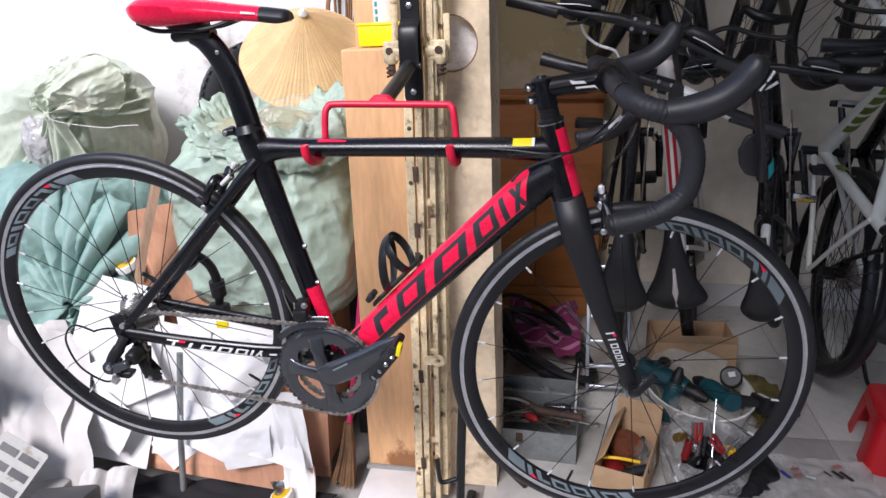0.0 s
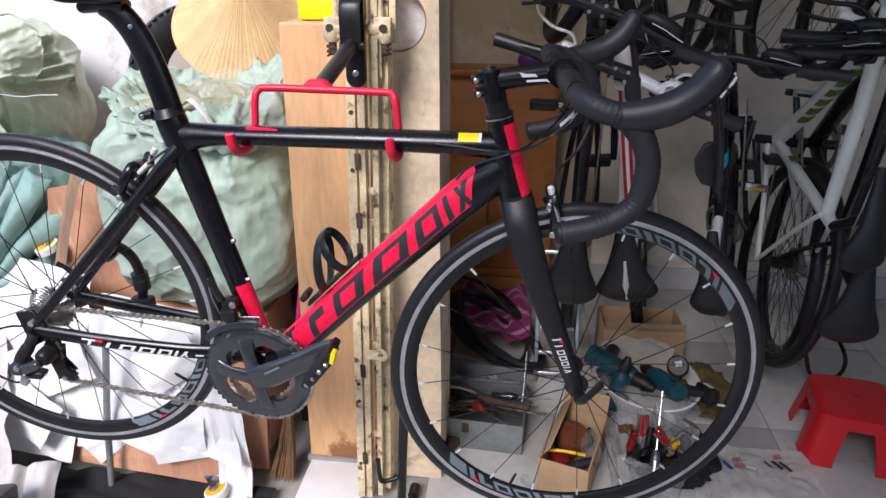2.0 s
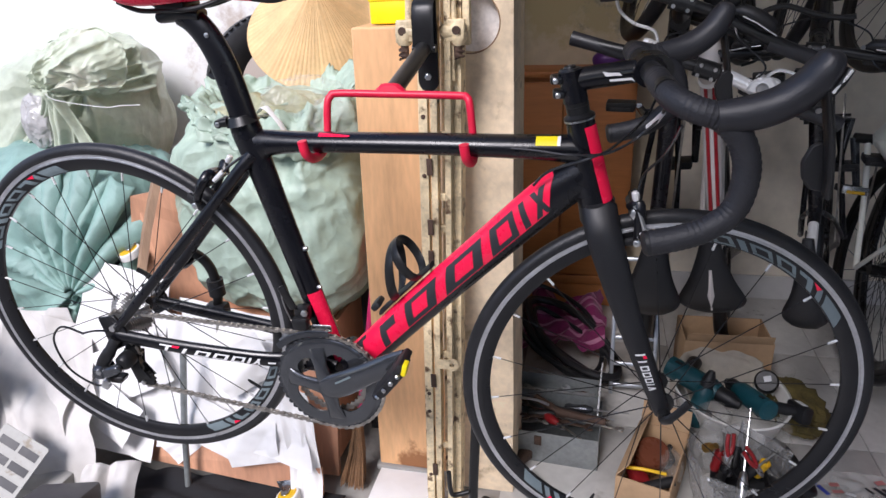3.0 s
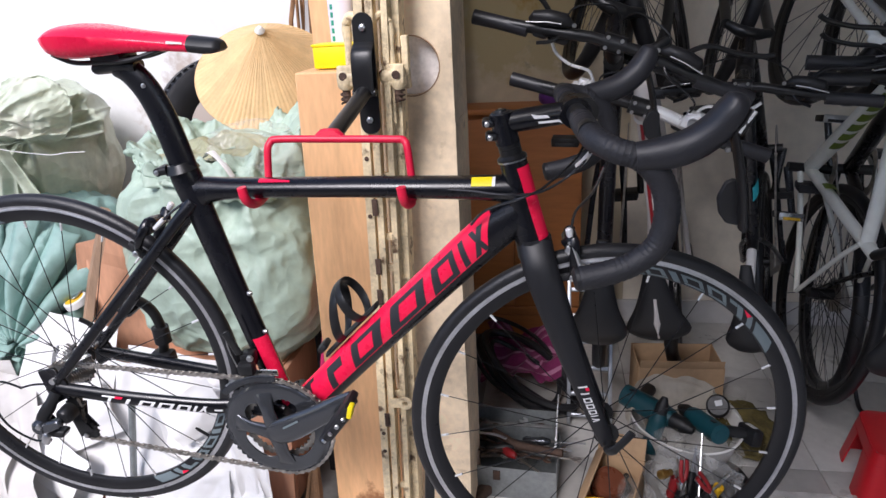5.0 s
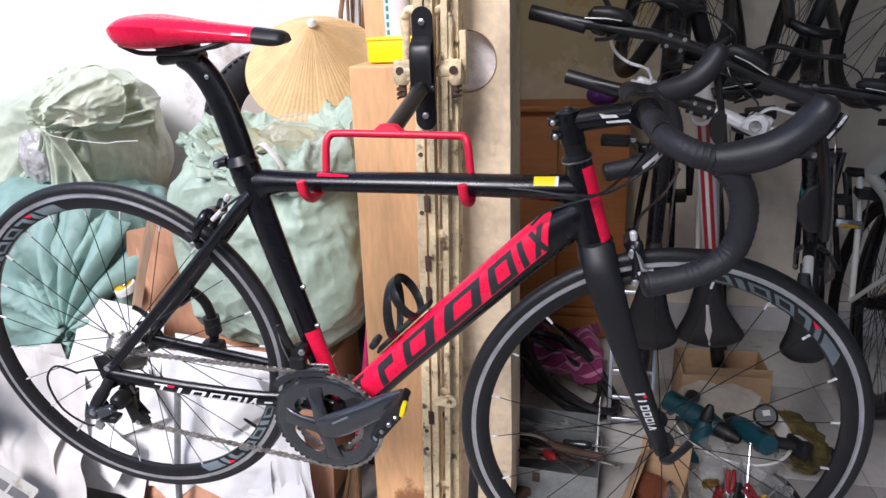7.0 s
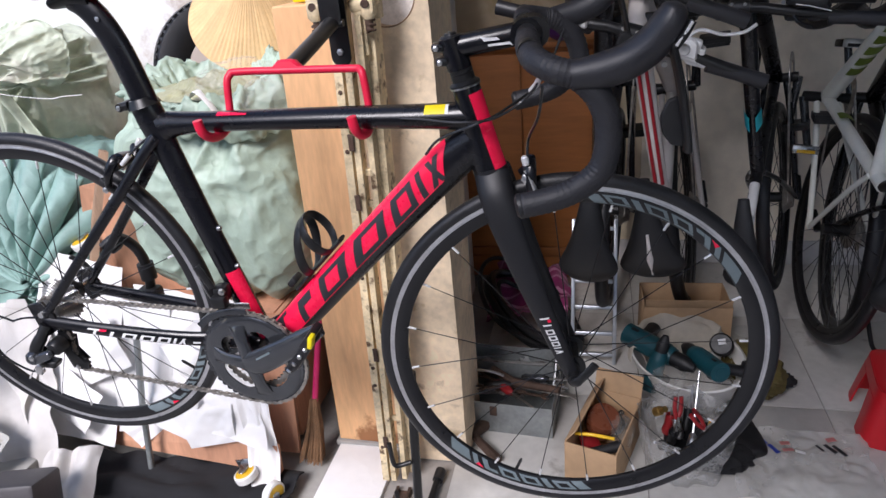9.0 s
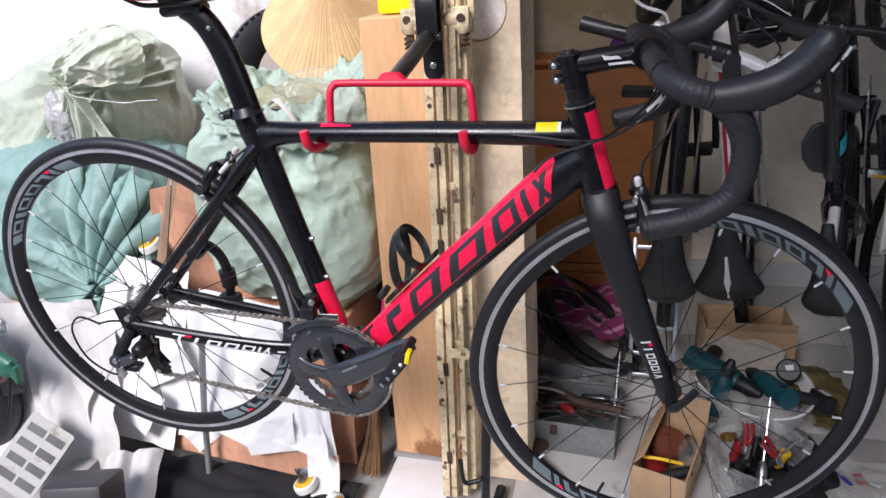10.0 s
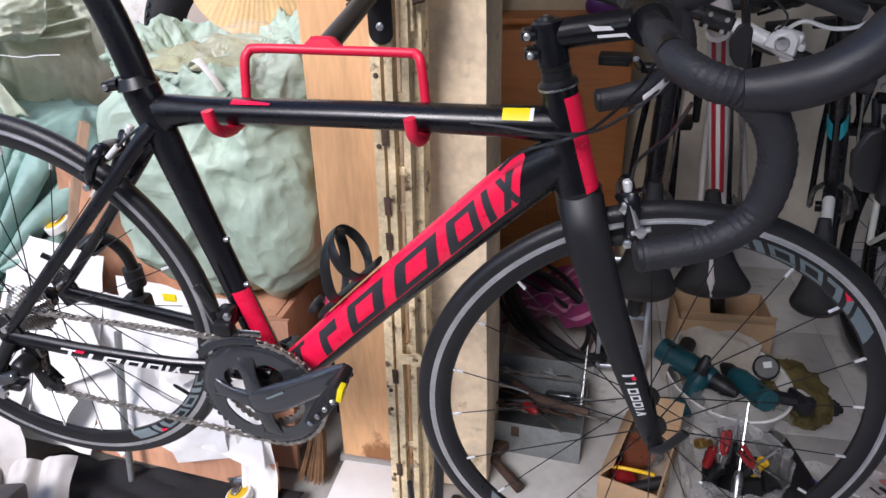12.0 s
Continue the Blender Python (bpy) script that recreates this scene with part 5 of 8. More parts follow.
hole = [(0.006 * math.cos(t), 0.006 * math.sin(t)) for t in np.linspace(-2.4, 2.4, 14)] + [(-0.006, 0.004), (-0.006, -0.004)]
tv = []
for y in (0.0, 0.004):
    tv += [(0.02 + a, y - 0.035, 0.465 + b) for a, b in ring_o] + [(0.02 + a, y - 0.035, 0.465 + b) for a, b in hole]
tf = []
for i in range(n):
    j = (i + 1) % n
    tf += [(i, j, n + j, n + i), (2 * n + i, 3 * n + i, 3 * n + j, 2 * n + j), (i, 2 * n + i, 2 * n + j, j), (n + i, n + j, 3 * n + j, 3 * n + i)]
part("lock_eye", tab.add(tv, tf), gate_paint, gate, "cream lock eye plate")

post_sh = Shape()
for z0, z1 in ((0.02, 1.188),):
    post_sh.add([(-0.503, 1.45, z0), (-0.305, 1.445, z0), (-0.305, 1.62, z0), (-0.503, 1.62, z0), (-0.477, 1.45, z1), (-0.285, 1.445, z1), (-0.285, 1.62, z1), (-0.477, 1.62, z1)],
                [(3, 2, 1, 0), (4, 5, 6, 7), (0, 1, 5, 4), (1, 2, 6, 5), (2, 3, 7, 6), (3, 0, 4, 7)])
post = solid("timber_post", post_sh, timber, "square post of pale knotty timber, worn at its foot", "wooden post")
bev = post.modifiers.new("edge", "BEVEL")
bev.width, bev.segments = 0.004, 2
solid("plinth", Shape().box((-0.405, 1.535, 0.013), (0.21, 0.19, 0.016), 0.002), cement, "low cement plinth under the timber post", "plinth")

# things on the post
box_t = thing("tape_box", "bright yellow low plastic box on the timber post", "box", Matrix.Translation((-0.368, 1.53, 1.19)))
part("body", Shape().box((0, 0, 0.0255), (0.155, 0.075, 0.05), 0.004), yellow_plastic, box_t)
part("lid", Shape().box((0, 0, 0.05), (0.159, 0.079, 0.006), 0.002), yellow_plastic, box_t)
bt = thing("spray_bottle", "pale lavender spray bottle with a white neck and trigger", "bottle", Matrix.Translation((-0.4, 1.585, 1.19)))
part("body", Shape().lathe([(0, 0), (0.027, 0), (0.029, 0.006), (0.029, 0.15), (0.026, 0.165), (0.014, 0.182), (0.014, 0.20), (0, 0.20)], Matrix(), 28), material("lavender_plastic", (0.72, 0.68, 0.78), 0.35, vary=0.05, bump=0.02), bt)
for k in range(5):
    part("print_bar", Shape().lathe([(0.0294, 0.055 + 0.017 * k), (0.0294, 0.066 + 0.017 * k)], Matrix(), 6, arc=(-2.25, -1.95)), material("teal_print", (0.02, 0.3, 0.2), 0.5, bump=0) if k == 0 else bpy.data.materials["teal_print"], bt)
part("neck", Shape().lathe([(0.0, 0.2), (0.018, 0.2), (0.018, 0.225), (0.015, 0.23), (0.015, 0.26), (0, 0.26)], Matrix(), 20), white_plastic, bt)
part("trigger", Shape().box((-0.01, 0, 0.272), (0.07, 0.024, 0.03), 0.006).tube(smooth_line([(-0.035, 0, 0.262), (-0.045, 0, 0.235), (-0.04, 0, 0.205)], 4), (0.004, 0.007), 8), white_plastic, bt)
solid("plank", Shape().box((-0.495, 1.74, 0.95), (0.06, 0.03, 1.9), 0.003), timber, "tall narrow plank of pale timber standing on end", "plank")
lf = Shape()
for k in range(26):
    c = Vector((-0.335 + random.uniform(-0.014, 0.014), 1.60 + random.uniform(-0.02, 0.02), 1.19 + random.uniform(0.02, 0.16)))
    a = random.uniform(0, 6.28)
    d, e = Vector((math.cos(a), math.sin(a), 0.4)) * 0.016, Vector((-math.sin(a), math.cos(a), 0.2)) * 0.006
    lf.add([c - d, c - e * 1, c + d, c + e], [(0, 1, 2, 3)])
lf.tube([(-0.335, 1.60, 1.187), (-0.333, 1.60, 1.34)], 0.002, 6)
tagged(solid("plant", lf, foliage, "small green leafy sprig behind the post", "plant"), kind="stuff")


# ---- the yard ----
def fold(p, s, seed):
    """Creased cloth: sharp ridges of noise."""
    q = Vector(p) * s + Vector((seed * 7.3, seed * 3.1, seed * 1.7))
    return 1 - abs(noise.noise(q)) * 2


def ridge(q, seed):
    """A thin raised crease along the zero lines of a noise."""
    return math.exp(-(noise.noise(Vector(q) + Vector((seed * 5.3, seed * 2.1, seed * 1.3))) * 4.2) ** 2)


def sack(c, r, bottom, top, seed, crease=0.02, knot=None, nu=230, nv=150, power=2.6, slump=None):
    """A stuffed woven sack: rounded body with creases; knot (x, z, depth, reach, folds) gathers the cloth into folds that run to it."""
    sh = Shape()
    c = Vector(c)

    def fn(u, v):
        t = 2 * math.pi * u
        w = v * math.pi
        prof = max(0.0, math.sin(w)) ** (2 / power)
        h = bottom + (top - bottom) * (0.5 - 0.5 * math.copysign(abs(math.cos(w)) ** 0.8, math.cos(w)))
        ct, s_ = math.cos(t), math.sin(t)
        p = Vector((c.x + r[0] * prof * math.copysign(abs(ct) ** 0.85, ct), c.y + r[1] * prof * math.copysign(abs(s_) ** 0.85, s_), h))
        n = Vector((ct * prof, s_ * prof, -math.cos(w) * 0.8))
        warp = Vector((noise.noise(p * 4 + Vector((seed, 1, 2))), noise.noise(p * 4 + Vector((3, seed, 5))), noise.noise(p * 4 + Vector((7, 8, seed))))) * 0.12
        q = p + warp
        calm = 1.0
        d = 0.0
        if knot and p.y < c.y + 0.05:
            a = Vector((p.x - knot[0], p.z - knot[1]))
            dist, phi = a.length, math.atan2(a.y, a.x)
            g = math.exp(-(dist / knot[3]) ** 2)
            wave = phi * knot[4] + 3.2 * noise.noise((math.cos(phi) * 1.7, math.sin(phi) * 1.7, seed + dist * 3))
            pleat = 1 - 2 * abs(math.sin(wave / 2)) ** 0.7
            d += knot[2] * g * min(1.0, dist / 0.05) * pleat - 0.04 * math.exp(-(dist / 0.06) ** 2)
            calm = 1 - 0.6 * g
        d += calm * crease * 0.8 * noise.noise(Vector((q.x * 6, q.y * 6, q.z * 2.0 + seed)))
        up = max(0.0, min(1.0, (h - bottom) / (top - bottom) * 2.2 - 1.0))
        d += calm * crease * (1 + 0.3 * up) * (0.95 * ridge((q.x * 3.6, q.y * 3.6, q.z * (1.9 + 1.2 * up)), seed) + 0.6 * ridge((q.x * 8, q.y * 8, q.z * 4.6), seed + 3) + 0.35 * ridge(q * 13, seed + 5) ** 2 - 0.6)
        d += 0.03 * noise.noise(p * 3.0 + Vector((seed, 0, 0)))
        p = p + n * d
        if slump and p.x < slump[0]:
            p.z -= (slump[0] - p.x) * slump[1] * max(0.0, p.z - bottom) / (top - bottom)
        return p
    sh.sheet(fn, nu, nv, close_u=True)
    return sh


# crates at the back carry the sacks, tyre and hat
def crate(name, x0, x1, y0, y1, h, label):
    t = thing(name, label, "crate", Matrix.Translation(((x0 + x1) / 2, (y0 + y1) / 2, 0)))
    w, d = x1 - x0, y1 - y0
    n = max(2, int(h / 0.14))
    for i in range(n):
        z = h * (i + 0.5) / n
        for s in (-1, 1):
            part("board", Shape().box((0, s * (d / 2 - 0.008), z), (w, 0.016, h / n - 0.006), 0.002), ply, t)
            part("board", Shape().box((s * (w / 2 - 0.008), 0, z), (0.016, d - 0.034, h / n - 0.006), 0.002), ply, t)
    part("top_board", Shape().box((0, 0, h - 0.006), (w - 0.034, d - 0.034, 0.012), 0.002), ply, t)
    return t


crate("wooden_crate", -1.0, -0.63, 1.47, 1.83, 0.41, "reddish plywood crate under a green sack")
crate("wooden_crate", -1.12, -0.63, 1.87, 2.22, 0.74, "tall reddish plywood crate against the yard wall")
crate("wooden_crate", -1.95, -1.30, 1.50, 2.15, 0.30, "low reddish plywood crate under two stuffed sacks")
green = thing("green_sack", "stuffed green woven sack with an open creased mouth", "sack", Matrix.Translation((-0.81, 1.64, 0.41)))
TO_GREEN = Matrix.Translation((0.81, -1.64, -0.41))
part("body", sack((-0.785, 1.645, 0), (0.272, 0.2), 0.40, 1.0, 1, 0.02, knot=(-0.66, 1.02, 0.016, 0.3, 9), power=3.2), sack_green, green, m=TO_GREEN, sharp=180)


def crumple(cx, cy, cz, rx, ry, rz, seed, amp=0.3):
    def fn(u, v):
        t, w = 2 * math.pi * u, v * math.pi
        d = Vector((math.cos(t) * math.sin(w), math.sin(t) * math.sin(w), -math.cos(w)))
        k = 1 + amp * 0.6 * (fold(d, 2.0, seed) - 0.5) + amp * 0.22 * (fold(d, 4.5, seed + 4) - 0.5)
        return (cx + rx * d.x * k, cy + ry * d.y * k, cz + rz * d.z * k)
    return fn


def mouth(u, v):
    """The rolled collar of the open sack: from inside over a crest and down outside, in uneven ruffles."""
    t = 2 * math.pi * u
    ct, st = math.cos(t), math.sin(t)
    q = Vector((ct * 1.4, st * 1.4, v * 0.9))
    wav = noise.noise(q * 1.6 + Vector((3, 1, 0)))
    ruff = 0.5 - abs(math.sin(t * 7.5 + 3.5 * wav + 1.2 * v))
    crest = 0.028 + 0.036 * st + 0.022 * max(0.0, ct) + 0.022 * noise.noise((ct * 1.6, st * 1.6, 7)) + 0.024 * ruff
    drop = 0.015 + 0.085 * max(0.0, math.cos(t + 0.9)) ** 0.7 + 0.025 * noise.noise((ct * 2, st * 2, 4))
    if v < 0.4:
        k, z = 0.70 + 0.24 * (v / 0.4), -0.06 + (crest + 0.06) * math.sin(v / 0.4 * math.pi / 2)
    else:
        w = (v - 0.4) / 0.6
        k, z = 0.94 + 0.09 * math.sin(w * math.pi * 0.6), crest - (crest + drop) * (1 - math.cos(w * math.pi / 2)) ** 0.9
    k += 0.07 * ruff * (0.3 + v) + 0.06 * ridge(q * 2.3, 4) + 0.03 * ridge(q * 5.5, 9) ** 2 - 0.04
    z += 0.016 * ridge(q * 2.6, 6) + 0.008 * ridge(q * 6.5, 2) ** 2
    return (-0.755 + 0.245 * ct * k, 1.635 + 0.185 * st * k, 0.985 + z)


part("mouth", Shape().sheet(mouth, 190, 44, 0.002, close_u=True), sack_green, green, "rolled-back crumpled mouth", m=TO_GREEN, sharp=180)
part("lining", Shape().sheet(lambda u, v: (-0.757 + 0.2 * v * math.cos(2 * math.pi * u), 1.635 + 0.15 * v * math.sin(2 * math.pi * u), 0.985 + 0.05 * fold((v * math.cos(2 * math.pi * u), v * math.sin(2 * math.pi * u), 0), 2.4, 3) * (1.1 - v)), 80, 24, close_u=True), sack_lining, green, "creased khaki plastic lining", m=TO_GREEN, sharp=180)
solid("plastic_bag", Shape().sheet(crumple(-0.66, 1.58, 1.01, 0.10, 0.09, 0.055, 3, 0.5), 48, 28, close_u=True), clear_film, "crumpled clear plastic bag in the mouth of a sack", "plastic bag")
solid("plastic_bag", Shape().sheet(crumple(-0.57, 1.53, 0.98, 0.055, 0.07, 0.05, 8, 0.5), 40, 24, close_u=True), clear_film, "crumpled clear plastic bag beside a sack", "plastic bag")
part("strap", Shape().tube(smooth_line([(-0.74, 1.49, 1.0), (-0.71, 1.465, 1.015), (-0.675, 1.45, 0.99), (-0.655, 1.445, 0.96)], 6), (0.002, 0.012), 8), paper, green, "short white plastic strap", m=TO_GREEN)

tied = thing("tied_sack", "stuffed pale green woven sack tied with white wire", "sack", Matrix.Translation((-1.62, 1.88, 0.73)))
TO_TIED = Matrix.Translation((1.62, -1.88, -0.73))
part("body", sack((-1.66, 1.90, 0), (0.335, 0.27), 0.70, 1.15, 5, 0.016, knot=(-1.40, 1.03, 0.028, 0.22, 9), power=4.2, slump=(-1.5, 0.4)), sack_pale, tied, m=TO_TIED, sharp=180)


def flop(u, v):
    """The gathered mouth above the knot, spread like a fan that flops over the body's shoulder."""
    ang = radians(148 - 158 * u)
    reach = 0.05 + 0.175 * math.exp(-((u - 0.62) / 0.42) ** 2) + 0.05 * math.exp(-((u - 0.12) / 0.16) ** 2)
    pl = 0.5 - abs(math.sin(u * 15 + 2.6 * noise.noise((u * 4, v * 1.5, 2))))
    r = reach * v * (1 + 0.07 * noise.noise((u * 9, v * 4, 5)))
    q = Vector((r * math.cos(ang), 0.3 * v, r * math.sin(ang)))
    q = q + Vector((noise.noise(q * 9), noise.noise(q * 9 + Vector((4, 0, 0))), noise.noise(q * 9 + Vector((0, 6, 0))))) * 0.05
    bulge = 0.065 * math.sin(math.pi * min(1.0, v * 1.05)) * (0.6 + 0.5 * math.sin(math.pi * u)) + 0.026 * pl * math.sin(math.pi * (0.12 + 0.8 * v))
    bulge += 0.014 * ridge(q * 6, 3) + 0.009 * ridge(q * 13, 8) ** 2 + 0.006 * ridge(q * 34, 2) ** 2 - 0.012
    return (-1.40 + r * math.cos(ang) + 0.01 * pl * v, 1.585 + 0.11 * v - bulge, 1.03 + r * math.sin(ang) * 0.82 + 0.012 * noise.noise((u * 7, v * 5, 9)) * v)


part("mouth", Shape().sheet(flop, 150, 60, 0.002), sack_pale, tied, "crumpled gathered mouth flopped to one side", m=TO_TIED, sharp=180)


def drape(x0, x1, lean, seed):
    """One heavy fold of cloth that hangs from the knot."""
    def fn(u, v):
        w = 0.012 + 0.03 * v ** 0.7
        x = -1.40 + (x0 + 0.015 * noise.noise((v * 3, seed, 1))) * v + w * (u - 0.5) * 2 + x1 * v * v
        return (x, 1.595 + lean * v - 0.028 * math.cos((u - 0.5) * math.pi) * (0.7 + 0.3 * math.sin(v * 5 + seed)) + 0.006 * math.sin(u * 14 + 4 * v), 1.03 - 0.20 * v - 0.01 * v * math.sin(u * 6))
    return fn


for k, (x0, x1, lean) in enumerate(((-0.115, -0.11, 0.05), (-0.015, -0.01, 0.035), (0.03, 0.015, 0.05))):
    part("fold", Shape().sheet(drape(x0, x1, lean, k * 3 + 2), 22, 34, 0.002), sack_pale, tied, m=TO_TIED, sharp=180)
part("knot", Shape().sheet(crumple(-1.40, 1.585, 1.03, 0.018, 0.018, 0.02, 17, 0.5), 36, 24, close_u=True), sack_pale, tied, m=TO_TIED)
part("tie_wire", Shape().tube(smooth_line([(-1.40, 1.568, 1.035), (-1.37, 1.57, 1.013), (-1.256, 1.6, 0.989), (-1.20, 1.6, 0.993), (-1.14, 1.6, 0.995)], 6), 0.0011, 6), paper, tied, "thin white wire", m=TO_TIED)
solid("plastic_bag", Shape().sheet(crumple(-1.482, 1.615, 0.945, 0.05, 0.035, 0.075, 11, 0.25), 44, 28, close_u=True), grey_film, "crumpled grey plastic showing through a torn sack", "plastic bag")
teal = thing("teal_sack", "stuffed teal woven sack gathered into deep folds", "sack", Matrix.Translation((-1.55, 1.72, 0.30)))
TO_TEAL = Matrix.Translation((1.55, -1.72, -0.30))
part("body", sack((-1.55, 1.72, 0), (0.40, 0.27), 0.29, 0.86, 9, 0.02, knot=(-1.36, 0.50, 0.03, 0.36, 9)), sack_teal, teal, m=TO_TEAL, sharp=180)


def neck(u, v):
    t = 2 * math.pi * u
    r = 0.018 + 0.03 * v ** 1.3 + (0.003 + 0.005 * v) * math.cos(t * 6 + 2 * noise.noise((math.cos(t), math.sin(t), v)))
    return (-1.36 + r * math.cos(t) + 0.015 * v, 1.50 - 0.05 * v, 0.50 + 0.8 * r * math.sin(t) - 0.05 * v)


part("neck", Shape().sheet(neck, 120, 14, 0.002, close_u=True), sack_teal, teal, "gathered neck of the sack", m=TO_TEAL)

for k, (deg, length) in enumerate(((158, 0.24), (138, 0.30), (121, 0.33), (103, 0.34), (84, 0.33), (64, 0.30), (44, 0.24), (20, 0.17))):
    def pleat(u, v, a=radians(deg), length=length, k=k):
        """A long fold that widens from the gather."""
        w = (0.006 + 0.034 * v ** 0.8) * (u - 0.5) * 2
        r = 0.02 + length * v
        bend = 0.02 * noise.noise((v * 2.5, k * 2.0, 1)) * v
        x, z = r * math.cos(a) - (w + bend) * math.sin(a), r * math.sin(a) + (w + bend) * math.cos(a)
        out = (0.018 + 0.022 * math.sin(math.pi * min(1.0, v * 0.9 + 0.12))) * math.cos((u - 0.5) * math.pi) ** 0.8
        return (-1.36 + x, 1.475 - 0.02 * (1 - v) + 0.10 * v * v - out, 0.50 + z)
    part("fold", Shape().sheet(pleat, 14, 30, 0.002), sack_teal, teal, m=TO_TEAL, sharp=180)

# tyre, hat and twigs behind
ty = thing("scooter_tyre", "worn black scooter tyre leaning on the yard wall", "tyre", pose(-0.935, 2.03, 0.97, 84, 0, 38) @ Matrix.Scale(0.76, 4))
prof = [(0.17, -0.045), (0.20, -0.058), (0.25, -0.06), (0.285, -0.05), (0.30, -0.025), (0.303, 0), (0.30, 0.025), (0.285, 0.05), (0.25, 0.06), (0.20, 0.058), (0.17, 0.045), (0.178, 0.03), (0.24, 0.035), (0.262, 0.0), (0.24, -0.035), (0.178, -0.03)]
part("casing", Shape().lathe(prof, Matrix(), 72, close=True), rubber, ty)
for k in range(60):
    t = 2 * math.pi * k / 60
    for s in (-1, 1):
        part("tread_block", Shape().box((0, 0, 0), (0.005, 0.018, 0.026), 0.002, m=pose(0, 0, 0, 0, 0, math.degrees(t)) @ pose(0.2965, 0, s * 0.03, s * 24)), rubber, ty)
HC, HN = Vector((-0.745, 1.93, 1.14)), Vector((0.246, -0.65, 0.707))
hat = thing("conical_hat", "pale palm-leaf conical hat leaning on a tyre", "hat", Matrix.Translation(HC) @ HN.to_track_quat("Z", "Y").to_matrix().to_4x4())


HR, HH = 0.204, 0.185


def cone(u, v):
    t = 2 * math.pi * u
    r = HR * v
    pl = 0.0016 * math.sin(t * 80) * v + 0.002 * noise.noise((math.cos(t) * 8, math.sin(t) * 8, v * 3))
    return (r * math.cos(t), r * math.sin(t), HH * (1 - v) ** 1.06 - 0.01 * v * (1 - v) + pl)


part("leaf_cone", Shape().sheet(lambda u, v: cone(u, 0.02 + 0.98 * v), 320, 22, 0.002, close_u=True), straw, hat, sharp=80)
for k in range(84):
    a0 = 2 * math.pi * k / 84
    wd = 2 * math.pi / 84 * random.uniform(0.9, 1.15)
    part("leaf_strip", Shape().sheet(lambda u, v: tuple(Vector(cone((a0 + wd * (u - 0.5)) / (2 * math.pi), 0.03 + 0.97 * v)) + Vector((0, 0, 0.0035 - 0.002 * abs(u - 0.4)))), 5, 9), straw, hat)
part("tip", Shape().lathe([(0, 0.012), (0.006, 0.011), (0.011, 0.004), (0.014, -0.002), (0.012, -0.006)], Matrix.Translation((0, 0, HH)), 16), white_plastic, hat, "white stitched tip")
for k in range(10):
    r = HR * (0.1 + 0.1 * k)
    v = 0.1 + 0.1 * k
    part("hoop", Shape().tube([(r * math.cos(t), r * math.sin(t), HH * (1 - v) ** 1.06 - 0.01 * v * (1 - v) - (0.004 if k < 9 else 0)) for t in np.linspace(0, 2 * math.pi, 72)[:-1]], 0.0012 if k < 9 else 0.0035, 6, closed=True, up=(0, 0, 1)), straw, hat)
tw = thing("twig_bundle", "bundle of dry brown twigs leaning on the yard wall", "twigs", Matrix.Translation((-0.62, 2.16, 0.74)))
for k in range(34):
    a = random.uniform(-0.075, 0.075)
    b0 = Vector((-0.08 + a * 0.5, random.uniform(-0.03, 0.03), 0.0))
    e0 = Vector((0.06 + a * 2.0, random.uniform(-0.03, 0.04), 0.85 + random.uniform(-0.1, 0.1)))
    mid = b0.lerp(e0, 0.5) + Vector((random.uniform(-0.012, 0.012), random.uniform(-0.01, 0.01), 0))
    part("twig", Shape().tube([b0, mid, e0], [0.006, 0.005, 0.003], 6), brown_sticks, tw)
solid("stick", Shape().tube([(-0.80, 2.16, 0.74), (-0.755, 2.19, 1.29), (-0.70, 2.22, 1.55)], 0.008, 8), brown_sticks, "single thin brown stick leaning on the yard wall", "stick")

# dismantled cart: boards with castors
def castor(at, turn, label="swivel castor with an amber wheel and steel plate"):
    t = thing("castor", label, "castor", Matrix.Translation(at) @ turn, group="castors of the cart")
    part("plate", Shape().prism([(-0.03, -0.024), (0.03, -0.024), (0.03, 0.024), (-0.03, 0.024)], 0.003, Matrix.Translation((0, 0, 0.001)), 0.0006), steel, t)
    for sx in (-1, 1):
        for sy in (-1, 1):
            part("bolt", Shape().lathe([(0, 0.005), (0.004, 0.005), (0.0045, 0.002), (0, 0.002)], Matrix.Translation((sx * 0.023, sy * 0.017, 0)), 6), steel, t)
    for s in (-1, 1):
        part("fork", Shape().prism([(-0.014, 0.0), (0.014, 0.0), (0.02, 0.036), (0.012, 0.045), (0.0, 0.042)], 0.003, Matrix.Translation((0, s * 0.015, 0.003)) @ pose(0, 0, 0, 90), 0.0006), steel, t)
    w = part("wheel", Shape().lathe([(0.0, -0.011), (0.018, -0.011), (0.026, -0.010), (0.026, 0.010), (0.018, 0.011), (0, 0.011)], Matrix.Translation((0.013, 0, 0.036)) @ pose(0, 0, 0, 90), 28), amber, t)
    part("tread", Shape().lathe([(0.026, -0.011), (0.031, -0.009), (0.032, 0), (0.031, 0.009), (0.026, 0.011)], Matrix.Translation((0.013, 0, 0.036)) @ pose(0, 0, 0, 90), 28), white_plastic, w)
    return t


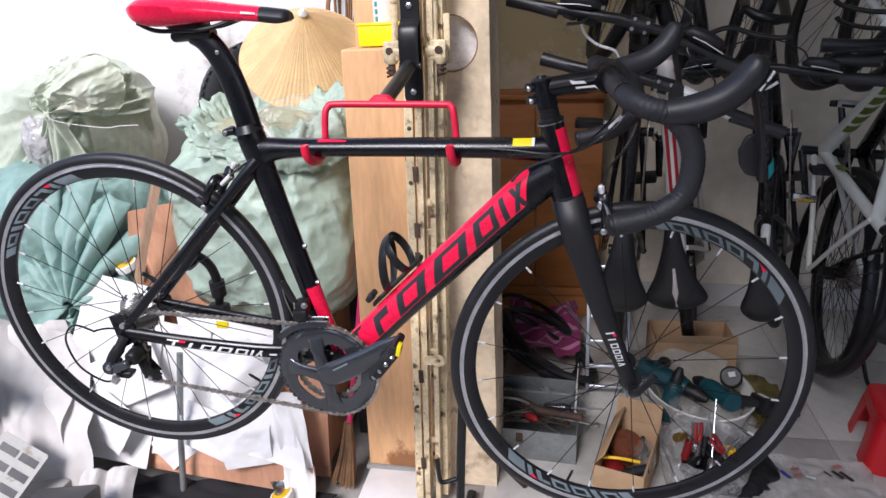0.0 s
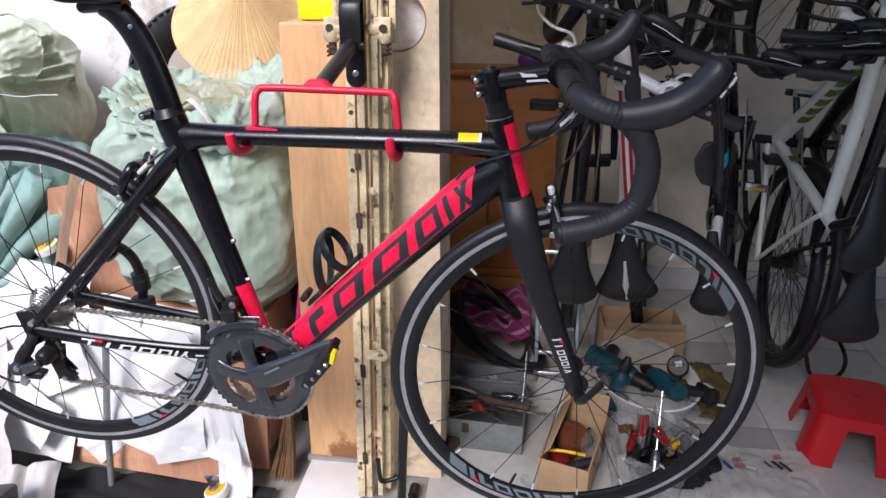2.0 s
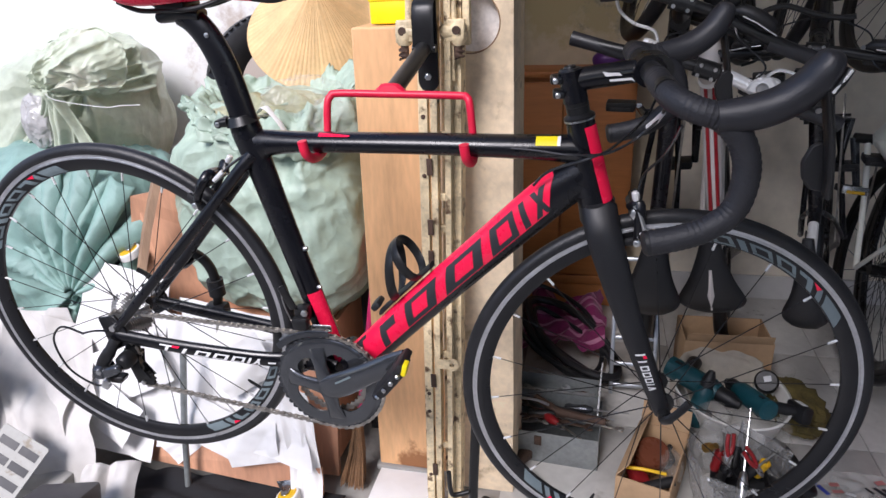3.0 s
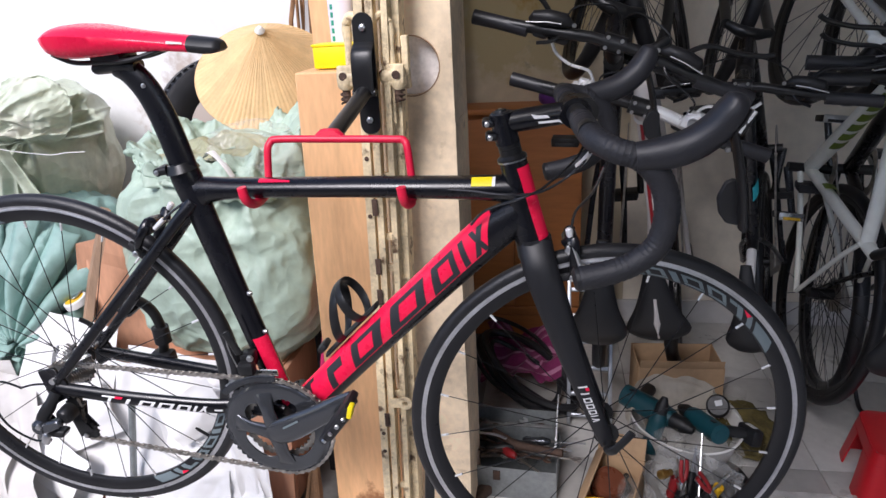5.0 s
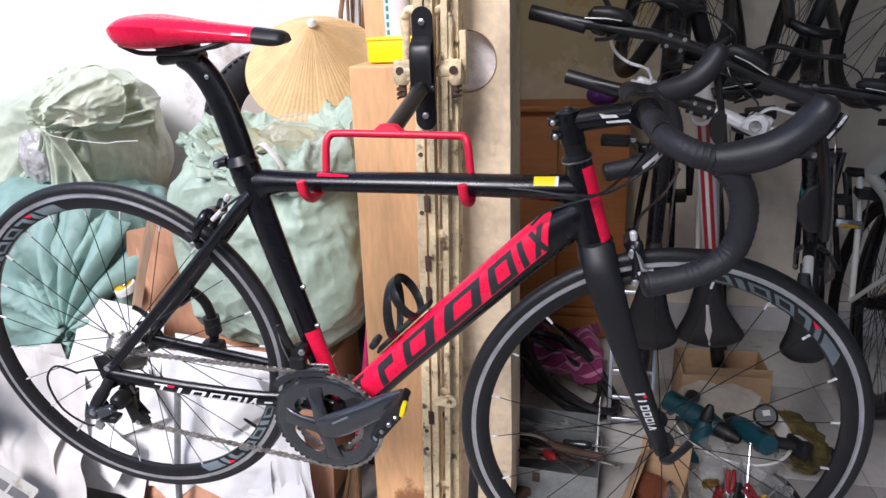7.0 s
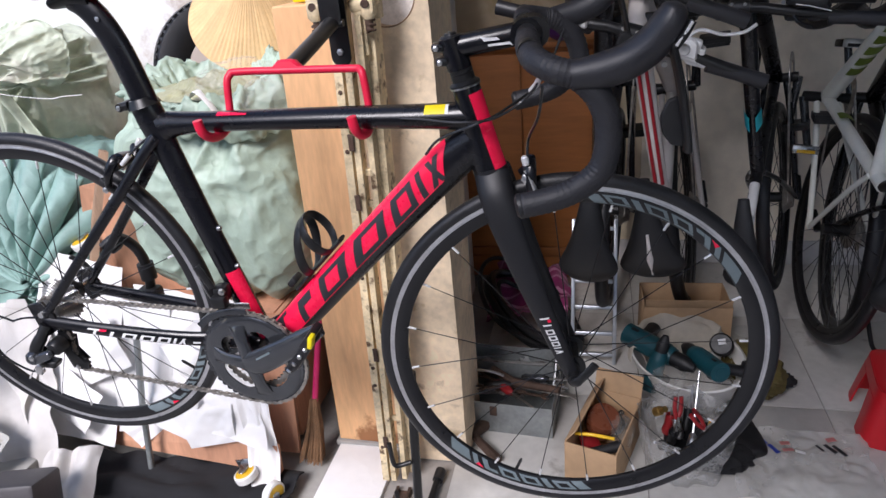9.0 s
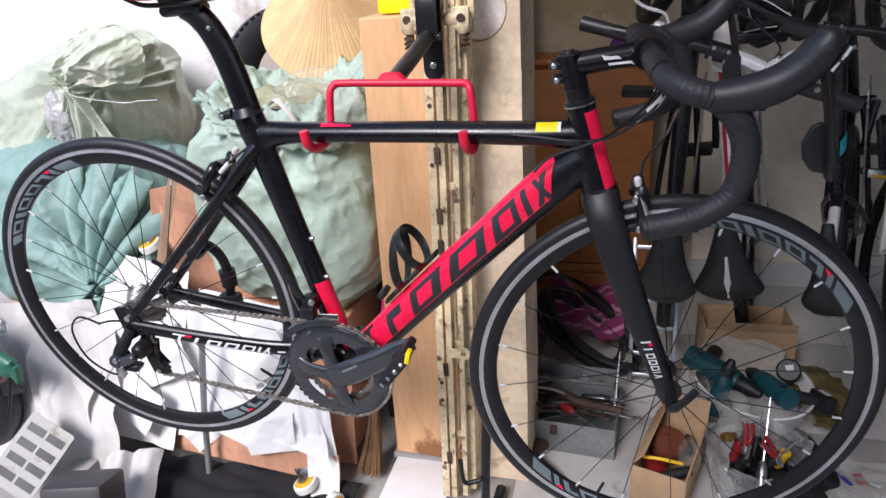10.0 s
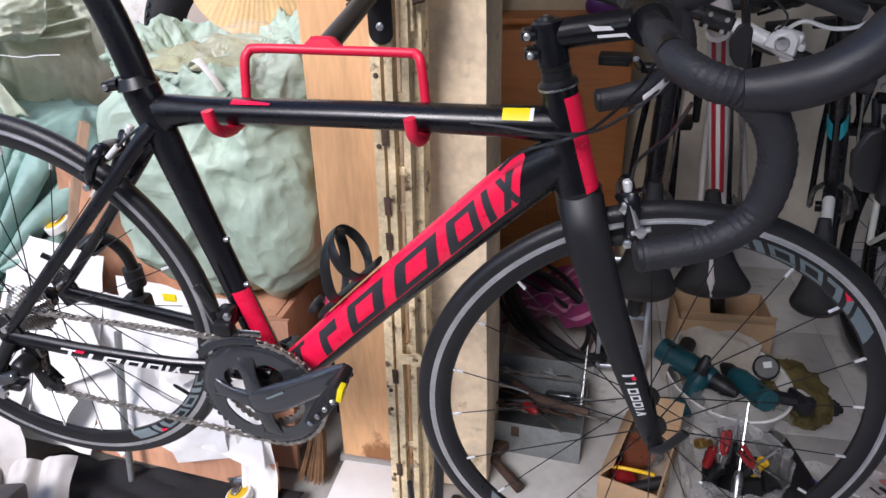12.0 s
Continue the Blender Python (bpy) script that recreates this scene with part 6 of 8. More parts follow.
def panel(name, pts, thick, mat, label, category):
    """A flat board with the given corners, drawn out backwards."""
    p = [Vector(q) for q in pts]
    n = (p[1] - p[0]).cross(p[-1] - p[0]).normalized() * thick
    k = len(p)
    sh = Shape().add([*p, *[q + n for q in p]], [tuple(range(k)), tuple(range(k, 2 * k))[::-1]] + [(i, k + i, k + (i + 1) % k, (i + 1) % k) for i in range(k)])
    ob = solid(name, sh, mat, label, category)
    b = ob.modifiers.new("edge", "BEVEL")
    b.width, b.segments = min(0.003, thick * 0.3), 2
    return ob


panel("plywood_board", [(-1.29, 1.50, 0.02), (-1.19, 1.56, 0.755), (-0.83, 1.85, 0.775), (-0.72, 1.86, 0.43), (-1.0, 1.465, 0.02)], -0.015, ply, "reddish plywood board with a castor, leaning on crates", "board")
solid("batten", Shape().tube([(-1.165, 1.455, 0.50), (-1.12, 1.49, 0.68), (-1.065, 1.53, 0.86)], (0.017, 0.009), 4, up=(0.2, 1, 0)), material("grey_brown_wood", (0.3, 0.19, 0.12), 0.7, vary=0.2, grain=(5, 5, 0.6)), "short brown wooden batten leaning on a plywood board", "batten")
castor((-1.20, 1.535, 0.615), pose(0, 0, 0, 96, 0, 28) @ pose(0, 0, 0, 0, 0, 200))
panel("plywood_board", [(-1.25, 1.33, 0.05), (-0.62, 1.30, 0.015), (-0.62, 1.31, 0.10), (-1.25, 1.36, 0.14)], -0.018, ply, "low reddish plywood board lying on its edge", "board")
castor((-0.70, 1.285, 0.05), pose(0, 0, 0, 92, 0, 0) @ pose(0, 0, 0, 0, 0, 15))
castor((-0.60, 1.20, 0.0), pose(0, 0, 0, 0, 0, 70))
panel("plywood_board", [(-0.74, 1.40, 0.0), (-0.61, 1.40, 0.0), (-0.60, 1.45, 0.42), (-0.78, 1.45, 0.40)], -0.014, ply, "upright reddish plywood board beside the post", "board")
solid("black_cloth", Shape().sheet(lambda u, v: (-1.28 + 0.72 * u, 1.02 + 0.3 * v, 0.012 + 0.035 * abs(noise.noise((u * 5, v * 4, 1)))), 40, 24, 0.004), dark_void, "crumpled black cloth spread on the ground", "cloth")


# loose paper
def sheet_of_paper(name, a, b, c, d, seed, label, bend=0.015, n=22, mat=None, curl=0.0):
    """Paper between four corners, with soft buckles and a curled lower edge."""
    a, b, c, d = map(Vector, (a, b, c, d))
    nrm = (b - a).cross(d - a).normalized()

    def fn(u, v):
        p = a.lerp(b, u).lerp(d.lerp(c, u), v)
        k = bend * (noise.noise((u * 2.2 + seed, v * 2.2, seed)) + 0.4 * noise.noise((u * 6 + seed, v * 6, seed))) + curl * (v ** 3)
        return p + nrm * k
    return solid(name, Shape().sheet(fn, n, n, 0.0012), mat or paper, label, "paper", group="loose paper")


PL = "large loose sheet of white paper over the boards"
sheet_of_paper("paper_sheet", (-1.30, 1.47, 0.60), (-1.06, 1.46, 0.55), (-1.12, 1.30, 0.06), (-1.40, 1.29, 0.13), 1, PL, 0.03)
sheet_of_paper("paper_sheet", (-1.10, 1.44, 0.47), (-0.93, 1.44, 0.44), (-0.945, 1.345, 0.045), (-1.11, 1.32, 0.10), 2, PL, 0.02)
sheet_of_paper("paper_sheet", (-1.04, 1.46, 0.50), (-0.74, 1.47, 0.45), (-0.72, 1.36, 0.20), (-1.0, 1.40, 0.26), 3, PL, 0.025)
sheet_of_paper("paper_sheet", (-0.93, 1.40, 0.31), (-0.70, 1.39, 0.26), (-0.62, 1.27, 0.12), (-0.92, 1.32, 0.15), 4, PL, 0.02)
sheet_of_paper("paper_sheet", (-0.745, 1.36, 0.31), (-0.655, 1.36, 0.30), (-0.602, 1.31, 0.0), (-0.672, 1.275, 0.0), 5, "curved strip of white paper hanging over the boards", 0.02, curl=-0.05)
sheet_of_paper("paper_sheet", (-1.60, 1.42, 0.46), (-1.30, 1.40, 0.42), (-1.18, 1.16, 0.05), (-1.45, 1.12, 0.10), 6, "large crumpled cream sheet in the yard, greyed for shade", 0.06, 30, shaded_cream)
sheet_of_paper("paper_sheet", (-1.22, 1.18, 0.13), (-1.10, 1.24, 0.12), (-1.0, 0.98, 0.02), (-1.16, 0.98, 0.03), 7, "crumpled cream cloth on the ground, greyed for shade", 0.04, 26, shaded_cream)
sheet_of_paper("paper_sheet", (-1.86, 1.44, 0.40), (-1.36, 1.41, 0.47), (-1.27, 1.16, 0.03), (-1.72, 1.16, 0.03), 8, "wide soft cream sheet spread beside the boards, greyed for shade", 0.07, 34, shaded_cream)
for k, (x, y, z, w, h, a, tilt) in enumerate(((-1.16, 1.385, 0.33, 0.2, 0.15, 24, 68), (-0.93, 1.35, 0.19, 0.16, 0.12, -18, 60), (-0.83, 1.395, 0.36, 0.17, 0.12, 33, 72), (-1.22, 1.33, 0.22, 0.18, 0.13, -30, 62), (-0.80, 1.33, 0.16, 0.14, 0.1, 12, 55), (-1.02, 1.36, 0.14, 0.15, 0.1, 40, 66))):
    q = Matrix.Translation((x, y - 0.03, z)) @ pose(0, 0, 0, tilt) @ pose(0, 0, 0, 0, 0, a)
    cn = [q @ Vector(c) for c in ((-w / 2, h / 2, 0), (w / 2, h / 2, 0), (w / 2, -h / 2, 0), (-w / 2, -h / 2, 0))]
    sheet_of_paper("paper_sheet", *cn, 20 + k, "small curled sheet of white paper on the pile", 0.012, 16, curl=0.02)
solid("box_label", Shape().box((-0.90, 1.452, 0.455), (0.035, 0.002, 0.02)), yellow_label, "small yellow sticker on white paper", "sticker")
solid("steel_pole", Shape().tube([(-1.0, 1.27, 0.0), (-0.99, 1.30, 0.2), (-0.975, 1.345, 0.42)], 0.0085, 12), tin, "thin grey steel pole leaning on the papers", "pole")

# number plate and case at the yard's edge
plate_t = thing("number_plate", "dirty white motorbike number plate with black bars", "number plate", Matrix.Translation((-1.37, 1.085, 0.18)) @ pose(0, 0, 0, 0, 0, 18) @ pose(0, 0, 0, 48) @ pose(0, 0, 0, 0, 0, 56))
part("blank", Shape().prism([(-0.095, -0.065), (-0.09, -0.07), (0.09, -0.07), (0.095, -0.065), (0.095, 0.065), (0.09, 0.07), (-0.09, 0.07), (-0.095, 0.065)], 0.002, Matrix(), 0.0006), material("dirty_white_enamel", (0.34, 0.335, 0.31), 0.5, second=(0.2, 0.16, 0.11), patch=0.35, patch_scale=18), plate_t)
for row, n_ in ((0.03, 4), (-0.032, 4)):
    for k in range(n_):
        part("bar", Shape().box((-0.062 + 0.041 * k, row, 0.0018), (0.02, 0.053, 0.001)), dark_ink, plate_t)
solid("prop_block", Shape().box((-1.36, 1.15, 0.055), (0.2, 0.1, 0.11), 0.006), cement, "rough cement block under a number plate", "block")
solid("battery", Shape().box((-1.15, 1.0, 0.10), (0.15, 0.12, 0.2), 0.012, (-20, 0, 14)), material("grey_plastic", (0.05, 0.045, 0.05), 0.5), "dark grey rounded plastic case on the ground", "case")
# tail of a parked motorbike at the yard's edge
mb = thing("motorbike", "parked motorbike with a green and mauve tail and a steel rail", "motorbike")
mw = part("rear_wheel", Shape().lathe([(0.0, -0.05), (0.03, -0.05), (0.03, 0.05), (0.0, 0.05)], Matrix.Translation((-1.80, 1.24, 0.245)) @ pose(0, 0, 0, 90), 24), tin, mb, "spoked rear wheel with a black tyre")
part("tyre", Shape().lathe([(0.205 + 0.04 * math.cos(a), 0.04 * math.sin(a)) for a in np.linspace(-2.5, 2.5, 13)], Matrix.Translation((-1.80, 1.24, 0.245)) @ pose(0, 0, 0, 90), 48), rubber, mw)
for k in range(12):
    a = 2 * math.pi * k / 12
    part("spoke", Shape().tube([(-1.80 + 0.025 * math.cos(a), 1.24, 0.245 + 0.025 * math.sin(a)), (-1.80 + 0.18 * math.cos(a), 1.24, 0.245 + 0.18 * math.sin(a))], 0.004, 6), tin, mw)
part("mudguard", Shape().tube(smooth_line([(-1.80, 1.24, 0.505), (-1.66, 1.24, 0.46), (-1.57, 1.23, 0.36), (-1.535, 1.22, 0.26)], 5), (0.045, 0.006), 12), black_plastic, mb, "curved black rear mudguard")
part("side_cover", Shape().tube(smooth_line([(-1.95, 1.23, 0.42), (-1.75, 1.22, 0.40), (-1.58, 1.205, 0.37), (-1.49, 1.195, 0.35)], 5), [(0.04, 0.055)] * 10 + [(0.03, 0.035)] * 5 + [(0.012, 0.014)], 16), material("mauve_paint", (0.2, 0.05, 0.075), 0.3, vary=0.15), mb, "mauve side cover")
part("tail_cover", Shape().tube(smooth_line([(-1.95, 1.22, 0.49), (-1.7, 1.21, 0.45), (-1.53, 1.19, 0.408), (-1.46, 1.18, 0.383), (-1.425, 1.175, 0.362)], 5), [(0.045, 0.03)] * 12 + [(0.035, 0.02)] * 5 + [(0.02, 0.012)] * 4, 16), material("green_paint", (0.02, 0.12, 0.075), 0.35, vary=0.15), mb, "dark green tail cover")
part("tail_tab", Shape().box((-1.424, 1.172, 0.372), (0.014, 0.02, 0.05), 0.003, (0, 8, 0)), bpy.data.materials["green_paint"], mb)
part("grab_rail", Shape().tube(smooth_line([(-1.75, 1.25, 0.42), (-1.56, 1.22, 0.47), (-1.46, 1.2, 0.485), (-1.43, 1.19, 0.505), (-1.45, 1.19, 0.525), (-1.56, 1.21, 0.52), (-1.75, 1.24, 0.50)], 5), 0.0075, 10), steel, mb, "bent steel grab rail")
part("cable", Shape().tube(smooth_line([(-1.45, 1.175, 0.35), (-1.44, 1.17, 0.325), (-1.415, 1.168, 0.32), (-1.41, 1.168, 0.34), (-1.425, 1.17, 0.355)], 5), 0.0022, 6), black_plastic, mb)
part("bracket", Shape().tube([(-1.46, 1.18, 0.37), (-1.455, 1.15, 0.3), (-1.45, 1.12, 0.26)], 0.004, 6), black_metal, mb)

# Near-black panel added as the deep shade in the gap by the post.
panel("gap_shade", [(-0.585, 1.62, 0.0), (-0.51, 1.62, 0.0), (-0.51, 1.64, 0.62), (-0.585, 1.64, 0.62)], -0.012, dark_void, "narrow black panel standing in for shade between crates and post", "board")

# broom by the post
br = thing("broom", "straw broom with a magenta handle leaning behind the post", "broom", Matrix.Translation((-0.56, 1.375, 0)))
part("handle", Shape().tube([(0.012, 0.05, 0.15), (0.036, 0.125, 0.39), (0.05, 0.175, 0.56), (0.06, 0.205, 0.70)], 0.0085, 12), material("magenta_plastic", (0.55, 0.02, 0.12), 0.4), br)
bs = Shape()
for k in range(260):
    a = random.uniform(-1, 1)
    b_ = random.uniform(-1, 1)
    bs.tube([(0.012 + a * 0.009, 0.055 + b_ * 0.009, 0.175), (0.008 + a * 0.02, 0.035 + b_ * 0.014, 0.09), (a * 0.034 - 0.002 * b_, b_ * 0.02, random.uniform(0.0, 0.02))], 0.0011, 4)
tagged(part("bristles", bs, bristle, br), kind="stuff")

# black display stand by the gate
sd = thing("bicycle_stand", "slim black steel bicycle stand with hooked prongs", "stand", Matrix.Translation((-0.19, 1.15, 0)))
part("upright", Shape().tube([(0, 0, 0.01), (0.01, 0.01, 0.28), (0.02, 0.015, 0.47)], 0.0105, 12), black_metal, sd)
for z in (0.10, 0.24):
    part("prong", Shape().tube(smooth_line([(0.0, 0, z), (-0.03, -0.01, z - 0.005), (-0.038, -0.012, z + 0.01), (-0.04, -0.014, z + 0.06)], 5), 0.0055, 10), black_metal, sd)
part("foot", Shape().tube([(-0.005, 0.0, 0.012), (0.0, 0.19, 0.014)], 0.009, 12).tube([(-0.005, 0, 0.012), (-0.02, -0.3, 0.012)], 0.009, 12), black_metal, sd)
part("foot_cap", Shape().tube([(0.0, 0.18, 0.014), (0.002, 0.215, 0.016)], 0.0135, 14), rubber, sd)


# ---- the room: cabinet and floor clutter ----
cab = thing("low_cabinet", "orange-brown wooden cabinet standing against the back wall", "cabinet", Matrix.Translation((-0.07, 2.595, 0)))
part("body", Shape().box((0, 0.02, 0.50), (0.515, 0.16, 0.84), 0.003), cabinet_wood, cab)
part("plinth", Shape().box((0, 0.01, 0.05), (0.52, 0.17, 0.09), 0.003), cabinet_wood, cab)
part("rail", Shape().box((0, -0.066, 0.115), (0.52, 0.014, 0.035), 0.003), cabinet_wood, cab)
part("door", Shape().box((-0.13, -0.067, 0.52), (0.254, 0.014, 0.76), 0.003), cabinet_wood, cab)
part("door", Shape().box((0.13, -0.067, 0.52), (0.254, 0.014, 0.76), 0.003), cabinet_wood, cab)
part("top", Shape().box((0, 0.01, 0.93), (0.53, 0.19, 0.02), 0.004), cabinet_wood, cab)
solid("rubber_horn", Shape().sheet(crumple(0.085, 2.52, 0.978, 0.06, 0.045, 0.038, 31, 0.08), 28, 18, close_u=True), purple, "dark purple rubber bulb on the cabinet", "horn bulb")
solid("skirting", Shape().box((1.25, 2.687, 0.05), (1.9, 0.012, 0.10), 0.002), grey_wall, "plain grey skirting board at the wall", "skirting")


def open_box(name, c, s, wall, mat, label, category, turn=0, flaps=(), m=None):
    """A box with four walls and a bottom, open above, and loose flaps."""
    t = thing(name, label, category, m or (Matrix.Translation(c) @ pose(0, 0, 0, 0, 0, turn)))
    w, d, h = s
    part("bottom", Shape().box((0, 0, wall / 2), (w - 2 * wall, d - 2 * wall, wall)), mat, t)
    for sx in (-1, 1):
        part("side", Shape().box((sx * (w / 2 - wall / 2), 0, h / 2), (wall, d, h), wall * 0.2), mat, t)
        part("side", Shape().box((0, sx * (d / 2 - wall / 2), h / 2), (w - 2 * wall, wall, h), wall * 0.2), mat, t)
    for axis, sgn, length, ang in flaps:
        if axis == "x":
            q = pose(sgn * w / 2, 0, h, 0, -sgn * ang, 0)
            part("flap", Shape().box((0, 0, length / 2), (wall * 0.8, d * 0.97, length), wall * 0.2, m=q), mat, t)
        else:
            q = pose(0, sgn * d / 2, h, sgn * ang, 0, 0)
            part("flap", Shape().box((0, 0, length / 2), (w * 0.97, wall * 0.8, length), wall * 0.2, m=q), mat, t)
    return t


tb = open_box("tool_box", (-0.045, 1.645, 0), (0.29, 0.19, 0.1), 0.003, tin, "dull galvanised tool box, open and full of tools", "tool box", -4)
for k, (y, z) in enumerate(((0.10, 0.085),)):
    for dy in (-0.045, 0.045):
        part("tray_wall", Shape().box((0, y + dy, z + 0.025), (0.258, 0.003, 0.05), 0.0006), tin, tb)
    for sx in (-1, 1):
        part("tray_wall", Shape().box((sx * 0.1275, y, z + 0.025), (0.003, 0.087, 0.05), 0.0006), tin, tb)
    part("tray_floor", Shape().box((0, y, z + 0.002), (0.252, 0.087, 0.003)), tin, tb)
for sx in (-1, 1):
    part("hinge_arm", Shape().tube([(sx * 0.133, 0.02, 0.07), (sx * 0.133, 0.16, 0.19)], (0.006, 0.0015), 6), steel, tb)
part("latch", Shape().box((-0.02, -0.097, 0.075), (0.02, 0.004, 0.03), 0.001), rust, tb)
part("handle", Shape().tube(smooth_line([(-0.12, -0.02, 0.10), (-0.11, -0.03, 0.155), (-0.04, -0.035, 0.165), (0.0, -0.03, 0.15)], 5), 0.004, 8), steel, tb)


def spanner(at, turn, length=0.15, mat=None):
    t = thing("spanner", "worn steel open-ended spanner lying in the tool box", "spanner", Matrix.Translation(at) @ turn, group="loose hand tools")
    part("shank", Shape().box((0, 0, 0), (length, 0.011, 0.004), 0.0015), mat or steel, t)
    for s in (-1, 1):
        out = [(0.014 * math.cos(a), 0.014 * math.sin(a)) for a in np.linspace(0.6, 2 * math.pi - 0.6, 14)] + [(-0.001, -0.005), (-0.001, 0.005)]
        part("jaw", Shape().prism([(x * s, y * s) for x, y in out], 0.005, Matrix.Translation((s * (length / 2 + 0.008), 0, 0)), 0.0006), mat or steel, t)
    return t


def screwdriver(at, turn, colour, shaft=0.10, grip=0.085):
    t = thing("screwdriver", "screwdriver with a moulded coloured handle", "screwdriver", Matrix.Translation(at) @ turn, group="loose hand tools")
    part("handle", Shape().lathe([(0, 0), (0.009, 0.002), (0.013, 0.012), (0.011, 0.03), (0.0135, 0.06), (0.009, grip - 0.006), (0.005, grip), (0, grip)], Matrix(), 14), colour, t)
    part("shaft", Shape().tube([(0, 0, grip), (0, 0, grip + shaft)], 0.003, 8), steel, t)
    return t


def pliers(at, turn, colour):
    t = thing("pliers", "pair of pliers with coloured plastic grips", "pliers", Matrix.Translation(at) @ turn @ Matrix.Scale(0.68, 4), group="loose hand tools")
    for s in (-1, 1):
        part("grip", Shape().tube(smooth_line([(0, 0, 0.0), (s * 0.011, 0, -0.025), (s * 0.014, 0, -0.055), (s * 0.012, 0, -0.085)], 5), (0.0085, 0.007), 10), colour, t)
        part("jaw", Shape().tube([(0, 0, -0.005), (s * 0.007, 0, 0.02), (s * 0.003, 0, 0.045)], [(0.009, 0.006), (0.007, 0.005), (0.003, 0.004)], 8), steel, t)
    part("pivot", Shape().tube([(0, -0.009, 0), (0, 0.009, 0)], 0.006, 10), steel, t)
    return t


for k in range(7):
    spanner((-0.12 + 0.03 * k, 1.63 + 0.012 * (k % 3), 0.075 + 0.009 * (k % 4)), pose(0, 0, 0, random.uniform(-12, 12), random.uniform(-10, 14), random.uniform(-25, 40)), random.choice((0.12, 0.15, 0.17)), random.choice((steel, rust, chain_steel)))
for k in range(4):
    screwdriver((-0.11 + 0.035 * k, 1.635 + 0.015 * k, 0.10), pose(0, 0, 0, 82, 0, random.uniform(40, 110)), (black_plastic, dark_red, black_plastic, crank_grey)[k % 4])
solid("iron_bar", Shape().tube([(-0.09, 1.675, 0.13), (-0.02, 1.635, 0.115), (0.11, 1.60, 0.122)], [0.011, 0.012, 0.010], 10), rust, "rusty brown iron bar across the tool box", "iron bar")
solid("tool_rod", Shape().tube([(-0.06, 1.735, 0.115), (0.08, 1.725, 0.12)], 0.005, 8), steel, "bright steel rod in the tool tray", "rod")
for k in range(5):
    spanner((-0.10 + 0.035 * k, 1.74 + 0.02 * (k % 2), 0.095), pose(0, 0, 0, 0, 8, random.uniform(-40, 40)), 0.1, random.choice((steel, rust)))
hm = thing("hammer", "rusty brown hammer lying on the floor", "hammer", Matrix.Translation((-0.125, 1.525, 0.02)) @ pose(0, 0, 0, 0, 0, 55) @ Matrix.Scale(1.25, 4))
part("head", Shape().box((0, 0, 0), (0.095, 0.026, 0.026), 0.006).box((0.055, 0, 0), (0.03, 0.032, 0.03), 0.008), rust, hm)
part("handle", Shape().tube([(-0.01, 0, 0.0), (-0.03, -0.1, -0.004)], (0.009, 0.012), 8), rust, hm)

cb = open_box("cardboard_box", (0.232, 1.49, 0), (0.132, 0.245, 0.12), 0.004, cardboard, "open brown cardboard box with small tools inside", "box", -17,
              flaps=(("x", -1, 0.05, 35), ("y", 1, 0.06, -18), ("y", -1, 0.05, 150)))
solid("brown_tin", Shape().lathe([(0, 0), (0.042, 0), (0.044, 0.004), (0.044, 0.05), (0.04, 0.056), (0, 0.056)], pose(0.222, 1.52, 0.07, 20, 10), 24), material("brown_glass", (0.13, 0.04, 0.02), 0.25), "round brown tin in the cardboard box", "tin")
solid("red_pouch", Shape().box((0.195, 1.47, 0.06), (0.05, 0.06, 0.03), 0.012, (10, 20, 20)), dark_red, "small red case in the cardboard box", "case")
solid("yellow_handle", Shape().tube(smooth_line([(0.158, 1.425, 0.122), (0.2, 1.415, 0.13), (0.255, 1.415, 0.122)], 5), 0.0045, 10), amber, "yellow plastic tool handle across the cardboard box", "tool handle")
solid("black_pump", Shape().tube([(0.19, 1.39, 0.085), (0.275, 1.42, 0.1)], [0.016, 0.013], 12), black_plastic, "short black hand pump in the cardboard box", "pump")
solid("black_clamp", Shape().box((0.262, 1.515, 0.09), (0.03, 0.05, 0.05), 0.01, (20, 10, 30)).tube([(0.245, 1.49, 0.1), (0.278, 1.54, 0.11)], 0.007, 8), black_metal, "small black clamp in the cardboard box", "clamp")
solid("plastic_bag", Shape().sheet(crumple(0.275, 1.49, 0.085, 0.03, 0.05, 0.04, 41, 0.5), 30, 18, close_u=True), clear_film, "crumpled clear plastic bag in the cardboard box", "plastic bag")

open_box("cardboard_box", (0.49, 2.09, 0), (0.27, 0.17, 0.17), 0.004, cardboard, "large brown cardboard box behind the basin", "box", 2, flaps=(("y", -1, 0.03, -12),))
basin = thing("basin", "white plastic basin holding power tools", "basin", Matrix.Translation((0.472, 1.825, 0)) @ pose(0, 0, 0, 0, 0, 15) @ Matrix.Diagonal((0.155, 0.19, 1, 1)))
part("bowl", Shape().lathe([(0, 0.006), (0.7, 0.006), (0.78, 0.02), (0.97, 0.115), (1.02, 0.122), (1.03, 0.117), (0.99, 0.108), (0.80, 0.014), (0.72, 0.0), (0, 0)], Matrix(), 56), white_plastic, basin)
def lining(u, v):
    """Cloth that lines the far side of the basin: from its floor up the wall and over the rim."""
    t = radians(25 + 150 * u + 4 * noise.noise((u * 6, v * 3, 1)))
    k = 0.62 + 0.36 * min(1.0, v * 1.25) + 0.07 * max(0.0, v - 0.8) / 0.2 + 0.02 * noise.noise((u * 9, v * 4, 3))
    z = 0.03 + 0.112 * math.sin(min(1.0, v * 1.2) * math.pi / 2) - 0.05 * max(0.0, v - 0.85) / 0.15 + 0.012 * noise.noise((u * 8, v * 5, 7))
    return basin.matrix_world @ Vector((k * math.cos(t), k * math.sin(t), z))


